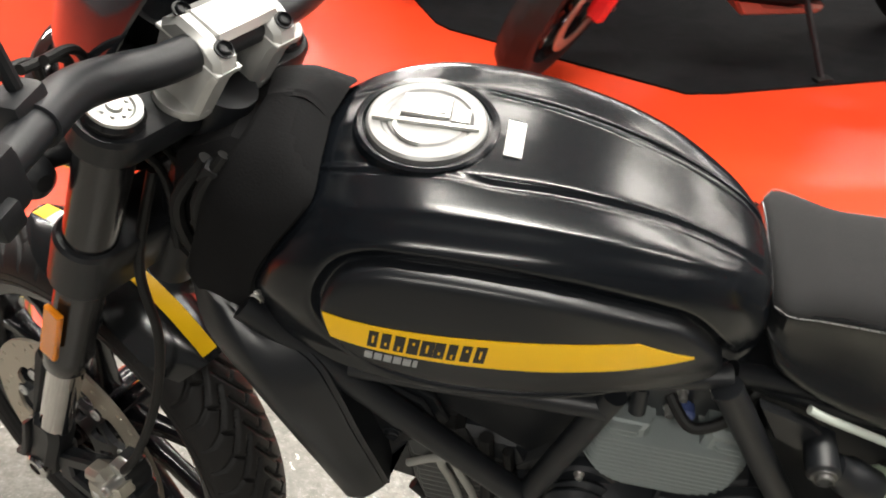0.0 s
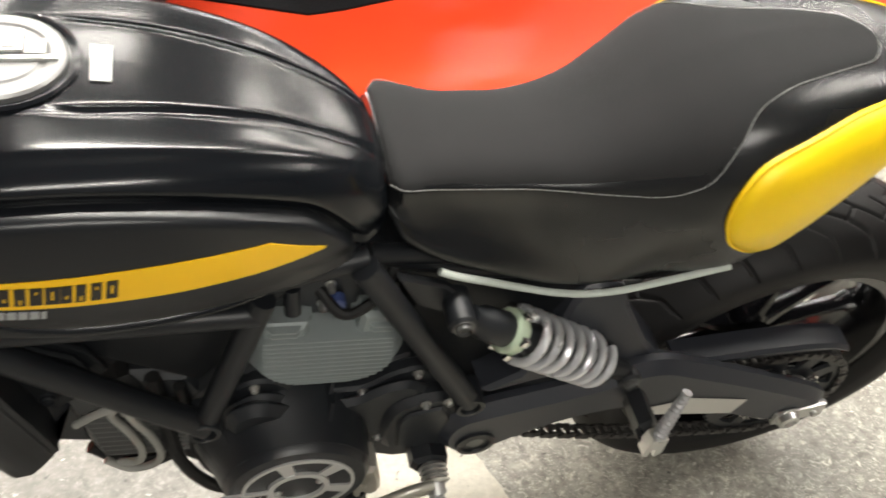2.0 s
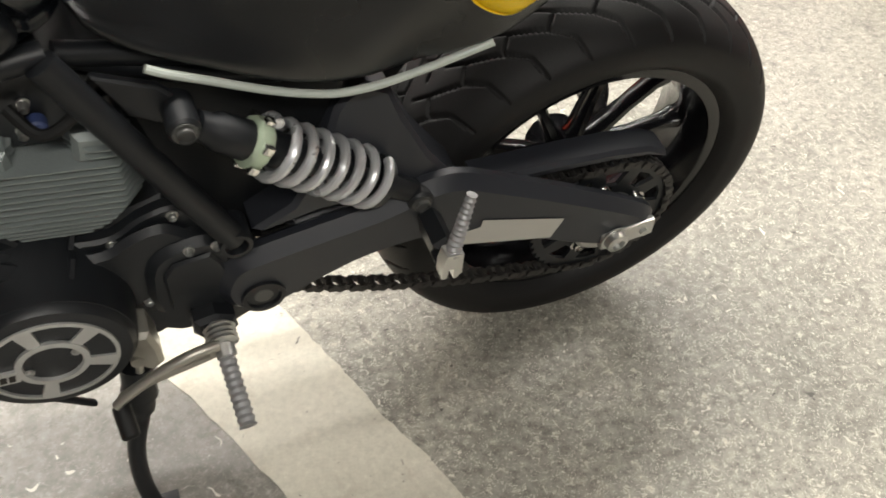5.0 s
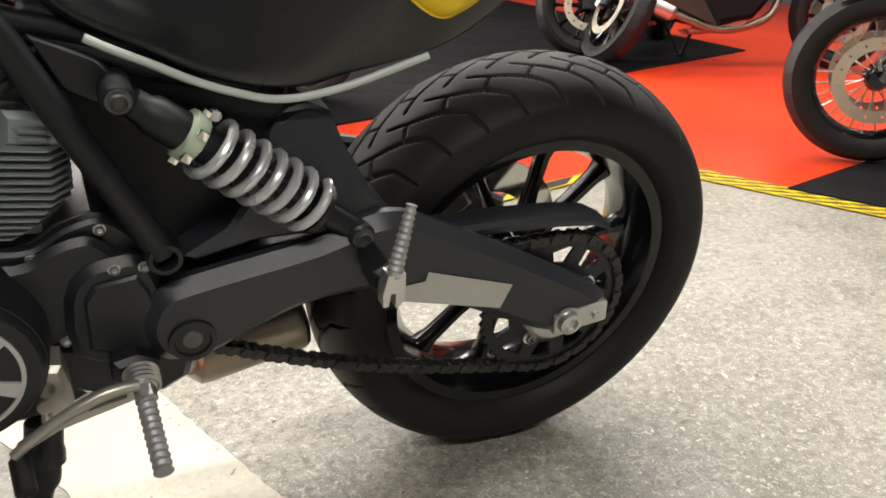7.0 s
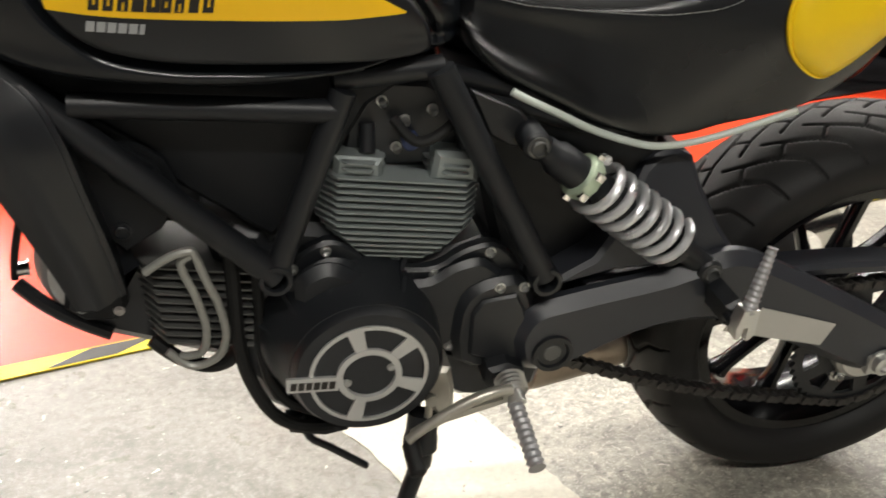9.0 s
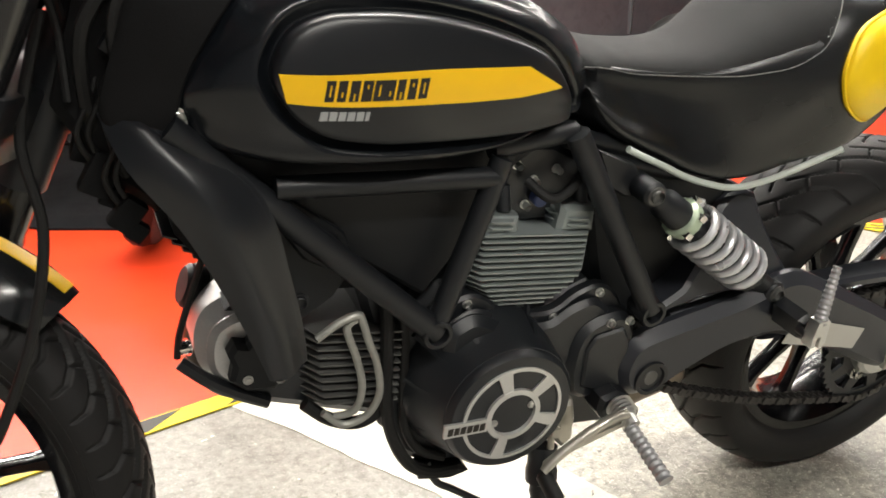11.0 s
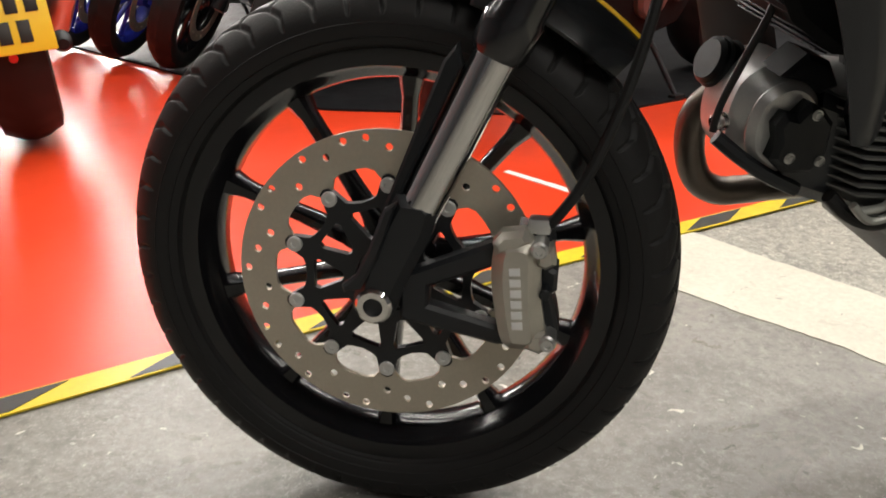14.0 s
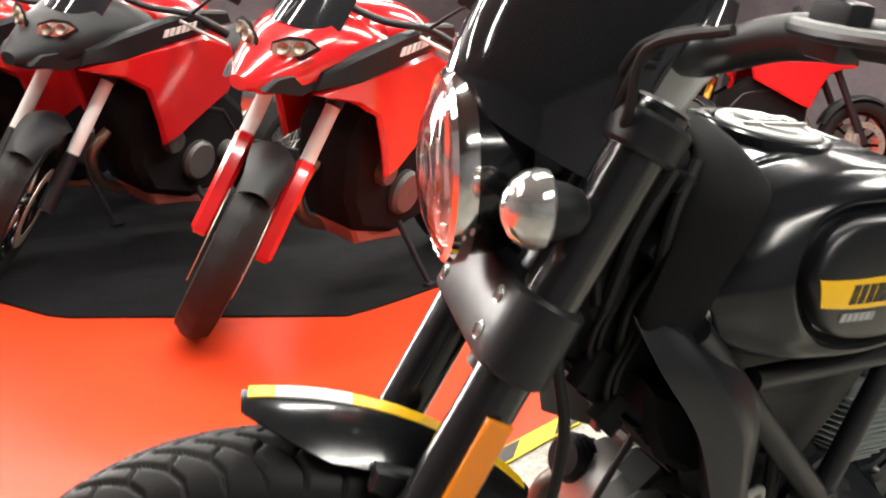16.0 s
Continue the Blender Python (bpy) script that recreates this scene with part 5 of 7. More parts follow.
# -- trellis frame
for s_ in (-1, 1):
    for a, b, r in (((-0.395, 0.108, 0.775), (-0.109, 0.127, 0.513), 0.0150), ((-0.295, 0.113, 0.707), (-0.045, 0.115, 0.697), 0.0125), ((-0.040, 0.112, 0.718), (-0.109, 0.125, 0.520), 0.0135),
                    ((0.060, 0.100, 0.735), (0.198, 0.128, 0.492), 0.0150), ((0.065, 0.085, 0.733), (-0.05, 0.10, 0.725), 0.0125), ((0.07, 0.070, 0.72), (0.30, 0.045, 0.66), 0.012)):
        bm = B()
        rod(bm, (a[0], s_ * a[1], a[2]), (b[0], s_ * b[1], b[2]), r, n=20)
        part("frame_tube", bm, BLACK_METAL, bike, "black steel trellis frame tube")
    for x, z in ((-0.111, 0.514), (0.198, 0.490)):
        bm = B()
        lathe(bm, (x, s_ * 0.102, z), (0, s_, 0), [(0.0, 0.010), (0.0115, 0.010), (0.012, 0.036), (0.013, 0.038), (0.0175, 0.038), (0.0185, 0.036), (0.0185, 0.0), (0.0, 0.0)], 28)
        part("frame_boss", bm, BLACK_METAL, bike, "hollow black frame boss")
bm = B()
slab(bm, [(-0.37, 0.75), (-0.11, 0.742), (0.06, 0.742), (-0.01, 0.69), (-0.06, 0.60), (-0.11, 0.535), (-0.20, 0.60), (-0.29, 0.69)], -0.085, 0.085, 0.006)
part("airbox", bm, PLASTIC, bike, "matt black airbox between the frame tubes")

# -- engine
CASE = [(-0.112, 0.520), (-0.140, 0.49), (-0.149, 0.41), (-0.146, 0.345), (-0.122, 0.288), (-0.082, 0.258), (-0.020, 0.247), (0.06, 0.252), (0.11, 0.268), (0.175, 0.312), (0.222, 0.345), (0.225, 0.40), (0.213, 0.455), (0.165, 0.485), (0.135, 0.515), (0.08, 0.495), (0.005, 0.505), (-0.05, 0.54), (-0.085, 0.545)]
bm = B()
slab(bm, CASE, -0.076, 0.095, 0.012)
case = part("crankcase", bm, CASE_BLACK, bike, "black cast engine crankcase")
# the cover whose upper rim carries the bolts, over a thin flange
def soft(points, n=3):
    return [(p.x, p.y) for p in spline([(x, z, 0) for x, z in points], n, True)]


RIM_LINE = [(-0.115, 0.400), (-0.108, 0.462), (-0.090, 0.507), (-0.055, 0.530), (-0.024, 0.522), (0.000, 0.496), (0.037, 0.489), (0.076, 0.488), (0.107, 0.508), (0.143, 0.517), (0.168, 0.500), (0.182, 0.478), (0.184, 0.440), (0.150, 0.40), (0.09, 0.36), (-0.01, 0.33), (-0.08, 0.34)]
bm = B()
slab(bm, soft(RIM_LINE), -0.070, -0.090, 0.004)
clutch = part("clutch_cover", bm, CASE_BLACK, case, "black cast clutch cover with a bolted rim")
bm = B()
slab(bm, soft([(-0.020 + (x + 0.020) * 0.90, 0.43 + (z - 0.43) * 0.84) for x, z in RIM_LINE]), -0.088, -0.104, 0.009)
part("cover_face", bm, CASE_BLACK, clutch)
bm = B()
slab(bm, soft([(-0.088, 0.492), (-0.066, 0.512), (-0.044, 0.514), (-0.018, 0.500), (0.014, 0.478), (0.034, 0.462), (0.020, 0.445), (-0.030, 0.440), (-0.080, 0.440)], 4), -0.096, -0.120, 0.018)
part("cover_bulge", bm, CASE_BLACK, clutch)
bm = B()
slab(bm, soft([(0.100, 0.435), (0.117, 0.468), (0.150, 0.480), (0.180, 0.478), (0.197, 0.450), (0.208, 0.402), (0.204, 0.350), (0.157, 0.345), (0.105, 0.362)], 2), -0.076, -0.114, 0.009)
spr_cover = part("sprocket_cover", bm, CASE_BLACK, case, "angular black sprocket cover")
bm = B()
slab(bm, [(0.118, 0.436), (0.130, 0.455), (0.172, 0.462), (0.184, 0.440), (0.192, 0.402), (0.188, 0.366), (0.155, 0.362), (0.120, 0.376)], -0.112, -0.119, 0.005)
part("raised_panel", bm, CASE_BLACK, spr_cover)
bm = B()
slab(bm, [(0.080, 0.365), (0.150, 0.36), (0.222, 0.372), (0.236, 0.330), (0.228, 0.290), (0.198, 0.272), (0.125, 0.280), (0.09, 0.300)], -0.088, 0.06, 0.010)
part("gearbox_foot", bm, CASE_BLACK, case)
for deg, r0, w in ((168, 0.126, 0.0026), (141, 0.130, 0.0026), (113, 0.124, 0.0026), (62, 0.116, 0.0026), (205, 0.122, 0.0026)):
    d = V(math.cos(radians(deg)), 0, math.sin(radians(deg)))
    t = V(-d.z, 0, d.x)
    c = V(-0.014, 0, 0.397)
    bm = B()
    loft(bm, [[c + d * r + t * q + V(0, y, 0) for q, y in ((-w * 1.5, -0.074), (-w, y1), (w, y1), (w * 1.5, -0.074))] for r, y1 in ((r0, -0.082), (r0 - 0.012, -0.094), (0.106, -0.108), (0.095, -0.126))])
    part("case_rib", bm, CASE_BLACK, case)
ALT = V(-0.0105, -0.163, 0.3955)
bm = B()
loft(bm, [[V(-0.0105 + ox + r * math.cos(k * math.tau / 64), y, 0.3955 + oz + r * math.sin(k * math.tau / 64)) for k in range(64)] for y, r, ox, oz in ((-0.072, 0.110, -0.012, 0.004), (-0.090, 0.107, -0.011, 0.003), (-0.106, 0.102, -0.008, 0.002), (-0.124, 0.096, -0.004, 0.001), (-0.142, 0.0915, -0.001, 0.0), (-0.150, 0.089, 0, 0), (-0.151, 0.085, 0, 0))], True, False)
lathe(bm, ALT, (0, -1, 0), [(0.090, -0.035), (0.088, -0.012), (0.082, -0.003), (0.076, -0.002), (0.0, -0.002)], 64)
alt = part("alternator_cover", bm, CASE_BLACK, case, "round black alternator cover with silver spokes")
bm = B()
lathe(bm, ALT, (0, -1, 0), [(0.0685, -0.003), (0.0685, 0.0006), (0.0640, 0.0010), (0.0640, -0.003)], 72, closed=True)
lathe(bm, ALT, (0, -1, 0), [(0.0375, -0.003), (0.0375, 0.0020), (0.0305, 0.0024), (0.0295, -0.003)], 56, closed=True)
part("silver_ring", bm, ALLOY_PALE, alt)
for a in (106, 42, -20, -104):
    bm = B()
    d, t = V(math.cos(radians(a)), 0, math.sin(radians(a))), V(-math.sin(radians(a)), 0, math.cos(radians(a)))
    loft(bm, [[ALT + d * r + t * (w * sgn) + V(0, h, 0) for sgn, h in ((-1, 0.003), (-1, -0.0008), (1, -0.0008), (1, 0.003))] for r, w in ((0.036, 0.0065), (0.065, 0.0095))])
    part("silver_spoke", bm, ALLOY_PALE, alt)
bm = B()
plate(bm, [(-0.104, 0.400), (-0.046, 0.398), (-0.046, 0.379), (-0.104, 0.381)], [], side(-0.1655), 0.004)
name_bar = part("name_plate", bm, ALLOY_PALE, alt)
for k in range(6):
    bm = B()
    x0 = -0.100 + k * 0.0086
    plate(bm, [(x0, 0.3845 - 0.0003 * k), (x0 + 0.0068, 0.3845 - 0.0003 * k), (x0 + 0.0080, 0.3945 - 0.0003 * k), (x0 + 0.0012, 0.3945 - 0.0003 * k)], [], side(-0.1664), 0.001)
    part("letter_bar", bm, BLACK_DECAL, alt)
for a in (20, 200):
    bm = B()
    hexbolt(bm, ALT + 0.027 * V(math.cos(radians(a)), 0, math.sin(radians(a))) + V(0, 0.001, 0), (0, -1, 0), 0.004, 0.003)
    part("cover_screw", bm, ALLOY, alt)
for x, z, y in ((-0.053, 0.519, -0.090), (0.010, 0.485, -0.090), (0.075, 0.479, -0.090), (0.141, 0.506, -0.090), (-0.090, 0.497, -0.090), (-0.110, 0.411, -0.090), (0.090, 0.437, -0.090), (0.150, 0.471, -0.114), (0.180, 0.470, -0.114), (0.098, 0.380, -0.100), (-0.10, 0.30, -0.078), (0.07, 0.272, -0.078), (0.198, 0.362, -0.112)):
    bm = B()
    hexbolt(bm, (x, y, z), (0, -1, 0), 0.0048, 0.007)
    part("case_bolt", bm, ALLOY, case)

# upright cylinder: a stack of fins under two ledges of the head
bm = B()
slab(bm, [(-0.035, 0.50), (0.095, 0.485), (0.105, 0.600), (-0.035, 0.606)], -0.066, 0.06, 0.008)
cyl = part("rear_cylinder", bm, FIN_GREY, bike, "grey finned air-cooled cylinder")


def fin(x0, x1, z, front, mat=None):
    bm = B()
    rings = []
    for grow, h in ((-0.002, -0.0016), (0.0, -0.0009), (0.0, 0.0009), (-0.002, 0.0016)):
        o = [(x0 - grow, 0.055), (x0 - grow, front + 0.026), (x0 + 0.020, front - grow), (x1 - 0.020, front - grow), (x1 + grow, front + 0.026), (x1 + grow, 0.055)]
        rings.append([V(x, y, z - (x - 0.03) * 0.10 + h) for x, y in o])
    loft(bm, rings)
    part("cooling_fin", bm, mat or FIN_GREY, cyl)


for k in range(14):
    t = k / 13
    fin(-0.008 - 0.054 * min(1, t * 2.2) ** 0.6, 0.060 + 0.062 * min(1, t * 2.0) ** 0.6, 0.496 + 0.0084 * k, -0.080 - 0.016 * min(1, t * 3) ** 0.6)
for x0, x1, dz in ((-0.052, 0.014, 0.0), (0.058, 0.121, 0.003)):
    for k in range(2):
        fin(x0, x1, 0.6135 + dz + 0.0084 * k, -0.094)
    bm = B()
    slab(bm, [(x0 + 0.004, 0.60), (x1 - 0.004, 0.596), (x1 - 0.006, 0.628 + dz), (x0 + 0.008, 0.634 + dz)], -0.088, 0.02, 0.006)
    part("head_ledge", bm, FIN_GREY, cyl)
    bm = B()
    rod(bm, ((x0 + x1) / 2 + 0.012, -0.07, 0.63), ((x0 + x1) / 2 + 0.012, -0.06, 0.66), 0.009, n=14)
    part("head_stud", bm, CASE_BLACK, cyl)
bm = B()
slab(bm, [(-0.045, 0.60), (0.115, 0.60), (0.105, 0.690), (0.06, 0.712), (0.0, 0.715), (-0.03, 0.69)], -0.060, 0.06, 0.012)
part("head_cover", bm, CASE_BLACK, cyl, "black cylinder head cover")
bm = B()
rod(bm, (0.040, -0.062, 0.643), (0.040, -0.078, 0.643), 0.010, n=16, bevel=0.002)
part("blue_plug", bm, BLUE_PLUG, cyl, "small blue plug")
for x, z in ((0.008, 0.686), (0.034, 0.664), (0.064, 0.676), (0.026, 0.632)):
    bm = B()
    hexbolt(bm, (x, -0.061, z), (0, -1, 0), 0.0045, 0.012)
    part("head_bolt", bm, ALLOY, cyl)
bm = B()
tube(bm, spline([(0.02, -0.07, 0.668), (0.045, -0.095, 0.652), (0.085, -0.085, 0.672), (0.11, -0.05, 0.70)], 6), 0.006, 10)
part("plug_lead", bm, SOFT_RUBBER, cyl)

# front cylinder lying forward
fc = V(-0.205, 0, 0.425)
fd = V(-0.93, 0, 0.36).normalized()
fn = V(0.36, 0, 0.93).normalized()
OCT = ((-1, 0.75), (-0.82, 1), (0.82, 1), (1, 0.75), (1, -0.75), (0.82, -1), (-0.82, -1), (-1, -0.75))
bm = B()
loft(bm, [[fc + fd * d + fn * (h * q) + V(0, w * p, 0) for p, q in OCT] for d, w, h in ((-0.07, 0.06, 0.055), (0.10, 0.062, 0.058))])
fcyl = part("front_cylinder", bm, CASE_BLACK, bike, "dark grey finned front cylinder lying forward")
for k in range(10):
    z = 0.402 + k * 0.0112
    bm = B()
    rings = []
    for h, g in ((-0.0021, 0.004), (-0.0011, 0.0), (0.0011, 0.0), (0.0021, 0.004)):
        x0, x1 = -0.252 - 0.012 * (k / 9) + g, -0.135
        rings.append([V(x, y, z - (x + 0.20) * 0.14 + h) for x, y in ((x0, -0.060), (x0 + 0.022, -0.090 + g), (x1, -0.090 + g), (x1, 0.090 - g), (x0 + 0.022, 0.090 - g), (x0, 0.060))])
    loft(bm, rings)
    part("cooling_fin", bm, FIN_DARK, fcyl)
# the head: a rounded casting with a crescent shoulder and a black belt cover
HEAD = [(-0.340, 0.536), (-0.314, 0.542), (-0.286, 0.530), (-0.266, 0.502), (-0.262, 0.458), (-0.272, 0.420), (-0.298, 0.406), (-0.336, 0.420), (-0.362, 0.444), (-0.370, 0.480), (-0.362, 0.518)]
bm = B()
slab(bm, soft(HEAD), -0.046, 0.050, 0.020)
head = part("cylinder_head_cover", bm, HEAD_GREY, fcyl, "silver grey cylinder head cover", 30)
bm = B()
slab(bm, soft([(-0.318 + (x + 0.318) * 0.80, 0.474 + (z - 0.474) * 0.80) for x, z in HEAD]), -0.040, -0.057, 0.008)
part("cover_step", bm, HEAD_GREY, head)
bm = B()
slab(bm, [(-0.340, 0.488), (-0.332, 0.502), (-0.318, 0.498), (-0.306, 0.512), (-0.288, 0.504), (-0.272, 0.488), (-0.270, 0.452), (-0.284, 0.430), (-0.318, 0.432), (-0.338, 0.450), (-0.334, 0.470)], -0.050, -0.076, 0.006)
belt = part("belt_cover", bm, PLASTIC, head, "black plastic belt cover on the front cylinder head")
for x, z in ((-0.318, 0.452), (-0.298, 0.500), (-0.280, 0.446)):
    bm = B()
    hexbolt(bm, (x, -0.076, z), (0, -1, 0), 0.0045, 0.004)
    part("belt_cover_bolt", bm, ALLOY, belt)
bm = B()
slab(bm, [(-0.338, 0.536), (-0.312, 0.560), (-0.284, 0.550), (-0.266, 0.522), (-0.286, 0.514), (-0.306, 0.528)], -0.060, -0.010, 0.006)
part("top_bracket", bm, PLASTIC, head)
bm = B()
cap0 = V(-0.325, 0.034, 0.508)
cap1 = cap0 + fd * 0.050
rod(bm, cap0, cap1, 0.027, n=28, bevel=0.005)
for q in (0.45, 0.75):
    lathe(bm, cap0.lerp(cap1, q), fd, [(0.027, -0.003), (0.0295, 0.0), (0.027, 0.003)], 28)
part("cap_cover", bm, PLASTIC, head)
bm = B()
tube(bm, spline([(-0.388, -0.040, 0.466), (-0.362, -0.052, 0.446), (-0.330, -0.060, 0.426), (-0.292, -0.066, 0.408)], 4), 0.0085, 8)
part("head_lower_cover", bm, BLACK_METAL, head)
bm = B()
hexbolt(bm, (-0.376, -0.028, 0.478), (-0.9, -0.3, 0.1), 0.008, 0.014)
part("sensor", bm, CHROME, head)
bm = B()
tube(bm, spline([(-0.390, -0.036, 0.470), (-0.386, -0.034, 0.500), (-0.372, -0.038, 0.552), (-0.356, -0.042, 0.610), (-0.352, -0.042, 0.680)], 5), 0.0042, 8)
part("sensor_lead", bm, SOFT_RUBBER, head)
bm = B()
tube(bm, spline([(-0.250, -0.070, 0.398), (-0.222, -0.076, 0.374), (-0.190, -0.080, 0.362), (-0.164, -0.080, 0.368), (-0.150, -0.080, 0.395), (-0.150, -0.080, 0.430)], 6), 0.0085, 10)
part("lower_hose", bm, SOFT_RUBBER, bike, "black hose looped under the front cylinder")
bm = B()
tube(bm, spline([(-0.246, -0.105, 0.513), (-0.221, -0.105, 0.530), (-0.199, -0.105, 0.537), (-0.193, -0.105, 0.53), (-0.184, -0.105, 0.500), (-0.172, -0.105, 0.465), (-0.166, -0.105, 0.422), (-0.178, -0.10, 0.388), (-0.207, -0.095, 0.375), (-0.232, -0.09, 0.395)], 6), 0.0048, 10)
part("oil_pipe", bm, PIPE_PALE, bike, "pale metal oil pipe looped by the front cylinder")
bm = B()
tube(bm, spline([(-0.197, -0.100, 0.530), (-0.209, -0.100, 0.517), (-0.196, -0.100, 0.475), (-0.187, -0.100, 0.431), (-0.194, -0.097, 0.396), (-0.218, -0.09, 0.386)], 6), 0.0048, 10)
part("oil_pipe", bm, PIPE_PALE, bike, "pale metal oil pipe looped by the front cylinder")
bm = B()
tube(bm, spline([(-0.160, -0.085, 0.56), (-0.156, -0.092, 0.50), (-0.152, -0.092, 0.40), (-0.140, -0.090, 0.338), (-0.115, -0.090, 0.286), (-0.083, -0.088, 0.260), (-0.040, -0.084, 0.252)], 6), 0.0085, 10)
part("engine_hose", bm, SOFT_RUBBER, bike, "black hose running round the front of the crankcase")
bm = B()
tube(bm, spline([(-0.135, -0.082, 0.53), (-0.129, -0.084, 0.47), (-0.126, -0.084, 0.40), (-0.120, -0.084, 0.341), (-0.097, -0.084, 0.298), (-0.06, -0.084, 0.276)], 6), 0.0065, 10)
part("engine_hose", bm, SOFT_RUBBER, bike, "black hose running round the front of the crankcase")
bm = B()
slab(bm, [(-0.19, 0.55), (-0.12, 0.54), (-0.105, 0.50), (-0.105, 0.35), (-0.125, 0.31), (-0.15, 0.34), (-0.165, 0.42), (-0.175, 0.50)], -0.075, 0.075, 0.01)
part("engine_front", bm, CASE_BLACK, case)

# exhaust
bm = B()
tube(bm, spline([(-0.330, 0.050, 0.480), (-0.348, 0.064, 0.455), (-0.352, 0.070, 0.425), (-0.346, 0.070, 0.388), (-0.328, 0.070, 0.354), (-0.298, 0.070, 0.336), (-0.262, 0.070, 0.334), (-0.21, 0.078, 0.330), (-0.12, 0.085, 0.325), (0.05, 0.08, 0.325), (0.20, 0.06, 0.29)], 8), 0.0185, 20)
header = part("exhaust_header", bm, PIPE_DARK, bike, "heat-tinted steel exhaust pipe curling under the engine")
bm = B()
tube(bm, spline([(0.255, 0.02, 0.245), (0.27, 0.02, 0.247), (0.37, 0.02, 0.272), (0.40, 0.02, 0.28)], 6), [0.02] + [0.035] * 2 + [0.044] * 12 + [0.042, 0.038, 0.03, 0.02], 24)
part("collector_box", bm, PIPE_STEEL, header, "brown-tinted exhaust collector box")
bm = B()
tube(bm, [(0.40, 0.185, 0.30), (0.42, 0.19, 0.31), (0.70, 0.215, 0.36), (0.715, 0.217, 0.362)], [0.03, 0.046, 0.046, 0.035], 28)
part("silencer", bm, CHROME, header, "polished silencer on the far side")
bm = B()
tube(bm, spline([(0.36, 0.02, 0.25), (0.38, 0.12, 0.27), (0.41, 0.185, 0.30)], 6), 0.024, 16)
part("link_pipe", bm, PIPE_STEEL, header)

# -- swingarm and drive
ARM = [(0.172, 0.402), (0.192, 0.440), (0.250, 0.457), (0.363, 0.480), (0.427, 0.503), (0.470, 0.503), (0.520, 0.482), (0.640, 0.424), (0.769, 0.355), (0.792, 0.325), (0.785, 0.298), (0.74, 0.285), (0.685, 0.297), (0.60, 0.338), (0.510, 0.380), (0.44, 0.402), (0.36, 0.395), (0.30, 0.372), (0.245, 0.345), (0.200, 0.345), (0.178, 0.368)]
bm = B()
outline = [(p.x, p.y) for p in spline([(x, z, 0) for x, z in ARM], 3, True)]
slab(bm, outline, -0.090, -0.130, 0.015)
swing = part("swingarm", bm, ARM_GREY, bike, "dark grey cast swingarm")
bm = B()
slab(bm, [(0.325, 0.602), (0.340, 0.617), (0.362, 0.624), (0.388, 0.614), (0.402, 0.58), (0.432, 0.529), (0.478, 0.474), (0.44, 0.462), (0.375, 0.452), (0.362, 0.482), (0.30, 0.480), (0.235, 0.463), (0.222, 0.470), (0.268, 0.498), (0.300, 0.54)], -0.108, -0.040, 0.006, lambda x, z: 0.30 * max(0.0, z - 0.50))
part("arm_brace", bm, ARM_GREY, swing)
bm = B()
lathe(bm, (0.224, -0.130, 0.378), (0, 1, 0), [(0.027, 0.002), (0.026, -0.004), (0.0205, -0.004), (0.019, 0.000), (0.019, -0.0005), (0.0, -0.0005)], 32)
part("pivot_ring", bm, BLACK_METAL, swing)
bm = B()
rod(bm, (0.224, -0.1315, 0.378), (0.224, 0.11, 0.378), 0.0125, n=24, bevel=0.002)
part("pivot_axle", bm, FIN_DARK, swing)
bm = B()
slab(bm, [(0.20, 0.44), (0.427, 0.49), (0.52, 0.47), (0.77, 0.35), (0.78, 0.30), (0.69, 0.30), (0.50, 0.385), (0.20, 0.35)], 0.150, 0.172, 0.006)
slab(bm, [(0.27, 0.45), (0.40, 0.47), (0.40, 0.40), (0.27, 0.38)], -0.09, 0.16, 0.01)
part("far_arm", bm, ARM_GREY, swing)
bm = B()
plate(bm, [(0.461, 0.408), (0.500, 0.412), (0.502, 0.425), (0.625, 0.388), (0.612, 0.354), (0.455, 0.392)], [], side(-0.1312), -0.0008)
part("paper_label", bm, LABEL_GREY, swing, "blank grey paper label stuck on the swingarm")
bm = B()
block(bm, (0.745, -0.128, 0.315), (0.085, 0.012, 0.034), Matrix.Rotation(radians(-8), 3, "Y"), 0.004)
adj = part("axle_adjuster", bm, ALLOY, swing, "silver chain adjuster plate with the axle nut")
bm = B()
lathe(bm, AXLE_R + V(0, -0.132, 0), (0, -1, 0), [(0.021, 0.0), (0.021, 0.003), (0.017, 0.003), (0.016, 0.013), (0.010, 0.015), (0.009, 0.008), (0.0, 0.008)], 6 * 4)
rod(bm, (0.768, -0.140, 0.318), (0.768, -0.13, 0.318), 0.006, n=12)
part("axle_nut", bm, ALLOY, adj)

# chain, sprocket, guard
SPR = V(AXLE_R.x, -0.086, AXLE_R.z)
bm = B()
teeth = []
for k in range(46 * 4):
    a = k * math.tau / (46 * 4)
    teeth.append((SPR.x + (0.1085 + 0.0035 * math.sin(46 * a)) * math.cos(a), SPR.z + (0.1085 + 0.0035 * math.sin(46 * a)) * math.sin(a)))
holes = [circle(SPR.x, SPR.z, 0.035, 30)]
for k in range(10):
    a = k * math.tau / 10 + 0.3
    holes.append([(SPR.x + r * math.cos(a + da), SPR.z + r * math.sin(a + da)) for r, da in ((0.092, -0.2), (0.094, 0.0), (0.092, 0.2), (0.068, 0.17), (0.066, -0.10))])
plate(bm, teeth, holes, side(SPR.y), -0.006)
spr = part("rear_sprocket", bm, BLACK_METAL, rear, "black rear chain sprocket")
bm = B()
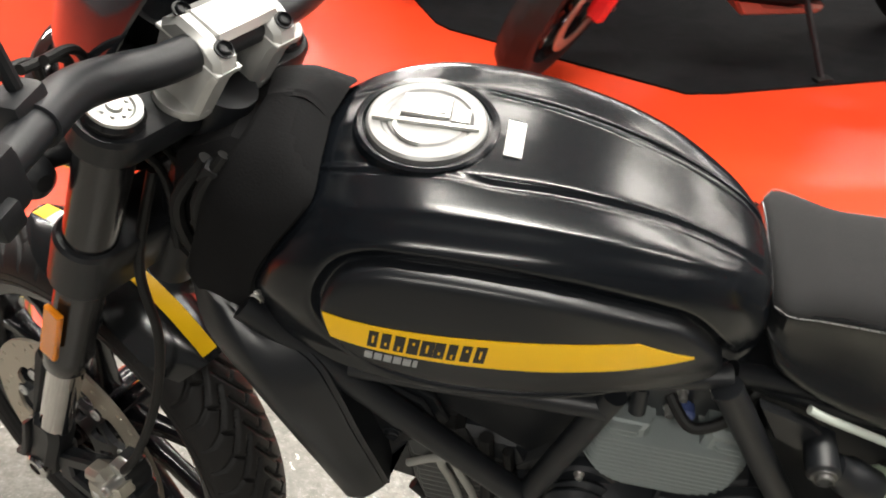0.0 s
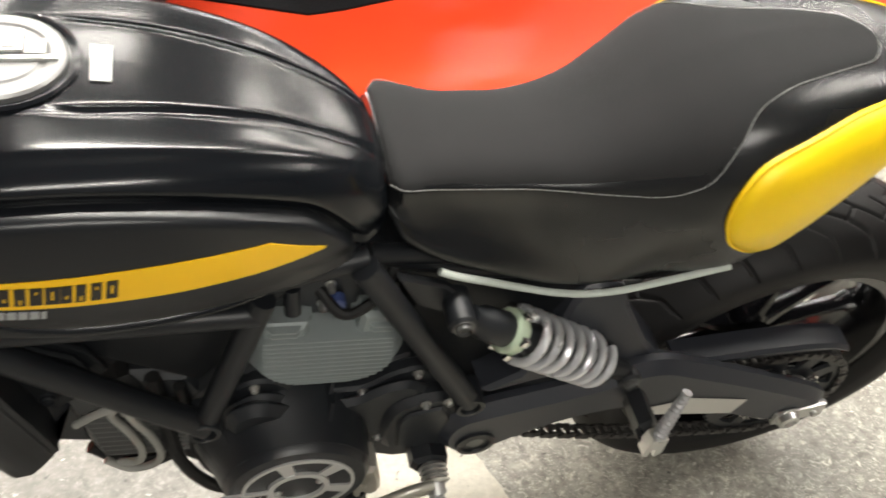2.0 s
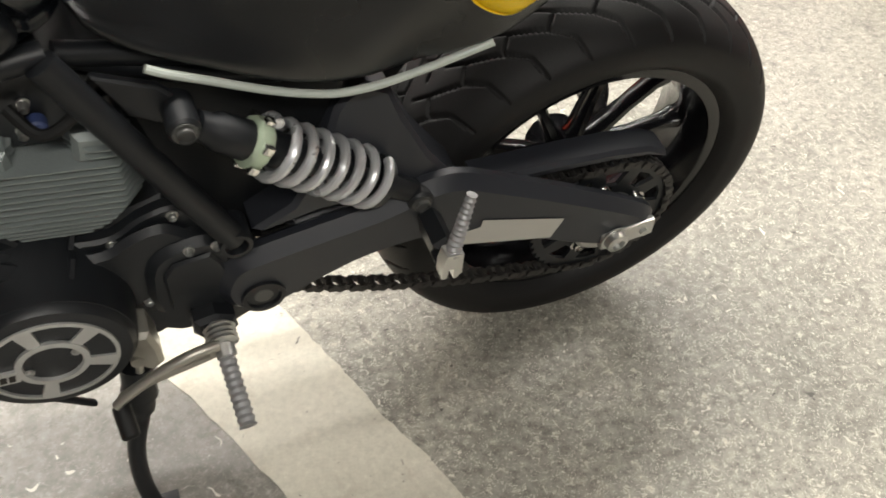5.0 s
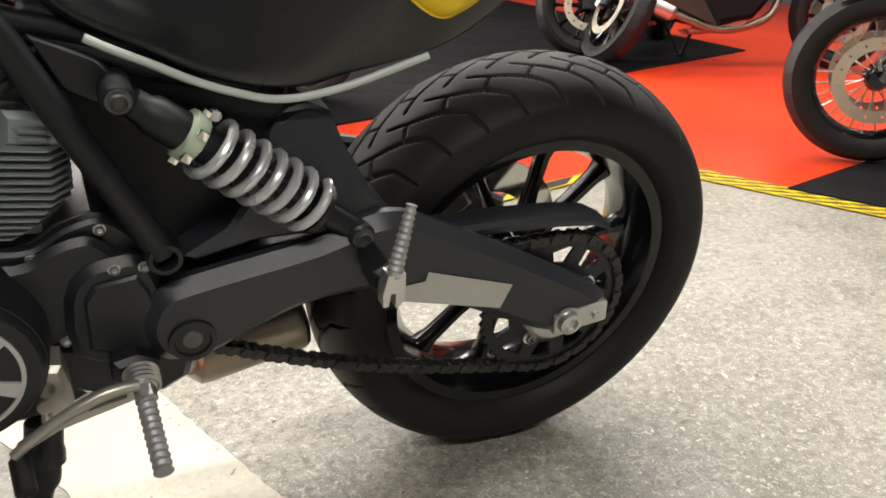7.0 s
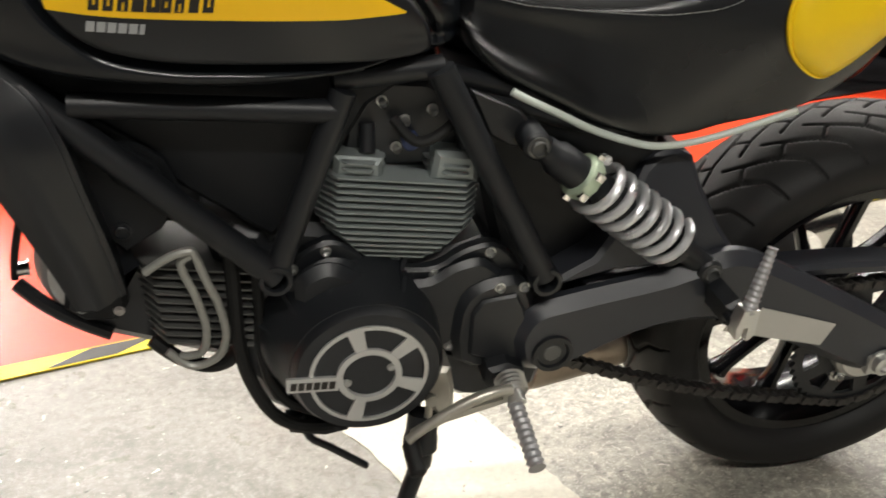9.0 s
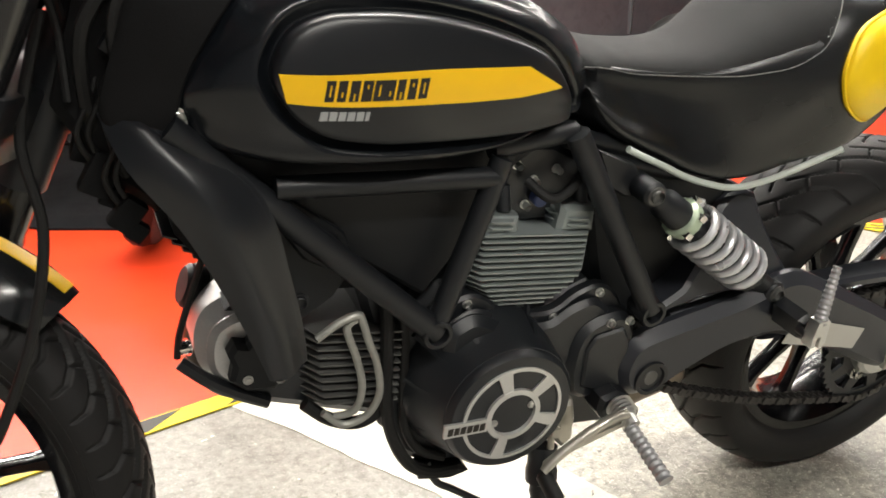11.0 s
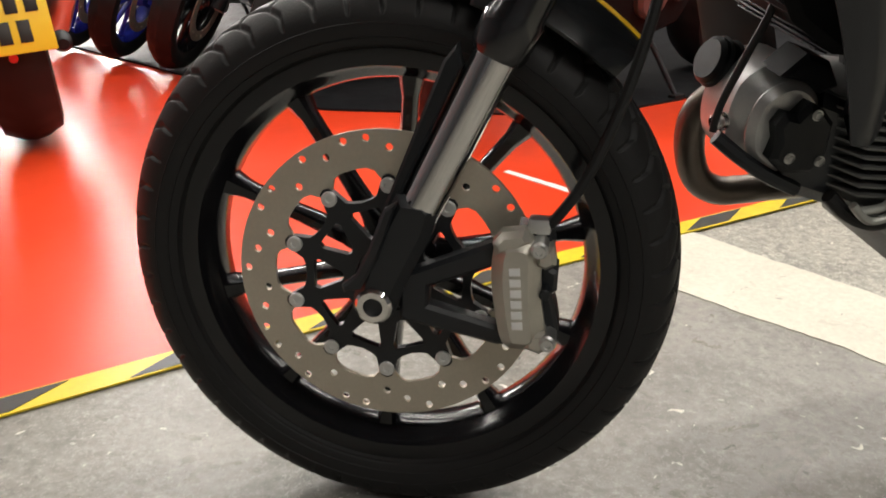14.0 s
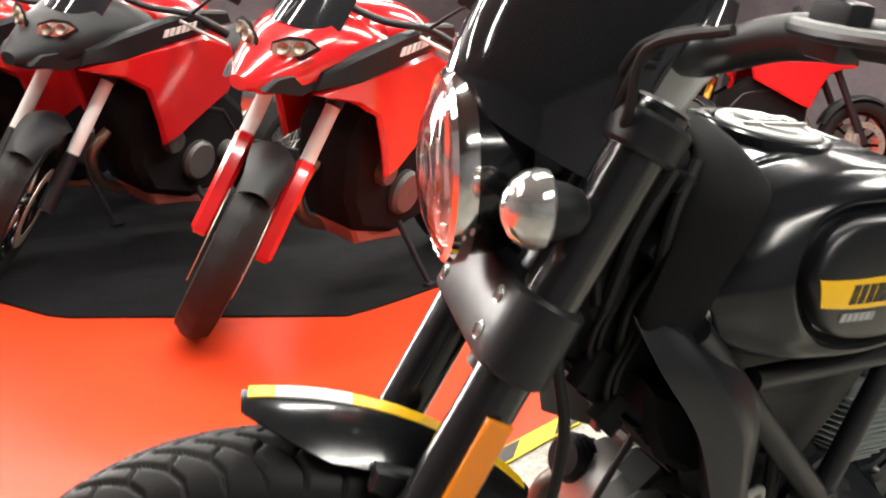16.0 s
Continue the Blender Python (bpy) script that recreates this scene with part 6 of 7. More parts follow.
lathe(bm, SPR + V(0, -0.02, 0), (0, -1, 0), [(0.052, -0.03), (0.050, 0.0), (0.044, 0.006), (0.022, 0.008), (0.0, 0.008)], 36)
part("sprocket_hub", bm, ALLOY, rear)
for k in range(5):
    a = k * math.tau / 5 + 0.5
    bm = B()
    hexbolt(bm, SPR + V(0.058 * math.cos(a), -0.006, 0.058 * math.sin(a)), (0, -1, 0), 0.009, 0.010)
    part("sprocket_nut", bm, CHROME, rear)


def chain_path():
    f = V(0.175, -0.088, 0.405)
    rf, rr = 0.033, 0.108
    d = (SPR - f)
    base = math.atan2(d.z, d.x)
    off = math.asin((rr - rf) / V(d.x, 0, d.z).length)
    pts = []
    top0, top1 = base + math.pi / 2 + off, base + math.pi / 2 + off
    bot = base - math.pi / 2 - off
    for t in np.linspace(0, 1, 40):
        pts.append(V(f.x + rf * math.cos(top0), -0.088, f.z + rf * math.sin(top0)).lerp(V(SPR.x + rr * math.cos(top0), -0.088, SPR.z + rr * math.sin(top0)), t) - V(0, 0, 0.012 * math.sin(math.pi * t)))
    for t in np.linspace(0, 1, 28)[1:]:
        a = top0 + (bot - top0) * t
        pts.append(V(SPR.x + rr * math.cos(a), -0.088, SPR.z + rr * math.sin(a)))
    for t in np.linspace(0, 1, 40)[1:]:
        pts.append(V(SPR.x + rr * math.cos(bot), -0.088, SPR.z + rr * math.sin(bot)).lerp(V(f.x + rf * math.cos(bot), -0.088, f.z + rf * math.sin(bot)), t) - V(0, 0, 0.022 * math.sin(math.pi * t)))
    for t in np.linspace(0, 1, 10)[1:]:
        a = bot + (top0 - math.tau - bot) * t
        pts.append(V(f.x + rf * math.cos(a), -0.088, f.z + rf * math.sin(a)))
    return pts


path = chain_path()
lengths = [0.0]
for a, b in zip(path, path[1:]):
    lengths.append(lengths[-1] + (b - a).length)
links = int(lengths[-1] / 0.0159)
bm = B()


def on_chain(s):
    i = max(0, min(len(path) - 2, int(np.searchsorted(lengths, s)) - 1))
    t = (s - lengths[i]) / max(lengths[i + 1] - lengths[i], 1e-6)
    return path[i].lerp(path[i + 1], t)


for k in range(links):
    a, b = on_chain(k * 0.0159), on_chain((k + 1) * 0.0159)
    d = (b - a).normalized()
    n = V(-d.z, 0, d.x)
    wide = 0.0085 if k % 2 else 0.006
    for y0 in (-wide, wide):
        loft(bm, [[a + d * (u * 0.0159) + n * w + V(0, y0 + h, 0) for u, w in ((-0.3, 0), (-0.15, 0.0065), (0.25, 0.0065), (0.5, 0.0048), (0.75, 0.0065), (1.15, 0.0065), (1.3, 0), (1.15, -0.0065), (0.75, -0.0065), (0.5, -0.0048), (0.25, -0.0065), (-0.15, -0.0065))] for h in (-0.001, 0.001)])
    tube(bm, [a + V(0, -0.0105, 0), a + V(0, 0.0105, 0)], 0.0045, 8)
part("drive_chain", bm, CHAIN_STEEL, bike, "dark oiled drive chain")
bm = B()
rows = []
for x, z, h in ((0.500, 0.462, 0.008), (0.54, 0.462, 0.014), (0.62, 0.464, 0.016), (0.70, 0.462, 0.016), (0.755, 0.455, 0.013), (0.785, 0.440, 0.008)):
    rows.append([V(x, -0.100, z - h), V(x, -0.102, z - 0.006), V(x, -0.097, z), V(x, -0.064, z + 0.002), V(x, -0.062, z - 0.004), V(x, -0.093, z - 0.006), V(x, -0.097, z - h)])
loft(bm, rows)
part("chain_guard", bm, ARM_GREY, swing, "dark grey chain guard")
bm = B()
lathe(bm, AXLE_R + V(0, 0.115, 0), (0, 1, 0), [(0.070, 0.0), (0.122, 0.0), (0.122, 0.005), (0.070, 0.005)], 60, closed=True)
part("rear_brake_disc", bm, CHROME, rear, "polished rear brake disc on the far side")
bm = B()
slab(bm, [(0.60, 0.36), (0.67, 0.40), (0.69, 0.37), (0.63, 0.32)], 0.11, 0.15, 0.006)
part("rear_caliper", bm, ALLOY, bike)

# shock
S0, S1 = V(0.164, -0.116, 0.661), V(0.414, -0.114, 0.484)
sd = (S1 - S0).normalized()
bm = B()
sn = sd.cross(V(0, 1, 0)).normalized()
pts = []
a0, a1, coils = 0.090, 0.236, 7.0
for k in range(int(coils * 20) + 1):
    t = k / (coils * 20)
    ang = coils * math.tau * t
    pts.append(S0 + sd * (a0 + (a1 - a0) * t) + 0.0305 * (math.cos(ang) * sn + math.sin(ang) * V(0, 1, 0)))
tube(bm, pts, 0.0058, 10)
shock = part("shock_spring", bm, SILVER, bike, "silver coil spring of the rear shock")
bm = B()
lathe(bm, S0, sd, [(0.0, 0.015), (0.015, 0.015), (0.016, 0.03), (0.020, 0.036), (0.021, 0.08), (0.019, 0.09), (0.019, 0.15), (0.010, 0.155), (0.010, 0.238), (0.030, 0.240), (0.031, 0.246), (0.022, 0.252), (0.015, 0.258), (0.014, 0.30)], 28)
part("shock_body", bm, BLACK_METAL, shock, "black shock absorber body")
bm = B()
lathe(bm, S0, sd, [(0.0, 0.070), (0.022, 0.070), (0.027, 0.073), (0.028, 0.082), (0.026, 0.088), (0.0, 0.088)], 12)
collar = part("preload_collar", bm, GREEN_MARK, shock, "pale green preload collar")
for k in range(6):
    bm = B()
    q = Matrix.Rotation(k * math.tau / 6, 3, sd) @ sn
    block(bm, S0 + sd * 0.080 + q * 0.028, (0.009, 0.009, 0.010), sd.to_track_quat("Z", "Y").to_matrix(), 0.001)
    part("collar_notch", bm, CHROME, collar)
for p in (S0, S1):
    bm = B()
    rod(bm, p + V(0, -0.018, 0), p + V(0, 0.03, 0), 0.016, n=24, bevel=0.003)
    eye = part("shock_eye", bm, BLACK_METAL, shock)
    bm = B()
    hexbolt(bm, p + V(0, -0.018, 0), (0, -1, 0), 0.009, 0.007)
    part("shock_bolt", bm, FIN_DARK, shock)
# -- seat, tail and rear fittings; rows of x, top z, edge y and z, foot y and z
SEAT = [
    (0.088, 0.803, 0.068, 0.794, 0.085, 0.765), (0.100, 0.809, 0.083, 0.797, 0.098, 0.745), (0.130, 0.810, 0.079, 0.791, 0.103, 0.720), (0.160, 0.805, 0.075, 0.784, 0.106, 0.705), (0.200, 0.802, 0.076, 0.780, 0.107, 0.687),
    (0.240, 0.802, 0.078, 0.777, 0.106, 0.667), (0.280, 0.806, 0.086, 0.779, 0.108, 0.654), (0.320, 0.822, 0.098, 0.783, 0.108, 0.647), (0.360, 0.850, 0.116, 0.793, 0.111, 0.650), (0.400, 0.880, 0.136, 0.800, 0.115, 0.663),
    (0.440, 0.900, 0.148, 0.802, 0.128, 0.678), (0.480, 0.909, 0.146, 0.812, 0.134, 0.692), (0.520, 0.913, 0.135, 0.826, 0.126, 0.706), (0.560, 0.914, 0.121, 0.840, 0.114, 0.726), (0.600, 0.913, 0.107, 0.854, 0.100, 0.755),
    (0.640, 0.910, 0.092, 0.864, 0.085, 0.790), (0.680, 0.904, 0.076, 0.870, 0.066, 0.824), (0.710, 0.896, 0.058, 0.872, 0.047, 0.846), (0.735, 0.884, 0.038, 0.868, 0.030, 0.856), (0.750, 0.872, 0.016, 0.866, 0.012, 0.862),
]
SEAT_X0, SEAT_X1, SEAT_MID = 0.088, 0.750, 0.022


def off_middle(bm):
    """The subframe sits a little to the right of the tank's middle."""
    for v in bm.verts:
        v.co.y += SEAT_MID
    return bm


def seat_half(x):
    zt, wy, zs, yb, zb = interp(SEAT, x)
    d = zt - zs
    return [(0, zt), (wy * 0.45, zt - d * 0.06), (wy * 0.75, zt - d * 0.25), (wy * 0.93, zt - d * 0.62), (wy, zs), (wy + 0.003, zs - (zs - zb) * 0.25), (wy * 0.55 + yb * 0.45 + 0.003, zs - (zs - zb) * 0.6), (yb + 0.003, zb + 0.012), (yb - 0.004, zb), (yb - 0.03, zb - 0.004), (0, zb - 0.004)]


@functools.lru_cache(maxsize=4000)
def seat_curve(x):
    return [(p.x, p.y) for p in spline([(y, z, 0) for y, z in seat_half(x)], 4)][:37]


def seat_z(x, y):
    """Height of the seat's upper face."""
    pts = seat_curve(round(x, 5))[:22]
    for p, q in zip(pts, pts[1:]):
        if p[0] <= abs(y) <= q[0]:
            return p[1] + (q[1] - p[1]) * (abs(y) - p[0]) / max(q[0] - p[0], 1e-6)
    return pts[16][1]


def seat_y(x, z):
    """Half width of the seat's flank."""
    pts = seat_curve(round(x, 5))
    for (y0, z0), (y1, z1) in zip(pts, pts[1:]):
        if z0 >= z >= z1:
            return y0 + (y1 - y0) * (z0 - z) / max(z0 - z1, 1e-6)
    return pts[0][0] if z > pts[0][1] else pts[-4][0]


bm = B()
rings = []
for k in range(57):
    x = SEAT_X0 + (SEAT_X1 - SEAT_X0) * k / 56
    half = [(p.x, p.y) for p in spline([(y, z, 0) for y, z in seat_half(x)], 4)]
    rings.append([V(x, -y, z) for y, z in half] + [V(x, y, z) for y, z in reversed(half[1:-1])])
loft(bm, rings)
seat = part("seat", off_middle(bm), SEAT_TAIL, bike, "black dual seat with a suede top, grey stitching and yellow tail panels", 50)

# the suede top runs into a tongue on the tail
TONGUE = [(0.089, 0.985), (0.15, 0.99), (0.23, 0.986), (0.30, 0.995), (0.354, 0.995), (0.385, 0.972), (0.404, 0.91), (0.422, 0.76), (0.446, 0.53), (0.481, 0.42), (0.523, 0.385), (0.565, 0.35), (0.590, 0.31), (0.602, 0.21), (0.608, 0.11), (0.610, 0.02)]
def drawn(x):
    t = max(0.0, min(1.0, (x - 0.38) / 0.09))
    return -0.016 * t * t * (3 - 2 * t)


bm = B()
rows = []
for k in range(160):
    x = 0.0895 + 0.5203 * (1 - (1 - k / 159) ** 1.35)
    share = min(0.995, max(0.01, interp(TONGUE, x)[0]))
    w = interp(SEAT, x)[1] * share
    row = [V(x, w * t + drawn(x), seat_z(x, w * t + drawn(x)) + 0.0016 * (1 - abs(t) ** 8) + 0.0004) for t in np.linspace(-1, 1, 25)]
    row += [V(p.x, p.y, p.z - 0.003) for p in reversed(row)]
    rows.append(row)
loft(bm, rows)
part("suede_top", off_middle(bm), SEAT_TOP, seat, "matt black suede seat top", 60)
for s_ in (-1, 1):
    bm = B()
    line = []
    for k in range(70):
        x = 0.0900 + 0.519 * (1 - (1 - k / 69) ** 1.3)
        w = interp(SEAT, x)[1] * min(0.995, max(0.01, interp(TONGUE, x)[0]))
        line.append(V(x, s_ * (w + 0.001) + drawn(x), seat_z(x, s_ * w + drawn(x)) + 0.0012))
    for p, q in zip(line, line[1:]):
        n = max(1, int((q - p).length / 0.005))
        for i in range(n):
            a, b = p.lerp(q, i / n), p.lerp(q, (i + 0.86) / n)
            tube(bm, [a, b], 0.00060, 5)
    tagged(part("seam_stitching", off_middle(bm), THREAD, seat, "dotted grey seam stitching"), kind="stuff")
    PADS = [(0.424, 0.800), (0.430, 0.772), (0.446, 0.752), (0.478, 0.734), (0.505, 0.738), (0.548, 0.760), (0.61, 0.800), (0.67, 0.842), (0.706, 0.864), (0.714, 0.876), (0.702, 0.886), (0.653, 0.893), (0.571, 0.889), (0.515, 0.878), (0.458, 0.859), (0.434, 0.835)]
    loop = [(p.x, p.y) for p in spline([(x, z, 0) for x, z in PADS], 4, True)]
    cxp, czp = 0.565, 0.822
    bm = B()
    rings = []
    for sc, lift in ((1.0, -0.003), (1.0, 0.004), (0.97, 0.009), (0.88, 0.013), (0.65, 0.016), (0.35, 0.017), (0.03, 0.0175)):
        rings.append([V(cxp + (x - cxp) * sc, s_ * (seat_y(cxp + (x - cxp) * sc, czp + (z - czp) * sc) + lift), czp + (z - czp) * sc) for x, z in loop])
    vs = loft(bm, rings, True, False)
    bm.faces.new(vs[-1])
    pad = part("tail_panel", off_middle(bm), YELLOW, seat, "yellow padded tail panel with piped edge", 60)
    bm = B()
    tube(bm, [V(x, s_ * (seat_y(x, z) + 0.0055), z) for x, z in loop] + [V(loop[0][0], s_ * (seat_y(*loop[0]) + 0.0055), loop[0][1])], 0.0017, 6)
    part("piping", off_middle(bm), YELLOW, seat)
    bm = B()
    tube(bm, spline([(0.142, s_ * 0.114, 0.7070), (0.16, s_ * 0.115, 0.6980), (0.20, s_ * 0.114, 0.6800), (0.24, s_ * 0.112, 0.6610), (0.28, s_ * 0.114, 0.6480), (0.32, s_ * 0.115, 0.6395), (0.36, s_ * 0.119, 0.6440), (0.40, s_ * 0.122, 0.6550), (0.44, s_ * 0.127, 0.6710), (0.48, s_ * 0.132, 0.6880)], 5), 0.0044, 10)
    part("seat_trim", off_middle(bm), CREAM_TRIM, seat, "pale trim strip along the seat's lower edge")

bm = B()
slab(bm, [(0.12, 0.725), (0.20, 0.70), (0.30, 0.675), (0.38, 0.682), (0.48, 0.72), (0.60, 0.79), (0.69, 0.835), (0.66, 0.80), (0.50, 0.69), (0.36, 0.640), (0.24, 0.655), (0.14, 0.70)], -0.085, 0.085, 0.006)
part("under_seat_tray", off_middle(bm), PLASTIC, bike, "black plastic tray under the seat")
bm = B()
slab(bm, [(0.09, 0.71), (0.16, 0.69), (0.30, 0.648), (0.345, 0.640), (0.350, 0.60), (0.330, 0.55), (0.325, 0.48), (0.32, 0.40), (0.20, 0.40), (0.17, 0.45), (0.14, 0.54), (0.118, 0.62)], -0.062, 0.075, 0.01)
part("battery_box", bm, PLASTIC, bike, "black plastic battery box behind the shock absorber")
bm = B()
slab(bm, [(0.345, 0.645), (0.52, 0.715), (0.62, 0.775), (0.66, 0.80), (0.62, 0.79), (0.50, 0.735), (0.40, 0.69), (0.345, 0.67)], -0.07, 0.115, 0.004)
part("inner_mudguard", bm, PLASTIC, bike, "black plastic mudguard under the tail")
for s_ in (-1, 1):
    bm = B()
    tube(bm, spline([(0.07, s_ * 0.065, 0.715), (0.20, s_ * 0.060, 0.665), (0.34, s_ * 0.060, 0.650), (0.50, s_ * 0.07, 0.70)], 6), 0.011, 12)
    part("seat_rail", bm, BLACK_METAL, bike)
    bm = B()
    slab(bm, [(0.095, 0.712), (0.15, 0.690), (0.178, 0.660), (0.168, 0.644), (0.145, 0.646), (0.12, 0.66)], s_ * 0.088, s_ * 0.100, 0.003)
    part("shock_mount", bm, BLACK_METAL, bike)
# tail light, plate bracket and indicators
bm = B()
tube(bm, [(0.70, 0.02, 0.846), (0.740, 0.02, 0.846), (0.768, 0.02, 0.842), (0.778, 0.02, 0.840)], [0.03, 0.034, 0.033, 0.024], 24)
part("tail_light", bm, PLASTIC, bike, "small round black tail light")
bm = B()
loft(bm, [[V(x, y, z) for y in (-w, w)] + [V(x + 0.004, y, z + 0.004) for y in (w, -w)] for x, z, w in ((0.705, 0.866, 0.035), (0.742, 0.858, 0.050), (0.80, 0.815, 0.056), (0.914, 0.697, 0.060))])
plate_ob = part("plate_bracket", bm, PLASTIC, bike, "thin sloping number plate bracket behind the tail")
bm = B()
loft(bm, [[V(x, y, z) for y in (-w, w)] + [V(x + 0.0015, y, z + 0.0015) for y in (w, -w)] for x, z, w in ((0.716, 0.8665, 0.036), (0.744, 0.8615, 0.048), (0.775, 0.841, 0.050))])
part("pale_backing", bm, WHITE_DECAL, plate_ob, "pale upper part of the plate")
for s_ in (-1, 1):
    bm = B()
    tube(bm, spline([(0.650, s_ * 0.055, 0.826), (0.676, s_ * 0.092, 0.836), (0.690, s_ * 0.120, 0.832), (0.700, s_ * 0.144, 0.827)], 5), [0.022] * 6 + [0.014, 0.012, 0.014, 0.012, 0.014, 0.011, 0.013, 0.010, 0.012, 0.010], 14)
    stalk = part("rear_indicator", bm, PLASTIC, bike, "black stalked rear indicator")
    bm = B()
    c0, dd = V(0.698, s_ * 0.160, 0.826), V(0.80, s_ * 0.12, -0.55).normalized()
    tube(bm, [c0 + dd * t for t in (-0.016, -0.010, 0.0, 0.012, 0.026, 0.040, 0.048)], [0.007, 0.015, 0.0215, 0.0255, 0.0270, 0.0235, 0.016], 24)
    part("indicator_shell", bm, PLASTIC, stalk)
    bm = B()
    tube(bm, [c0 + dd * t for t in (0.044, 0.053, 0.057)], [0.022, 0.016, 0.005], 20)
    part("indicator_lens", bm, LENS, stalk)

# -- foot controls
bm = B()
slab(bm, [(0.140, 0.368), (0.165, 0.374), (0.188, 0.362), (0.190, 0.340), (0.176, 0.326), (0.150, 0.328), (0.138, 0.345)], -0.142, -0.10, 0.006)
hanger = part("peg_hanger", bm, BLACK_METAL, bike, "black footrest hanger")
bm = B()
rod(bm, (0.166, -0.140, 0.356), (0.166, -0.168, 0.352), 0.015, n=20, bevel=0.002)
rod(bm, (0.166, -0.165, 0.352), (0.167, -0.180, 0.346), 0.012, n=16)
for k in range(4):
    lathe(bm, V(0.166, -0.146 - 0.006 * k, 0.3555 - 0.0012 * k), (0, -1, -0.16), [(0.0165, -0.0022), (0.0195, 0.0), (0.0165, 0.0022)], 18)
part("peg_joint", bm, ALLOY, hanger)
bm = B()
pts, rs = [], []
for k in range(22):
    t = k / 21
    pts.append(V(0.166, -0.172, 0.344).lerp(V(0.170, -0.260, 0.319), t))
    rs.append(0.0090 + (0.0018 if k % 2 else 0))
tube(bm, pts, rs, 12)
peg = part("foot_peg", bm, PEG_GREY, bike, "grey knurled footrest peg")
bm = B()
tube(bm, spline([(0.160, -0.172, 0.362), (0.13, -0.176, 0.362), (0.09, -0.178, 0.345), (0.055, -0.180, 0.322), (0.036, -0.182, 0.306)], 5), [0.007] * 10 + [0.006] * 11, 12)
plate(bm, [(0.155, 0.364), (0.09, 0.349), (0.04, 0.314), (0.040, 0.302), (0.080, 0.326), (0.155, 0.349)], [[(0.148, 0.359), (0.110, 0.350), (0.110, 0.345), (0.148, 0.353)], [(0.100, 0.347), (0.075, 0.334), (0.078, 0.330), (0.100, 0.342)]], side(-0.172), -0.007)
lever = part("gear_lever", bm, CALIPER, bike, "silver pierced gear lever with a rubber toe peg")
bm = B()
rod(bm, (0.040, -0.176, 0.298), (0.044, -0.214, 0.280), 0.011, n=16, bevel=0.003)
part("toe_peg", bm, SOFT_RUBBER, lever)
bm = B()
slab(bm, [(0.066, 0.378), (0.076, 0.385), (0.090, 0.382), (0.097, 0.350), (0.099, 0.318), (0.085, 0.305), (0.070, 0.320)], -0.150, -0.105, 0.006)
rod(bm, (0.072, -0.142, 0.358), (0.072, -0.150, 0.358), 0.010, n=16)
rod(bm, (0.070, -0.142, 0.336), (0.070, -0.152, 0.336), 0.008, n=16)
rod(bm, (0.070, -0.140, 0.325), (0.068, -0.145, 0.29), 0.005, n=10)
part("stand_mount", bm, CALIPER, bike, "grey cast side stand mount")
bm = B()
tube(bm, spline([(0.066, -0.130, 0.300), (0.062, -0.142, 0.262), (0.060, -0.150, 0.235), (0.040, -0.165, 0.165), (0.036, -0.180, 0.10), (0.042, -0.193, 0.046)], 6), [0.020] * 5 + [0.022] * 4 + [0.016] * 4 + [0.0115] * 18, 14)
stand = part("side_stand", bm, BLACK_METAL, bike, "black tubular side stand, folded out to the floor")
bm = B()
m3 = Matrix.Rotation(radians(-LEAN), 3, "X")
block(bm, (0.044, -0.197, 0.0405), (0.062, 0.036, 0.010), m3, 0.003)
part("stand_foot", bm, BLACK_METAL, stand)
bm = B()
tube(bm, spline([(-0.082, -0.080, 0.268), (-0.070, -0.090, 0.240), (-0.045, -0.093, 0.222), (-0.002, -0.097, 0.190), (0.002, -0.097, 0.187)], 4), 0.0052, 10)
slab(bm, [(-0.10, 0.268), (-0.03, 0.258), (-0.02, 0.244), (-0.05, 0.238), (-0.095, 0.248)], -0.092, -0.060, 0.005)
part("stand_tang", bm, BLACK_METAL, bike, "thin black rod under the engine")
bm = B()
slab(bm, [(-0.06, 0.268), (0.05, 0.262), (0.05, 0.243), (0.02, 0.236), (-0.04, 0.240), (-0.06, 0.25)], -0.05, 0.05, 0.008)
part("oil_sump", bm, CASE_BLACK, bike)

for s_ in (-1, 1):
    bm = B()
    slab(bm, [(0.408, 0.472), (0.424, 0.482), (0.436, 0.468), (0.438, 0.445), (0.428, 0.438), (0.412, 0.445)], s_ * 0.13, s_ * 0.192, 0.008)
    rod(bm, (0.412, s_ * 0.185, 0.460), (0.412, s_ * 0.20, 0.460), 0.006, n=12)
    rh = part("passenger_peg_hanger", bm, BLACK_METAL, bike)
    bm = B()
    plate(bm, [(0.412, 0.486), (0.432, 0.486), (0.434, 0.452), (0.428, 0.444), (0.424, 0.444), (0.423, 0.462), (0.417, 0.462), (0.416, 0.446), (0.410, 0.446), (0.408, 0.462)], [], side(s_ * 0.198), s_ * 0.018)
    part("peg_clevis", bm, ALLOY, rh)
    bm = B()
    pts, rs = [], []
    for k in range(24):
        t = k / 23
        pts.append(V(0.421, s_ * 0.208, 0.478).lerp(V(0.441, s_ * 0.192, 0.556), t))
        rs.append(0.0084 - 0.0036 * t + (0.0018 if k % 2 else 0))
    tube(bm, pts, rs, 10)
    part("passenger_peg", bm, PEG_GREY, rh, "folded-up ribbed alloy passenger peg")
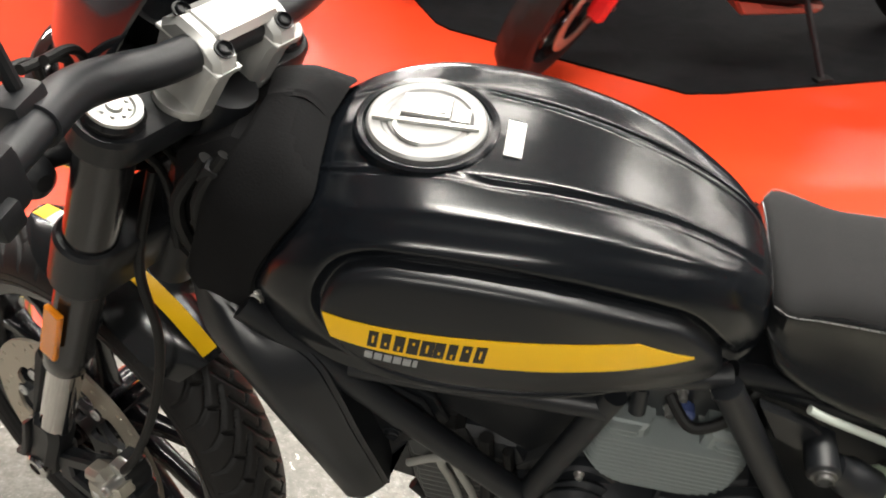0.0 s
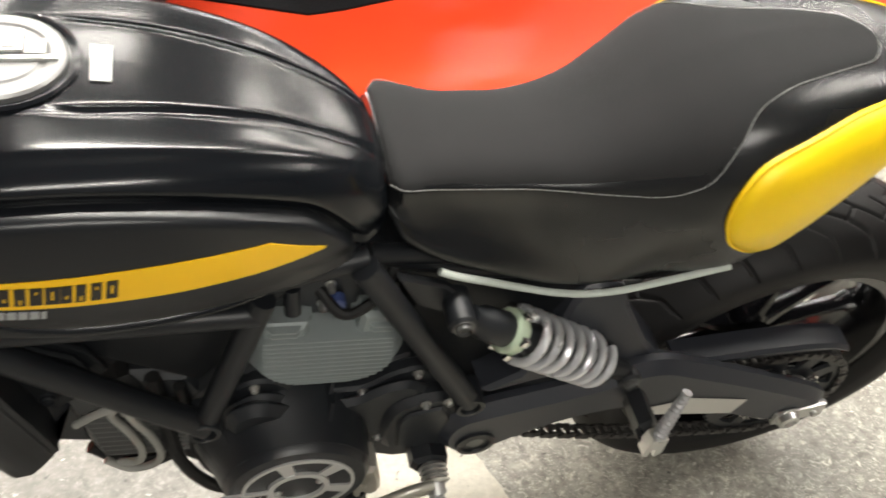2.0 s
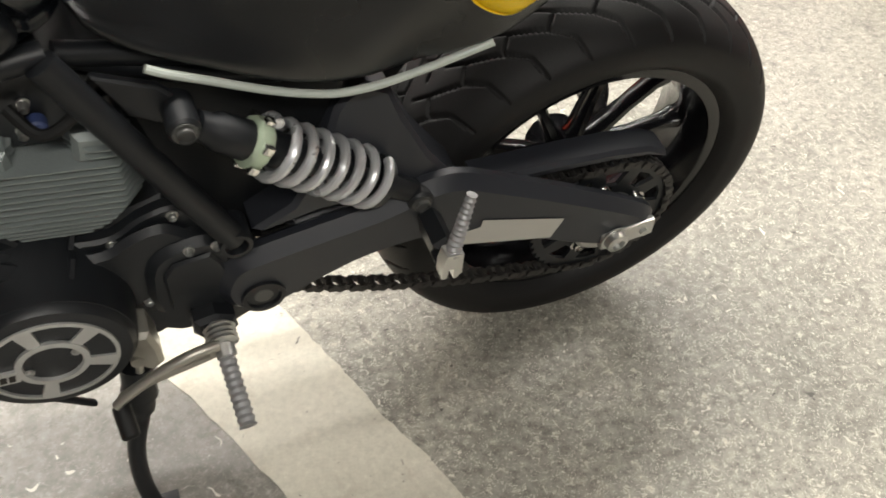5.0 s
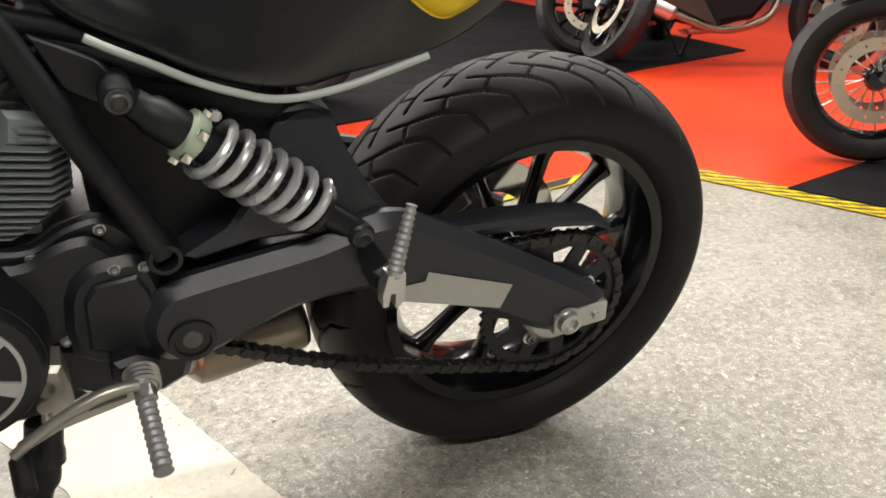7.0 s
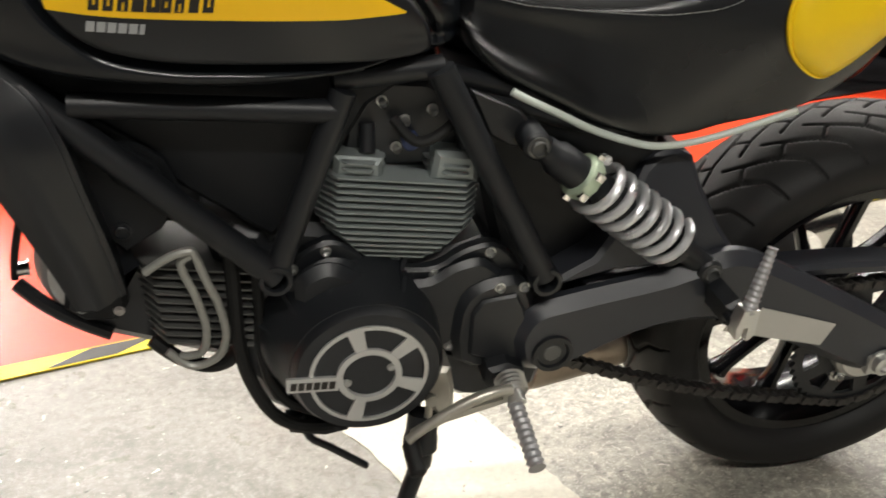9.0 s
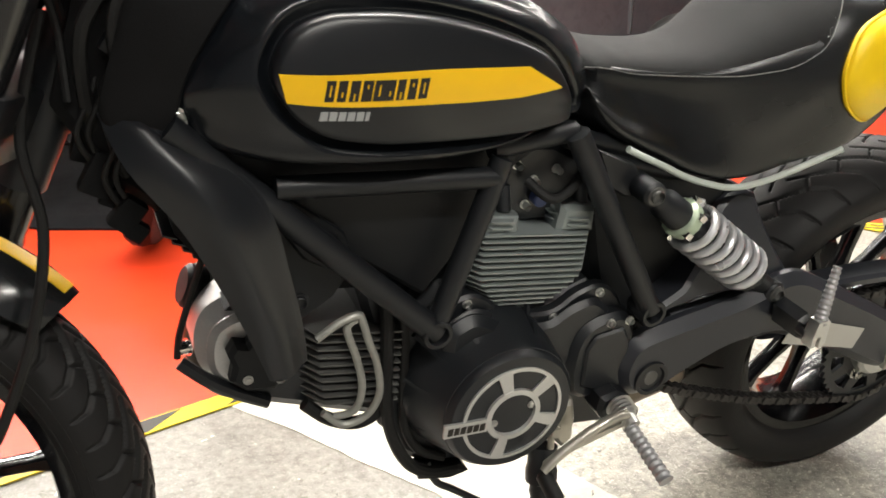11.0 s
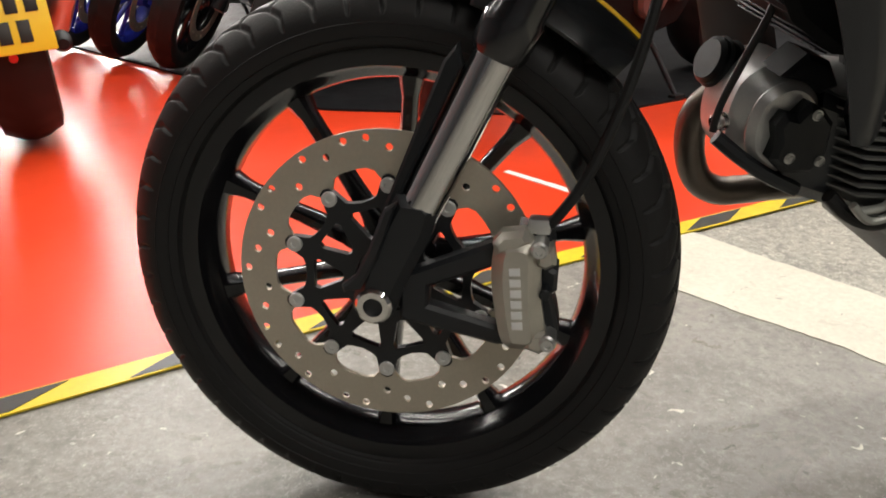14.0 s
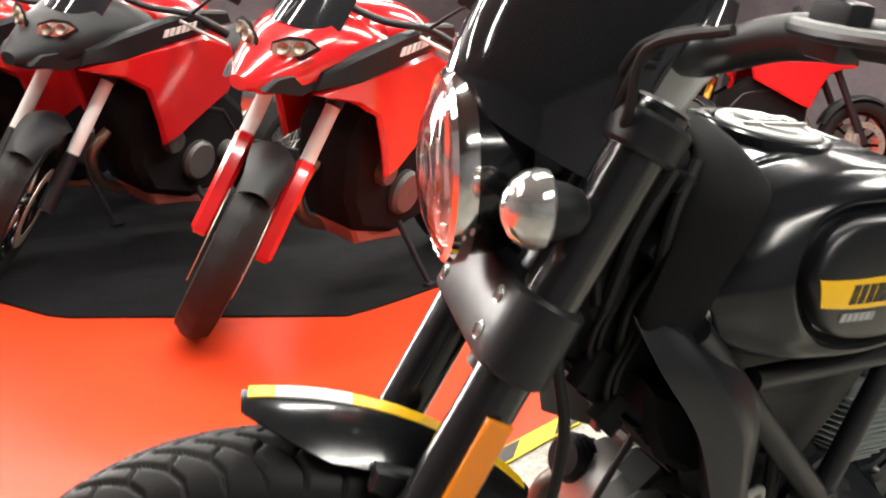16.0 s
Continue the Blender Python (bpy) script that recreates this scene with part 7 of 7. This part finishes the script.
# ---- the other motorcycles of the showroom, built with the front wheel's foot at the origin and x running back ----
def plain_tyre(c, r, hw, rim):
    bm = B()
    half = [(rim - 0.006, -hw * 0.7), (rim + 0.004, -hw * 0.86), (rim + (r - rim) * 0.4, -hw), (rim + (r - rim) * 0.68, -hw * 0.92), (r - 0.022, -hw * 0.72), (r - 0.007, -hw * 0.42), (r, 0)]
    full = half + [(q, -y) for q, y in reversed(half[:-1])]
    rows = lathe(bm, c, (0, 1, 0), full, 96)
    for k in range(96):
        if k % 4 == 0:
            for i in (4, 5, 7, 8):
                v = rows[(k + (i % 3)) % 96][i]
                v.co -= (v.co - Vector(c)).normalized() * 0.004
    return bm


def other_bike(front, yaw, lean, label, beak, flank, fork, rim, steer=38.0, spoked=False, guard=None, wide=0.09, plate_bars=False, lettered=True, tank_mat=None):
    root = thing("parked_motorcycle", pose(front[0], front[1], 0.012, lean, 0, yaw), label, "motorcycle", "parked motorcycles")
    R, RR = 0.31, 0.312
    A, Z = V(0, 0, R), V(1.52, 0, RR)
    u = V(math.sin(radians(25)), 0, math.cos(radians(25)))
    o = A + V(0.05, 0, -0.02)
    turn = Matrix.Translation(o) @ Matrix.Rotation(radians(steer), 4, u) @ Matrix.Translation(-o)

    def st(name, bm, mat, parent=root, lab=""):
        return part(name, transform(bm, turn), mat, parent, lab)

    for name, c, hw, r_in, fn_ in (("front_wheel", A, 0.058, 0.222, st), ("rear_wheel", Z, wide, 0.218, part)):
        bm = B()
        lathe(bm, c, (0, 1, 0), [(r_in + 0.006, -hw * 0.75), (r_in - 0.006, -hw * 0.72), (r_in - 0.022, -hw * 0.4), (r_in - 0.026, 0), (r_in - 0.022, hw * 0.4), (r_in - 0.006, hw * 0.72), (r_in + 0.006, hw * 0.75), (r_in - 0.002, hw * 0.4), (r_in - 0.004, -hw * 0.4)], 56, closed=True)
        lathe(bm, c, (0, 1, 0), [(0.0, -0.06), (0.03, -0.06), (0.042, -0.04), (0.042, 0.04), (0.03, 0.06), (0.0, 0.06)], 24)
        w = fn_(name, bm, rim, root) if fn_ is st else part(name, bm, rim, root)
        if spoked:
            tagged(w, "wire-spoked wheel")
        for k in range(28 if spoked else 0):
            a = k * math.tau / 28
            b2 = a + (0.35 if k % 2 else -0.35)
            bm = B()
            tube(bm, [c + 0.04 * V(math.cos(b2), 0, math.sin(b2)) + V(0, 0.03 if k % 2 else -0.03, 0), c + (r_in - 0.02) * V(math.cos(a), 0, math.sin(a))], 0.0028, 6)
            (st if fn_ is st else part)("spoke", bm, ALLOY, w)
        for k in range(0 if spoked else 10):
            d = V(math.cos(k * math.tau / 10), 0, math.sin(k * math.tau / 10))
            bm = B()
            tube(bm, [c + d * 0.03, c + d * (r_in * 0.6), c + d * (r_in - 0.02)], [0.016, 0.010, 0.013], 8)
            (st if fn_ is st else part)("spoke", bm, rim, w)
        bm = plain_tyre(c, R if name == "front_wheel" else RR, hw, r_in)
        (st if fn_ is st else part)("tyre", bm, RUBBER, w)
        for y in ((-0.07, 0.07) if name == "front_wheel" else (0.075,)):
            bm = B()
            plate(bm, circle(c.x, c.z, 0.152, 48), [circle(c.x, c.z, 0.108, 40)] + [circle(c.x + 0.13 * math.cos(i * 0.42), c.z + 0.13 * math.sin(i * 0.42), 0.006, 6) for i in range(15)], side(y), 0.004)
            (st if fn_ is st else part)("brake_disc", bm, DISC_STEEL, w)
    for y in (-0.1, 0.1):
        bm = B()
        at = lambda h: A + V(0.02 + h * 0.466, y, h)
        rod(bm, at(0.0), at(0.20), 0.030, 0.027, n=16)
        lower = st("fork_leg", bm, BLACK_METAL, root, "fork leg")
        bm = B()
        rod(bm, at(0.19), at(0.46), 0.024, n=16)
        st("fork_tube", bm, fork, lower)
        bm = B()
        rod(bm, at(0.46), at(0.60), 0.028, n=16)
        st("fork_upper", bm, BLACK_METAL, lower)
        bm = B()
        block(bm, A + V(0.08, y * 0.95, 0.02), (0.05, 0.05, 0.10), None, 0.01)
        st("brake_caliper", bm, ALLOY, lower)
        if guard:
            bm = B()
            slab(bm, [(-0.022, 0.318), (-0.010, 0.300), (0.020, 0.298), (0.050, 0.325), (0.094, 0.40), (0.165, 0.545), (0.172, 0.585), (0.160, 0.605), (0.120, 0.612), (0.095, 0.59), (0.040, 0.45), (0.005, 0.385)], y - 0.030, y + 0.030, 0.013)
            st("fork_guard", bm, guard, lower)
    bm = B()
    rows = []
    for k in range(13):
        a = radians(125 - 100 * k / 12)
        r = R + 0.028
        hw = 0.072 * (0.55 + 0.45 * math.sin(math.pi * (k + 1.2) / 14))
        row = [A + V((r - 0.035 * abs(t) ** 2.2) * -math.cos(math.pi - a) * 1.0, t * hw, (r - 0.035 * abs(t) ** 2.2) * math.sin(a)) for t in np.linspace(-1, 1, 9)]
        rows.append(row + [p * 1.0 + (A - p).normalized() * 0.006 for p in reversed(row)])
    loft(bm, rows)
    st("front_fender", bm, guard if guard and not spoked and False else PLASTIC, root, "black front fender")

    def shell(name, sections, mat, parent=root, lab="", n=20, power=2.4):
        """A rounded body through sections of x, z middle, half width, half height."""
        bm2 = B()
        rings2 = []
        for x, zc, hw2, hh in sections:
            ring2 = []
            for k in range(n):
                a = k * math.tau / n
                cc, ss = math.cos(a), math.sin(a)
                ring2.append(V(x, hw2 * math.copysign(abs(cc) ** (2 / power), cc), zc + hh * math.copysign(abs(ss) ** (2 / power), ss)))
            rings2.append(ring2)
        loft(bm2, rings2)
        return part(name, bm2, mat, parent, lab, 40)

    if beak is not None:
        nose = shell("nose_fairing", [(-0.03, 0.80, 0.035, 0.020), (0.02, 0.82, 0.085, 0.050), (0.10, 0.86, 0.135, 0.085), (0.20, 0.90, 0.170, 0.110), (0.32, 0.92, 0.190, 0.105), (0.44, 0.93, 0.175, 0.07)], beak, root, "pointed nose fairing")
        for y in (-1, 1):
            bm = B()
            rings = [[V(0.045 + 0.05 * t + 0.012 * (1 - q), y * (0.035 + 0.115 * t), 0.905 + 0.035 * t + s * 0.030 * q * (1 - 0.3 * t)) for t, s in ((0, -0.5), (0.3, -1), (0.7, -0.9), (1, 0.0), (0.75, 0.8), (0.35, 0.9), (0.0, 0.5))] for q in (1.0, 0.9, 0.5)]
            loft(bm, rings)
            lens = part("headlight", bm, LENS, nose, "clear twin headlight")
            bm = B()
            rings = [[V(0.050 + 0.05 * t + 0.012 * (1 - q), y * (0.026 + 0.138 * t), 0.904 + 0.035 * t + s * 0.040 * q * (1 - 0.25 * t)) for t, s in ((0, -0.5), (0.3, -1), (0.7, -0.95), (1, 0.0), (0.75, 0.9), (0.35, 1.0), (0.0, 0.5))] for q in (1.0, 0.95, 0.5)]
            loft(bm, rings)
            part("lamp_surround", bm, PLASTIC, lens)
            for tt in (0.30, 0.68):
                bm = B()
                lathe(bm, (0.050 + 0.05 * tt - 0.014, y * (0.035 + 0.115 * tt), 0.905 + 0.035 * tt), (-1, y * 0.4, 0.2), [(0.0, -0.002), (0.010, -0.001), (0.016, 0.004), (0.018, 0.004), (0.018, -0.01)], 20)
                part("lamp_bowl", bm, PIPE_STEEL, lens)
            bm = B()
            slab(bm, [(-0.01, 0.795), (0.10, 0.79), (0.17, 0.83), (0.08, 0.855), (0.02, 0.835)], y * 0.10, y * 0.128, 0.004, lambda x, z: y * (x - 0.10) * 0.40)
            part("air_intake", bm, PLASTIC, nose)
        bm = B()
        rows = []
        for k in range(8):
            t = k / 7
            row = [V(0.13 + 0.20 * t + 0.06 * s * s, s * (0.135 - 0.03 * t), 0.97 + 0.27 * t - 0.02 * s * s) for s in np.linspace(-1, 1, 9)]
            rows.append(row + [p + V(0.004, 0, 0.0) for p in reversed(row)])
        loft(bm, rows)
        part("windscreen", bm, SMOKE, nose, "small smoked windscreen")
    else:
        nose = root
        bm = B()
        lathe(bm, (0.20, 0, 0.90), (-1, 0, -0.1), [(0.0, -0.10), (0.06, -0.08), (0.085, -0.02), (0.09, 0.0), (0.084, 0.012), (0.05, 0.026), (0.0, 0.032)], 28)
        st("headlight", bm, CHROME)
    for y in (-1, 1):
        bm = B()
        slab(bm, [(0.13, 0.80), (0.27, 0.78), (0.37, 0.74), (0.44, 0.62), (0.49, 0.52), (0.56, 0.545), (0.70, 0.62), (0.86, 0.70), (0.88, 0.80), (0.83, 0.90), (0.62, 0.94), (0.40, 0.90), (0.25, 0.86)], y * 0.155, y * 0.185, 0.012, lambda x, z: y * (0.05 * math.sin(math.pi * min(1, max(0, (x - 0.1) / 0.7))) - 0.04 * max(0, (0.30 - x) / 0.2)))
        fl = part("side_fairing", bm, flank, root, "side fairing")
        bm = B()
        slab(bm, [(0.13, 0.815), (0.26, 0.845), (0.42, 0.905), (0.60, 0.955), (0.80, 0.985), (0.76, 1.03), (0.58, 1.035), (0.40, 0.995), (0.24, 0.93), (0.14, 0.87)], y * 0.150, y * 0.192, 0.008, lambda x, z: y * (0.045 * math.sin(math.pi * min(1, max(0, (x - 0.1) / 0.7))) - 0.04 * max(0, (0.30 - x) / 0.2)))
        part("fairing_inlay", bm, PLASTIC, fl)
        for k in range(6 if lettered else 0):
            bm = B()
            x0 = 0.40 + k * 0.027
            slab(bm, [(x0, 0.935 + k * 0.006), (x0 + 0.020, 0.939 + k * 0.006), (x0 + 0.025, 0.968 + k * 0.006), (x0 + 0.005, 0.964 + k * 0.006)], y * 0.190, y * 0.1945, 0.0008, lambda x, z: y * (0.045 * math.sin(math.pi * min(1, max(0, (x - 0.1) / 0.7)))))
            part("letter_bar", bm, WHITE_DECAL, fl)
    shell("fuel_tank", [(0.40, 0.93, 0.06, 0.05), (0.46, 0.95, 0.14, 0.09), (0.60, 0.96, 0.17, 0.11), (0.75, 0.93, 0.16, 0.11), (0.88, 0.88, 0.10, 0.07), (0.92, 0.86, 0.06, 0.04)], tank_mat or flank, root, "rounded fuel tank")
    shell("seat", [(0.86, 0.84, 0.08, 0.03), (0.94, 0.845, 0.13, 0.045), (1.10, 0.85, 0.16, 0.045), (1.22, 0.885, 0.15, 0.05), (1.45, 0.905, 0.12, 0.045), (1.62, 0.915, 0.07, 0.03)], SEAT_TOP, root, "black dual seat")
    shell("tail", [(0.95, 0.79, 0.10, 0.03), (1.20, 0.80, 0.12, 0.05), (1.45, 0.84, 0.10, 0.045), (1.68, 0.89, 0.05, 0.025)], beak or flank, root, "tail fairing")
    bm = B()
    slab(bm, [(0.42, 0.62), (0.46, 0.40), (0.56, 0.27), (0.80, 0.22), (1.02, 0.26), (1.12, 0.42), (1.05, 0.60), (0.85, 0.72), (0.60, 0.76), (0.48, 0.74)], -0.13, 0.13, 0.03)
    eng = part("engine", bm, DULL_BLACK, root, "dark engine block")
    for x, z, r in ((0.78, 0.40, 0.085), (0.62, 0.50, 0.05), (0.95, 0.42, 0.05)):
        bm = B()
        lathe(bm, (x, -0.13, z), (0, -1, 0), [(r, -0.02), (r, 0.02), (r * 0.85, 0.035), (r * 0.3, 0.035), (0.0, 0.03)], 28)
        part("engine_cover", bm, FIN_DARK, eng)
    bm = B()
    for y in (-0.12, 0.12):
        tube(bm, [(0.33, y * 0.4, 0.86), (0.60, y, 0.66), (0.90, y, 0.60), (1.05, y, 0.45)], 0.014, 10)
    part("frame", bm, BLACK_METAL, root, "tubular frame")
    bm = B()
    slab(bm, [(0.53, 0.31), (0.62, 0.20), (0.92, 0.17), (0.95, 0.20), (0.70, 0.235), (0.625, 0.29), (0.55, 0.35)], -0.095, 0.095, 0.012)
    part("belly_plate", bm, DULL_RED if flank is RED_PAINT else ALLOY, root, "belly plate under the engine")
    bm = B()
    slab(bm, [(1.00, 0.44), (1.10, 0.46), (1.56, 0.345), (1.57, 0.285), (1.50, 0.28), (1.05, 0.37)], -0.12, -0.09, 0.006)
    slab(bm, [(1.00, 0.44), (1.10, 0.46), (1.56, 0.345), (1.57, 0.285), (1.50, 0.28), (1.05, 0.37)], 0.09, 0.12, 0.006)
    part("swingarm", bm, BLACK_METAL, root)
    bm = B()
    tube(bm, spline([(0.45, 0.03, 0.50), (0.40, 0.05, 0.40), (0.48, 0.06, 0.27), (0.75, 0.09, 0.20), (1.05, 0.13, 0.28)], 6), 0.024, 14)
    pipe = part("exhaust_pipe", bm, PIPE_STEEL, root)
    bm = B()
    tube(bm, [(1.03, 0.14, 0.27), (1.06, 0.145, 0.28), (1.45, 0.17, 0.42), (1.48, 0.17, 0.43)], [0.03, 0.055, 0.055, 0.04], 20)
    part("silencer", bm, ALLOY, pipe)
    bm = B()
    tube(bm, spline([(0.40, -0.40, 1.08), (0.34, -0.26, 1.10), (0.31, -0.10, 1.06), (0.31, 0.10, 1.06), (0.34, 0.26, 1.10), (0.40, 0.40, 1.08)], 6), 0.012, 12)
    hb = st("handlebar", bm, BLACK_METAL)
    for y in (-1, 1):
        bm = B()
        tube(bm, [(0.40, y * 0.40, 1.08), (0.36, y * 0.30, 1.095)], 0.017, 12)
        st("hand_grip", bm, SOFT_RUBBER, hb)
        bm = B()
        tube(bm, spline([(0.34, y * 0.26, 1.10), (0.30, y * 0.30, 1.19), (0.31, y * 0.33, 1.23)], 5), 0.006, 8)
        block(bm, (0.31, y * 0.345, 1.25), (0.02, 0.11, 0.065), None, 0.009)
        st("mirror", bm, PLASTIC, hb)
        bm = B()
        tube(bm, spline([(0.28, y * 0.24, 1.08), (0.27, y * 0.32, 1.08), (0.31, y * 0.42, 1.07)], 5), 0.006, 8)
        st("lever", bm, ALLOY, hb)
    bm = B()
    tilt = -radians(lean)
    foot = V(0.86, -0.30, 0.30 * math.tan(radians(lean)))
    rod(bm, (0.82, -0.12, 0.27), foot, 0.012, 0.009, n=10)
    sd2 = part("side_stand", bm, BLACK_METAL, root, "side stand")
    bm = B()
    block(bm, foot + V(0, 0, 0.006), (0.06, 0.035, 0.012), Matrix.Rotation(tilt, 3, "X"), 0.004)
    part("stand_foot", bm, SOFT_RUBBER, sd2)
    bm = B()
    slab(bm, [(1.58, 0.88), (1.66, 0.88), (1.88, 0.72), (1.885, 0.48), (1.875, 0.48), (1.86, 0.70), (1.62, 0.84)], -0.05, 0.05, 0.004)
    tail = part("rear_bracket", bm, PLASTIC, root)
    if plate_bars:
        m = Matrix.Translation((1.865, 0, 0.395)) @ Matrix.Rotation(radians(-14), 4, "Y")
        bm = B()
        block(bm, (0, 0, 0), (0.004, 0.23, 0.18), None, 0.001)
        np_ = part("number_plate", transform(bm, m), PLATE_YELLOW, root, "yellow number plate with dark bars")
        for row, z in ((0, 0.042), (1, -0.035)):
            for k in range(4 if row == 0 else 3):
                bm = B()
                block(bm, (0.003, -0.075 + k * 0.05 + row * 0.02, z), (0.001, 0.032, 0.058), None, 0.0003)
                part("plate_bar", transform(bm, m), BLACK_DECAL, np_)
        bm = B()
        rod(bm, (1.845, 0, 0.296), (1.86, 0, 0.294), 0.012, n=14)
        part("reflector", bm, RED_PAINT, root)
        for y in (-0.13, 0.13):
            bm = B()
            tube(bm, [(1.79, y, 0.32), (1.81, y, 0.32), (1.85, y, 0.315), (1.87, y, 0.313)], [0.012, 0.026, 0.026, 0.015], 14)
            part("rear_indicator", bm, PLASTIC, root)
    return root


other_bike((-0.20, 1.84), 28, 12, "gloss red touring motorcycle parked on the black mat", RED_PAINT, RED_PAINT, WHITE_STEEL, RIM_BLACK, guard=RED_PAINT)
other_bike((-0.70, 2.66), 30, 12, "black-nosed red touring motorcycle parked in the row", PLASTIC, RED_PAINT, WHITE_STEEL, RIM_BLACK, spoked=True)
third = other_bike((-1.06, 3.12), 30, 12, "red motorcycle with gold fork tubes in the row", RED_PAINT, RED_PAINT, GOLD, RIM_BLACK, lettered=True)
fourth = other_bike((-1.33, 3.50), 30, 12, "dark blue motorcycle with blue wheels in the row", BLACK_PAINT, BLUE, GOLD, BLUE, lettered=False)
copy_thing(fourth, pose(-1.60, 3.90, 0.012, 12, 0, 31))
copy_thing(third, pose(-1.88, 4.30, 0.012, 12, 0, 30))
other_bike((2.85, 1.12), -28, 10, "red motorcycle with a wire-spoked front wheel by the tape", None, RED_PAINT, BLACK_METAL, RIM_BLACK, steer=-16, spoked=True, lettered=False)
other_bike((4.55, 2.75), 155, 10, "red and black motorcycle parked side-on on the red floor", None, RED_PAINT, BLACK_METAL, RIM_BLACK, steer=0, lettered=False)
other_bike((-1.80, 3.44), -78, 5, "dark motorcycle with a fat rear tyre and a yellow number plate", None, BLACK_PAINT, BLACK_METAL, RIM_BLACK, steer=0, wide=0.09, plate_bars=True, lettered=False)
copy_thing(third, pose(3.13, 3.20, 0.012, 12, 0, 40))
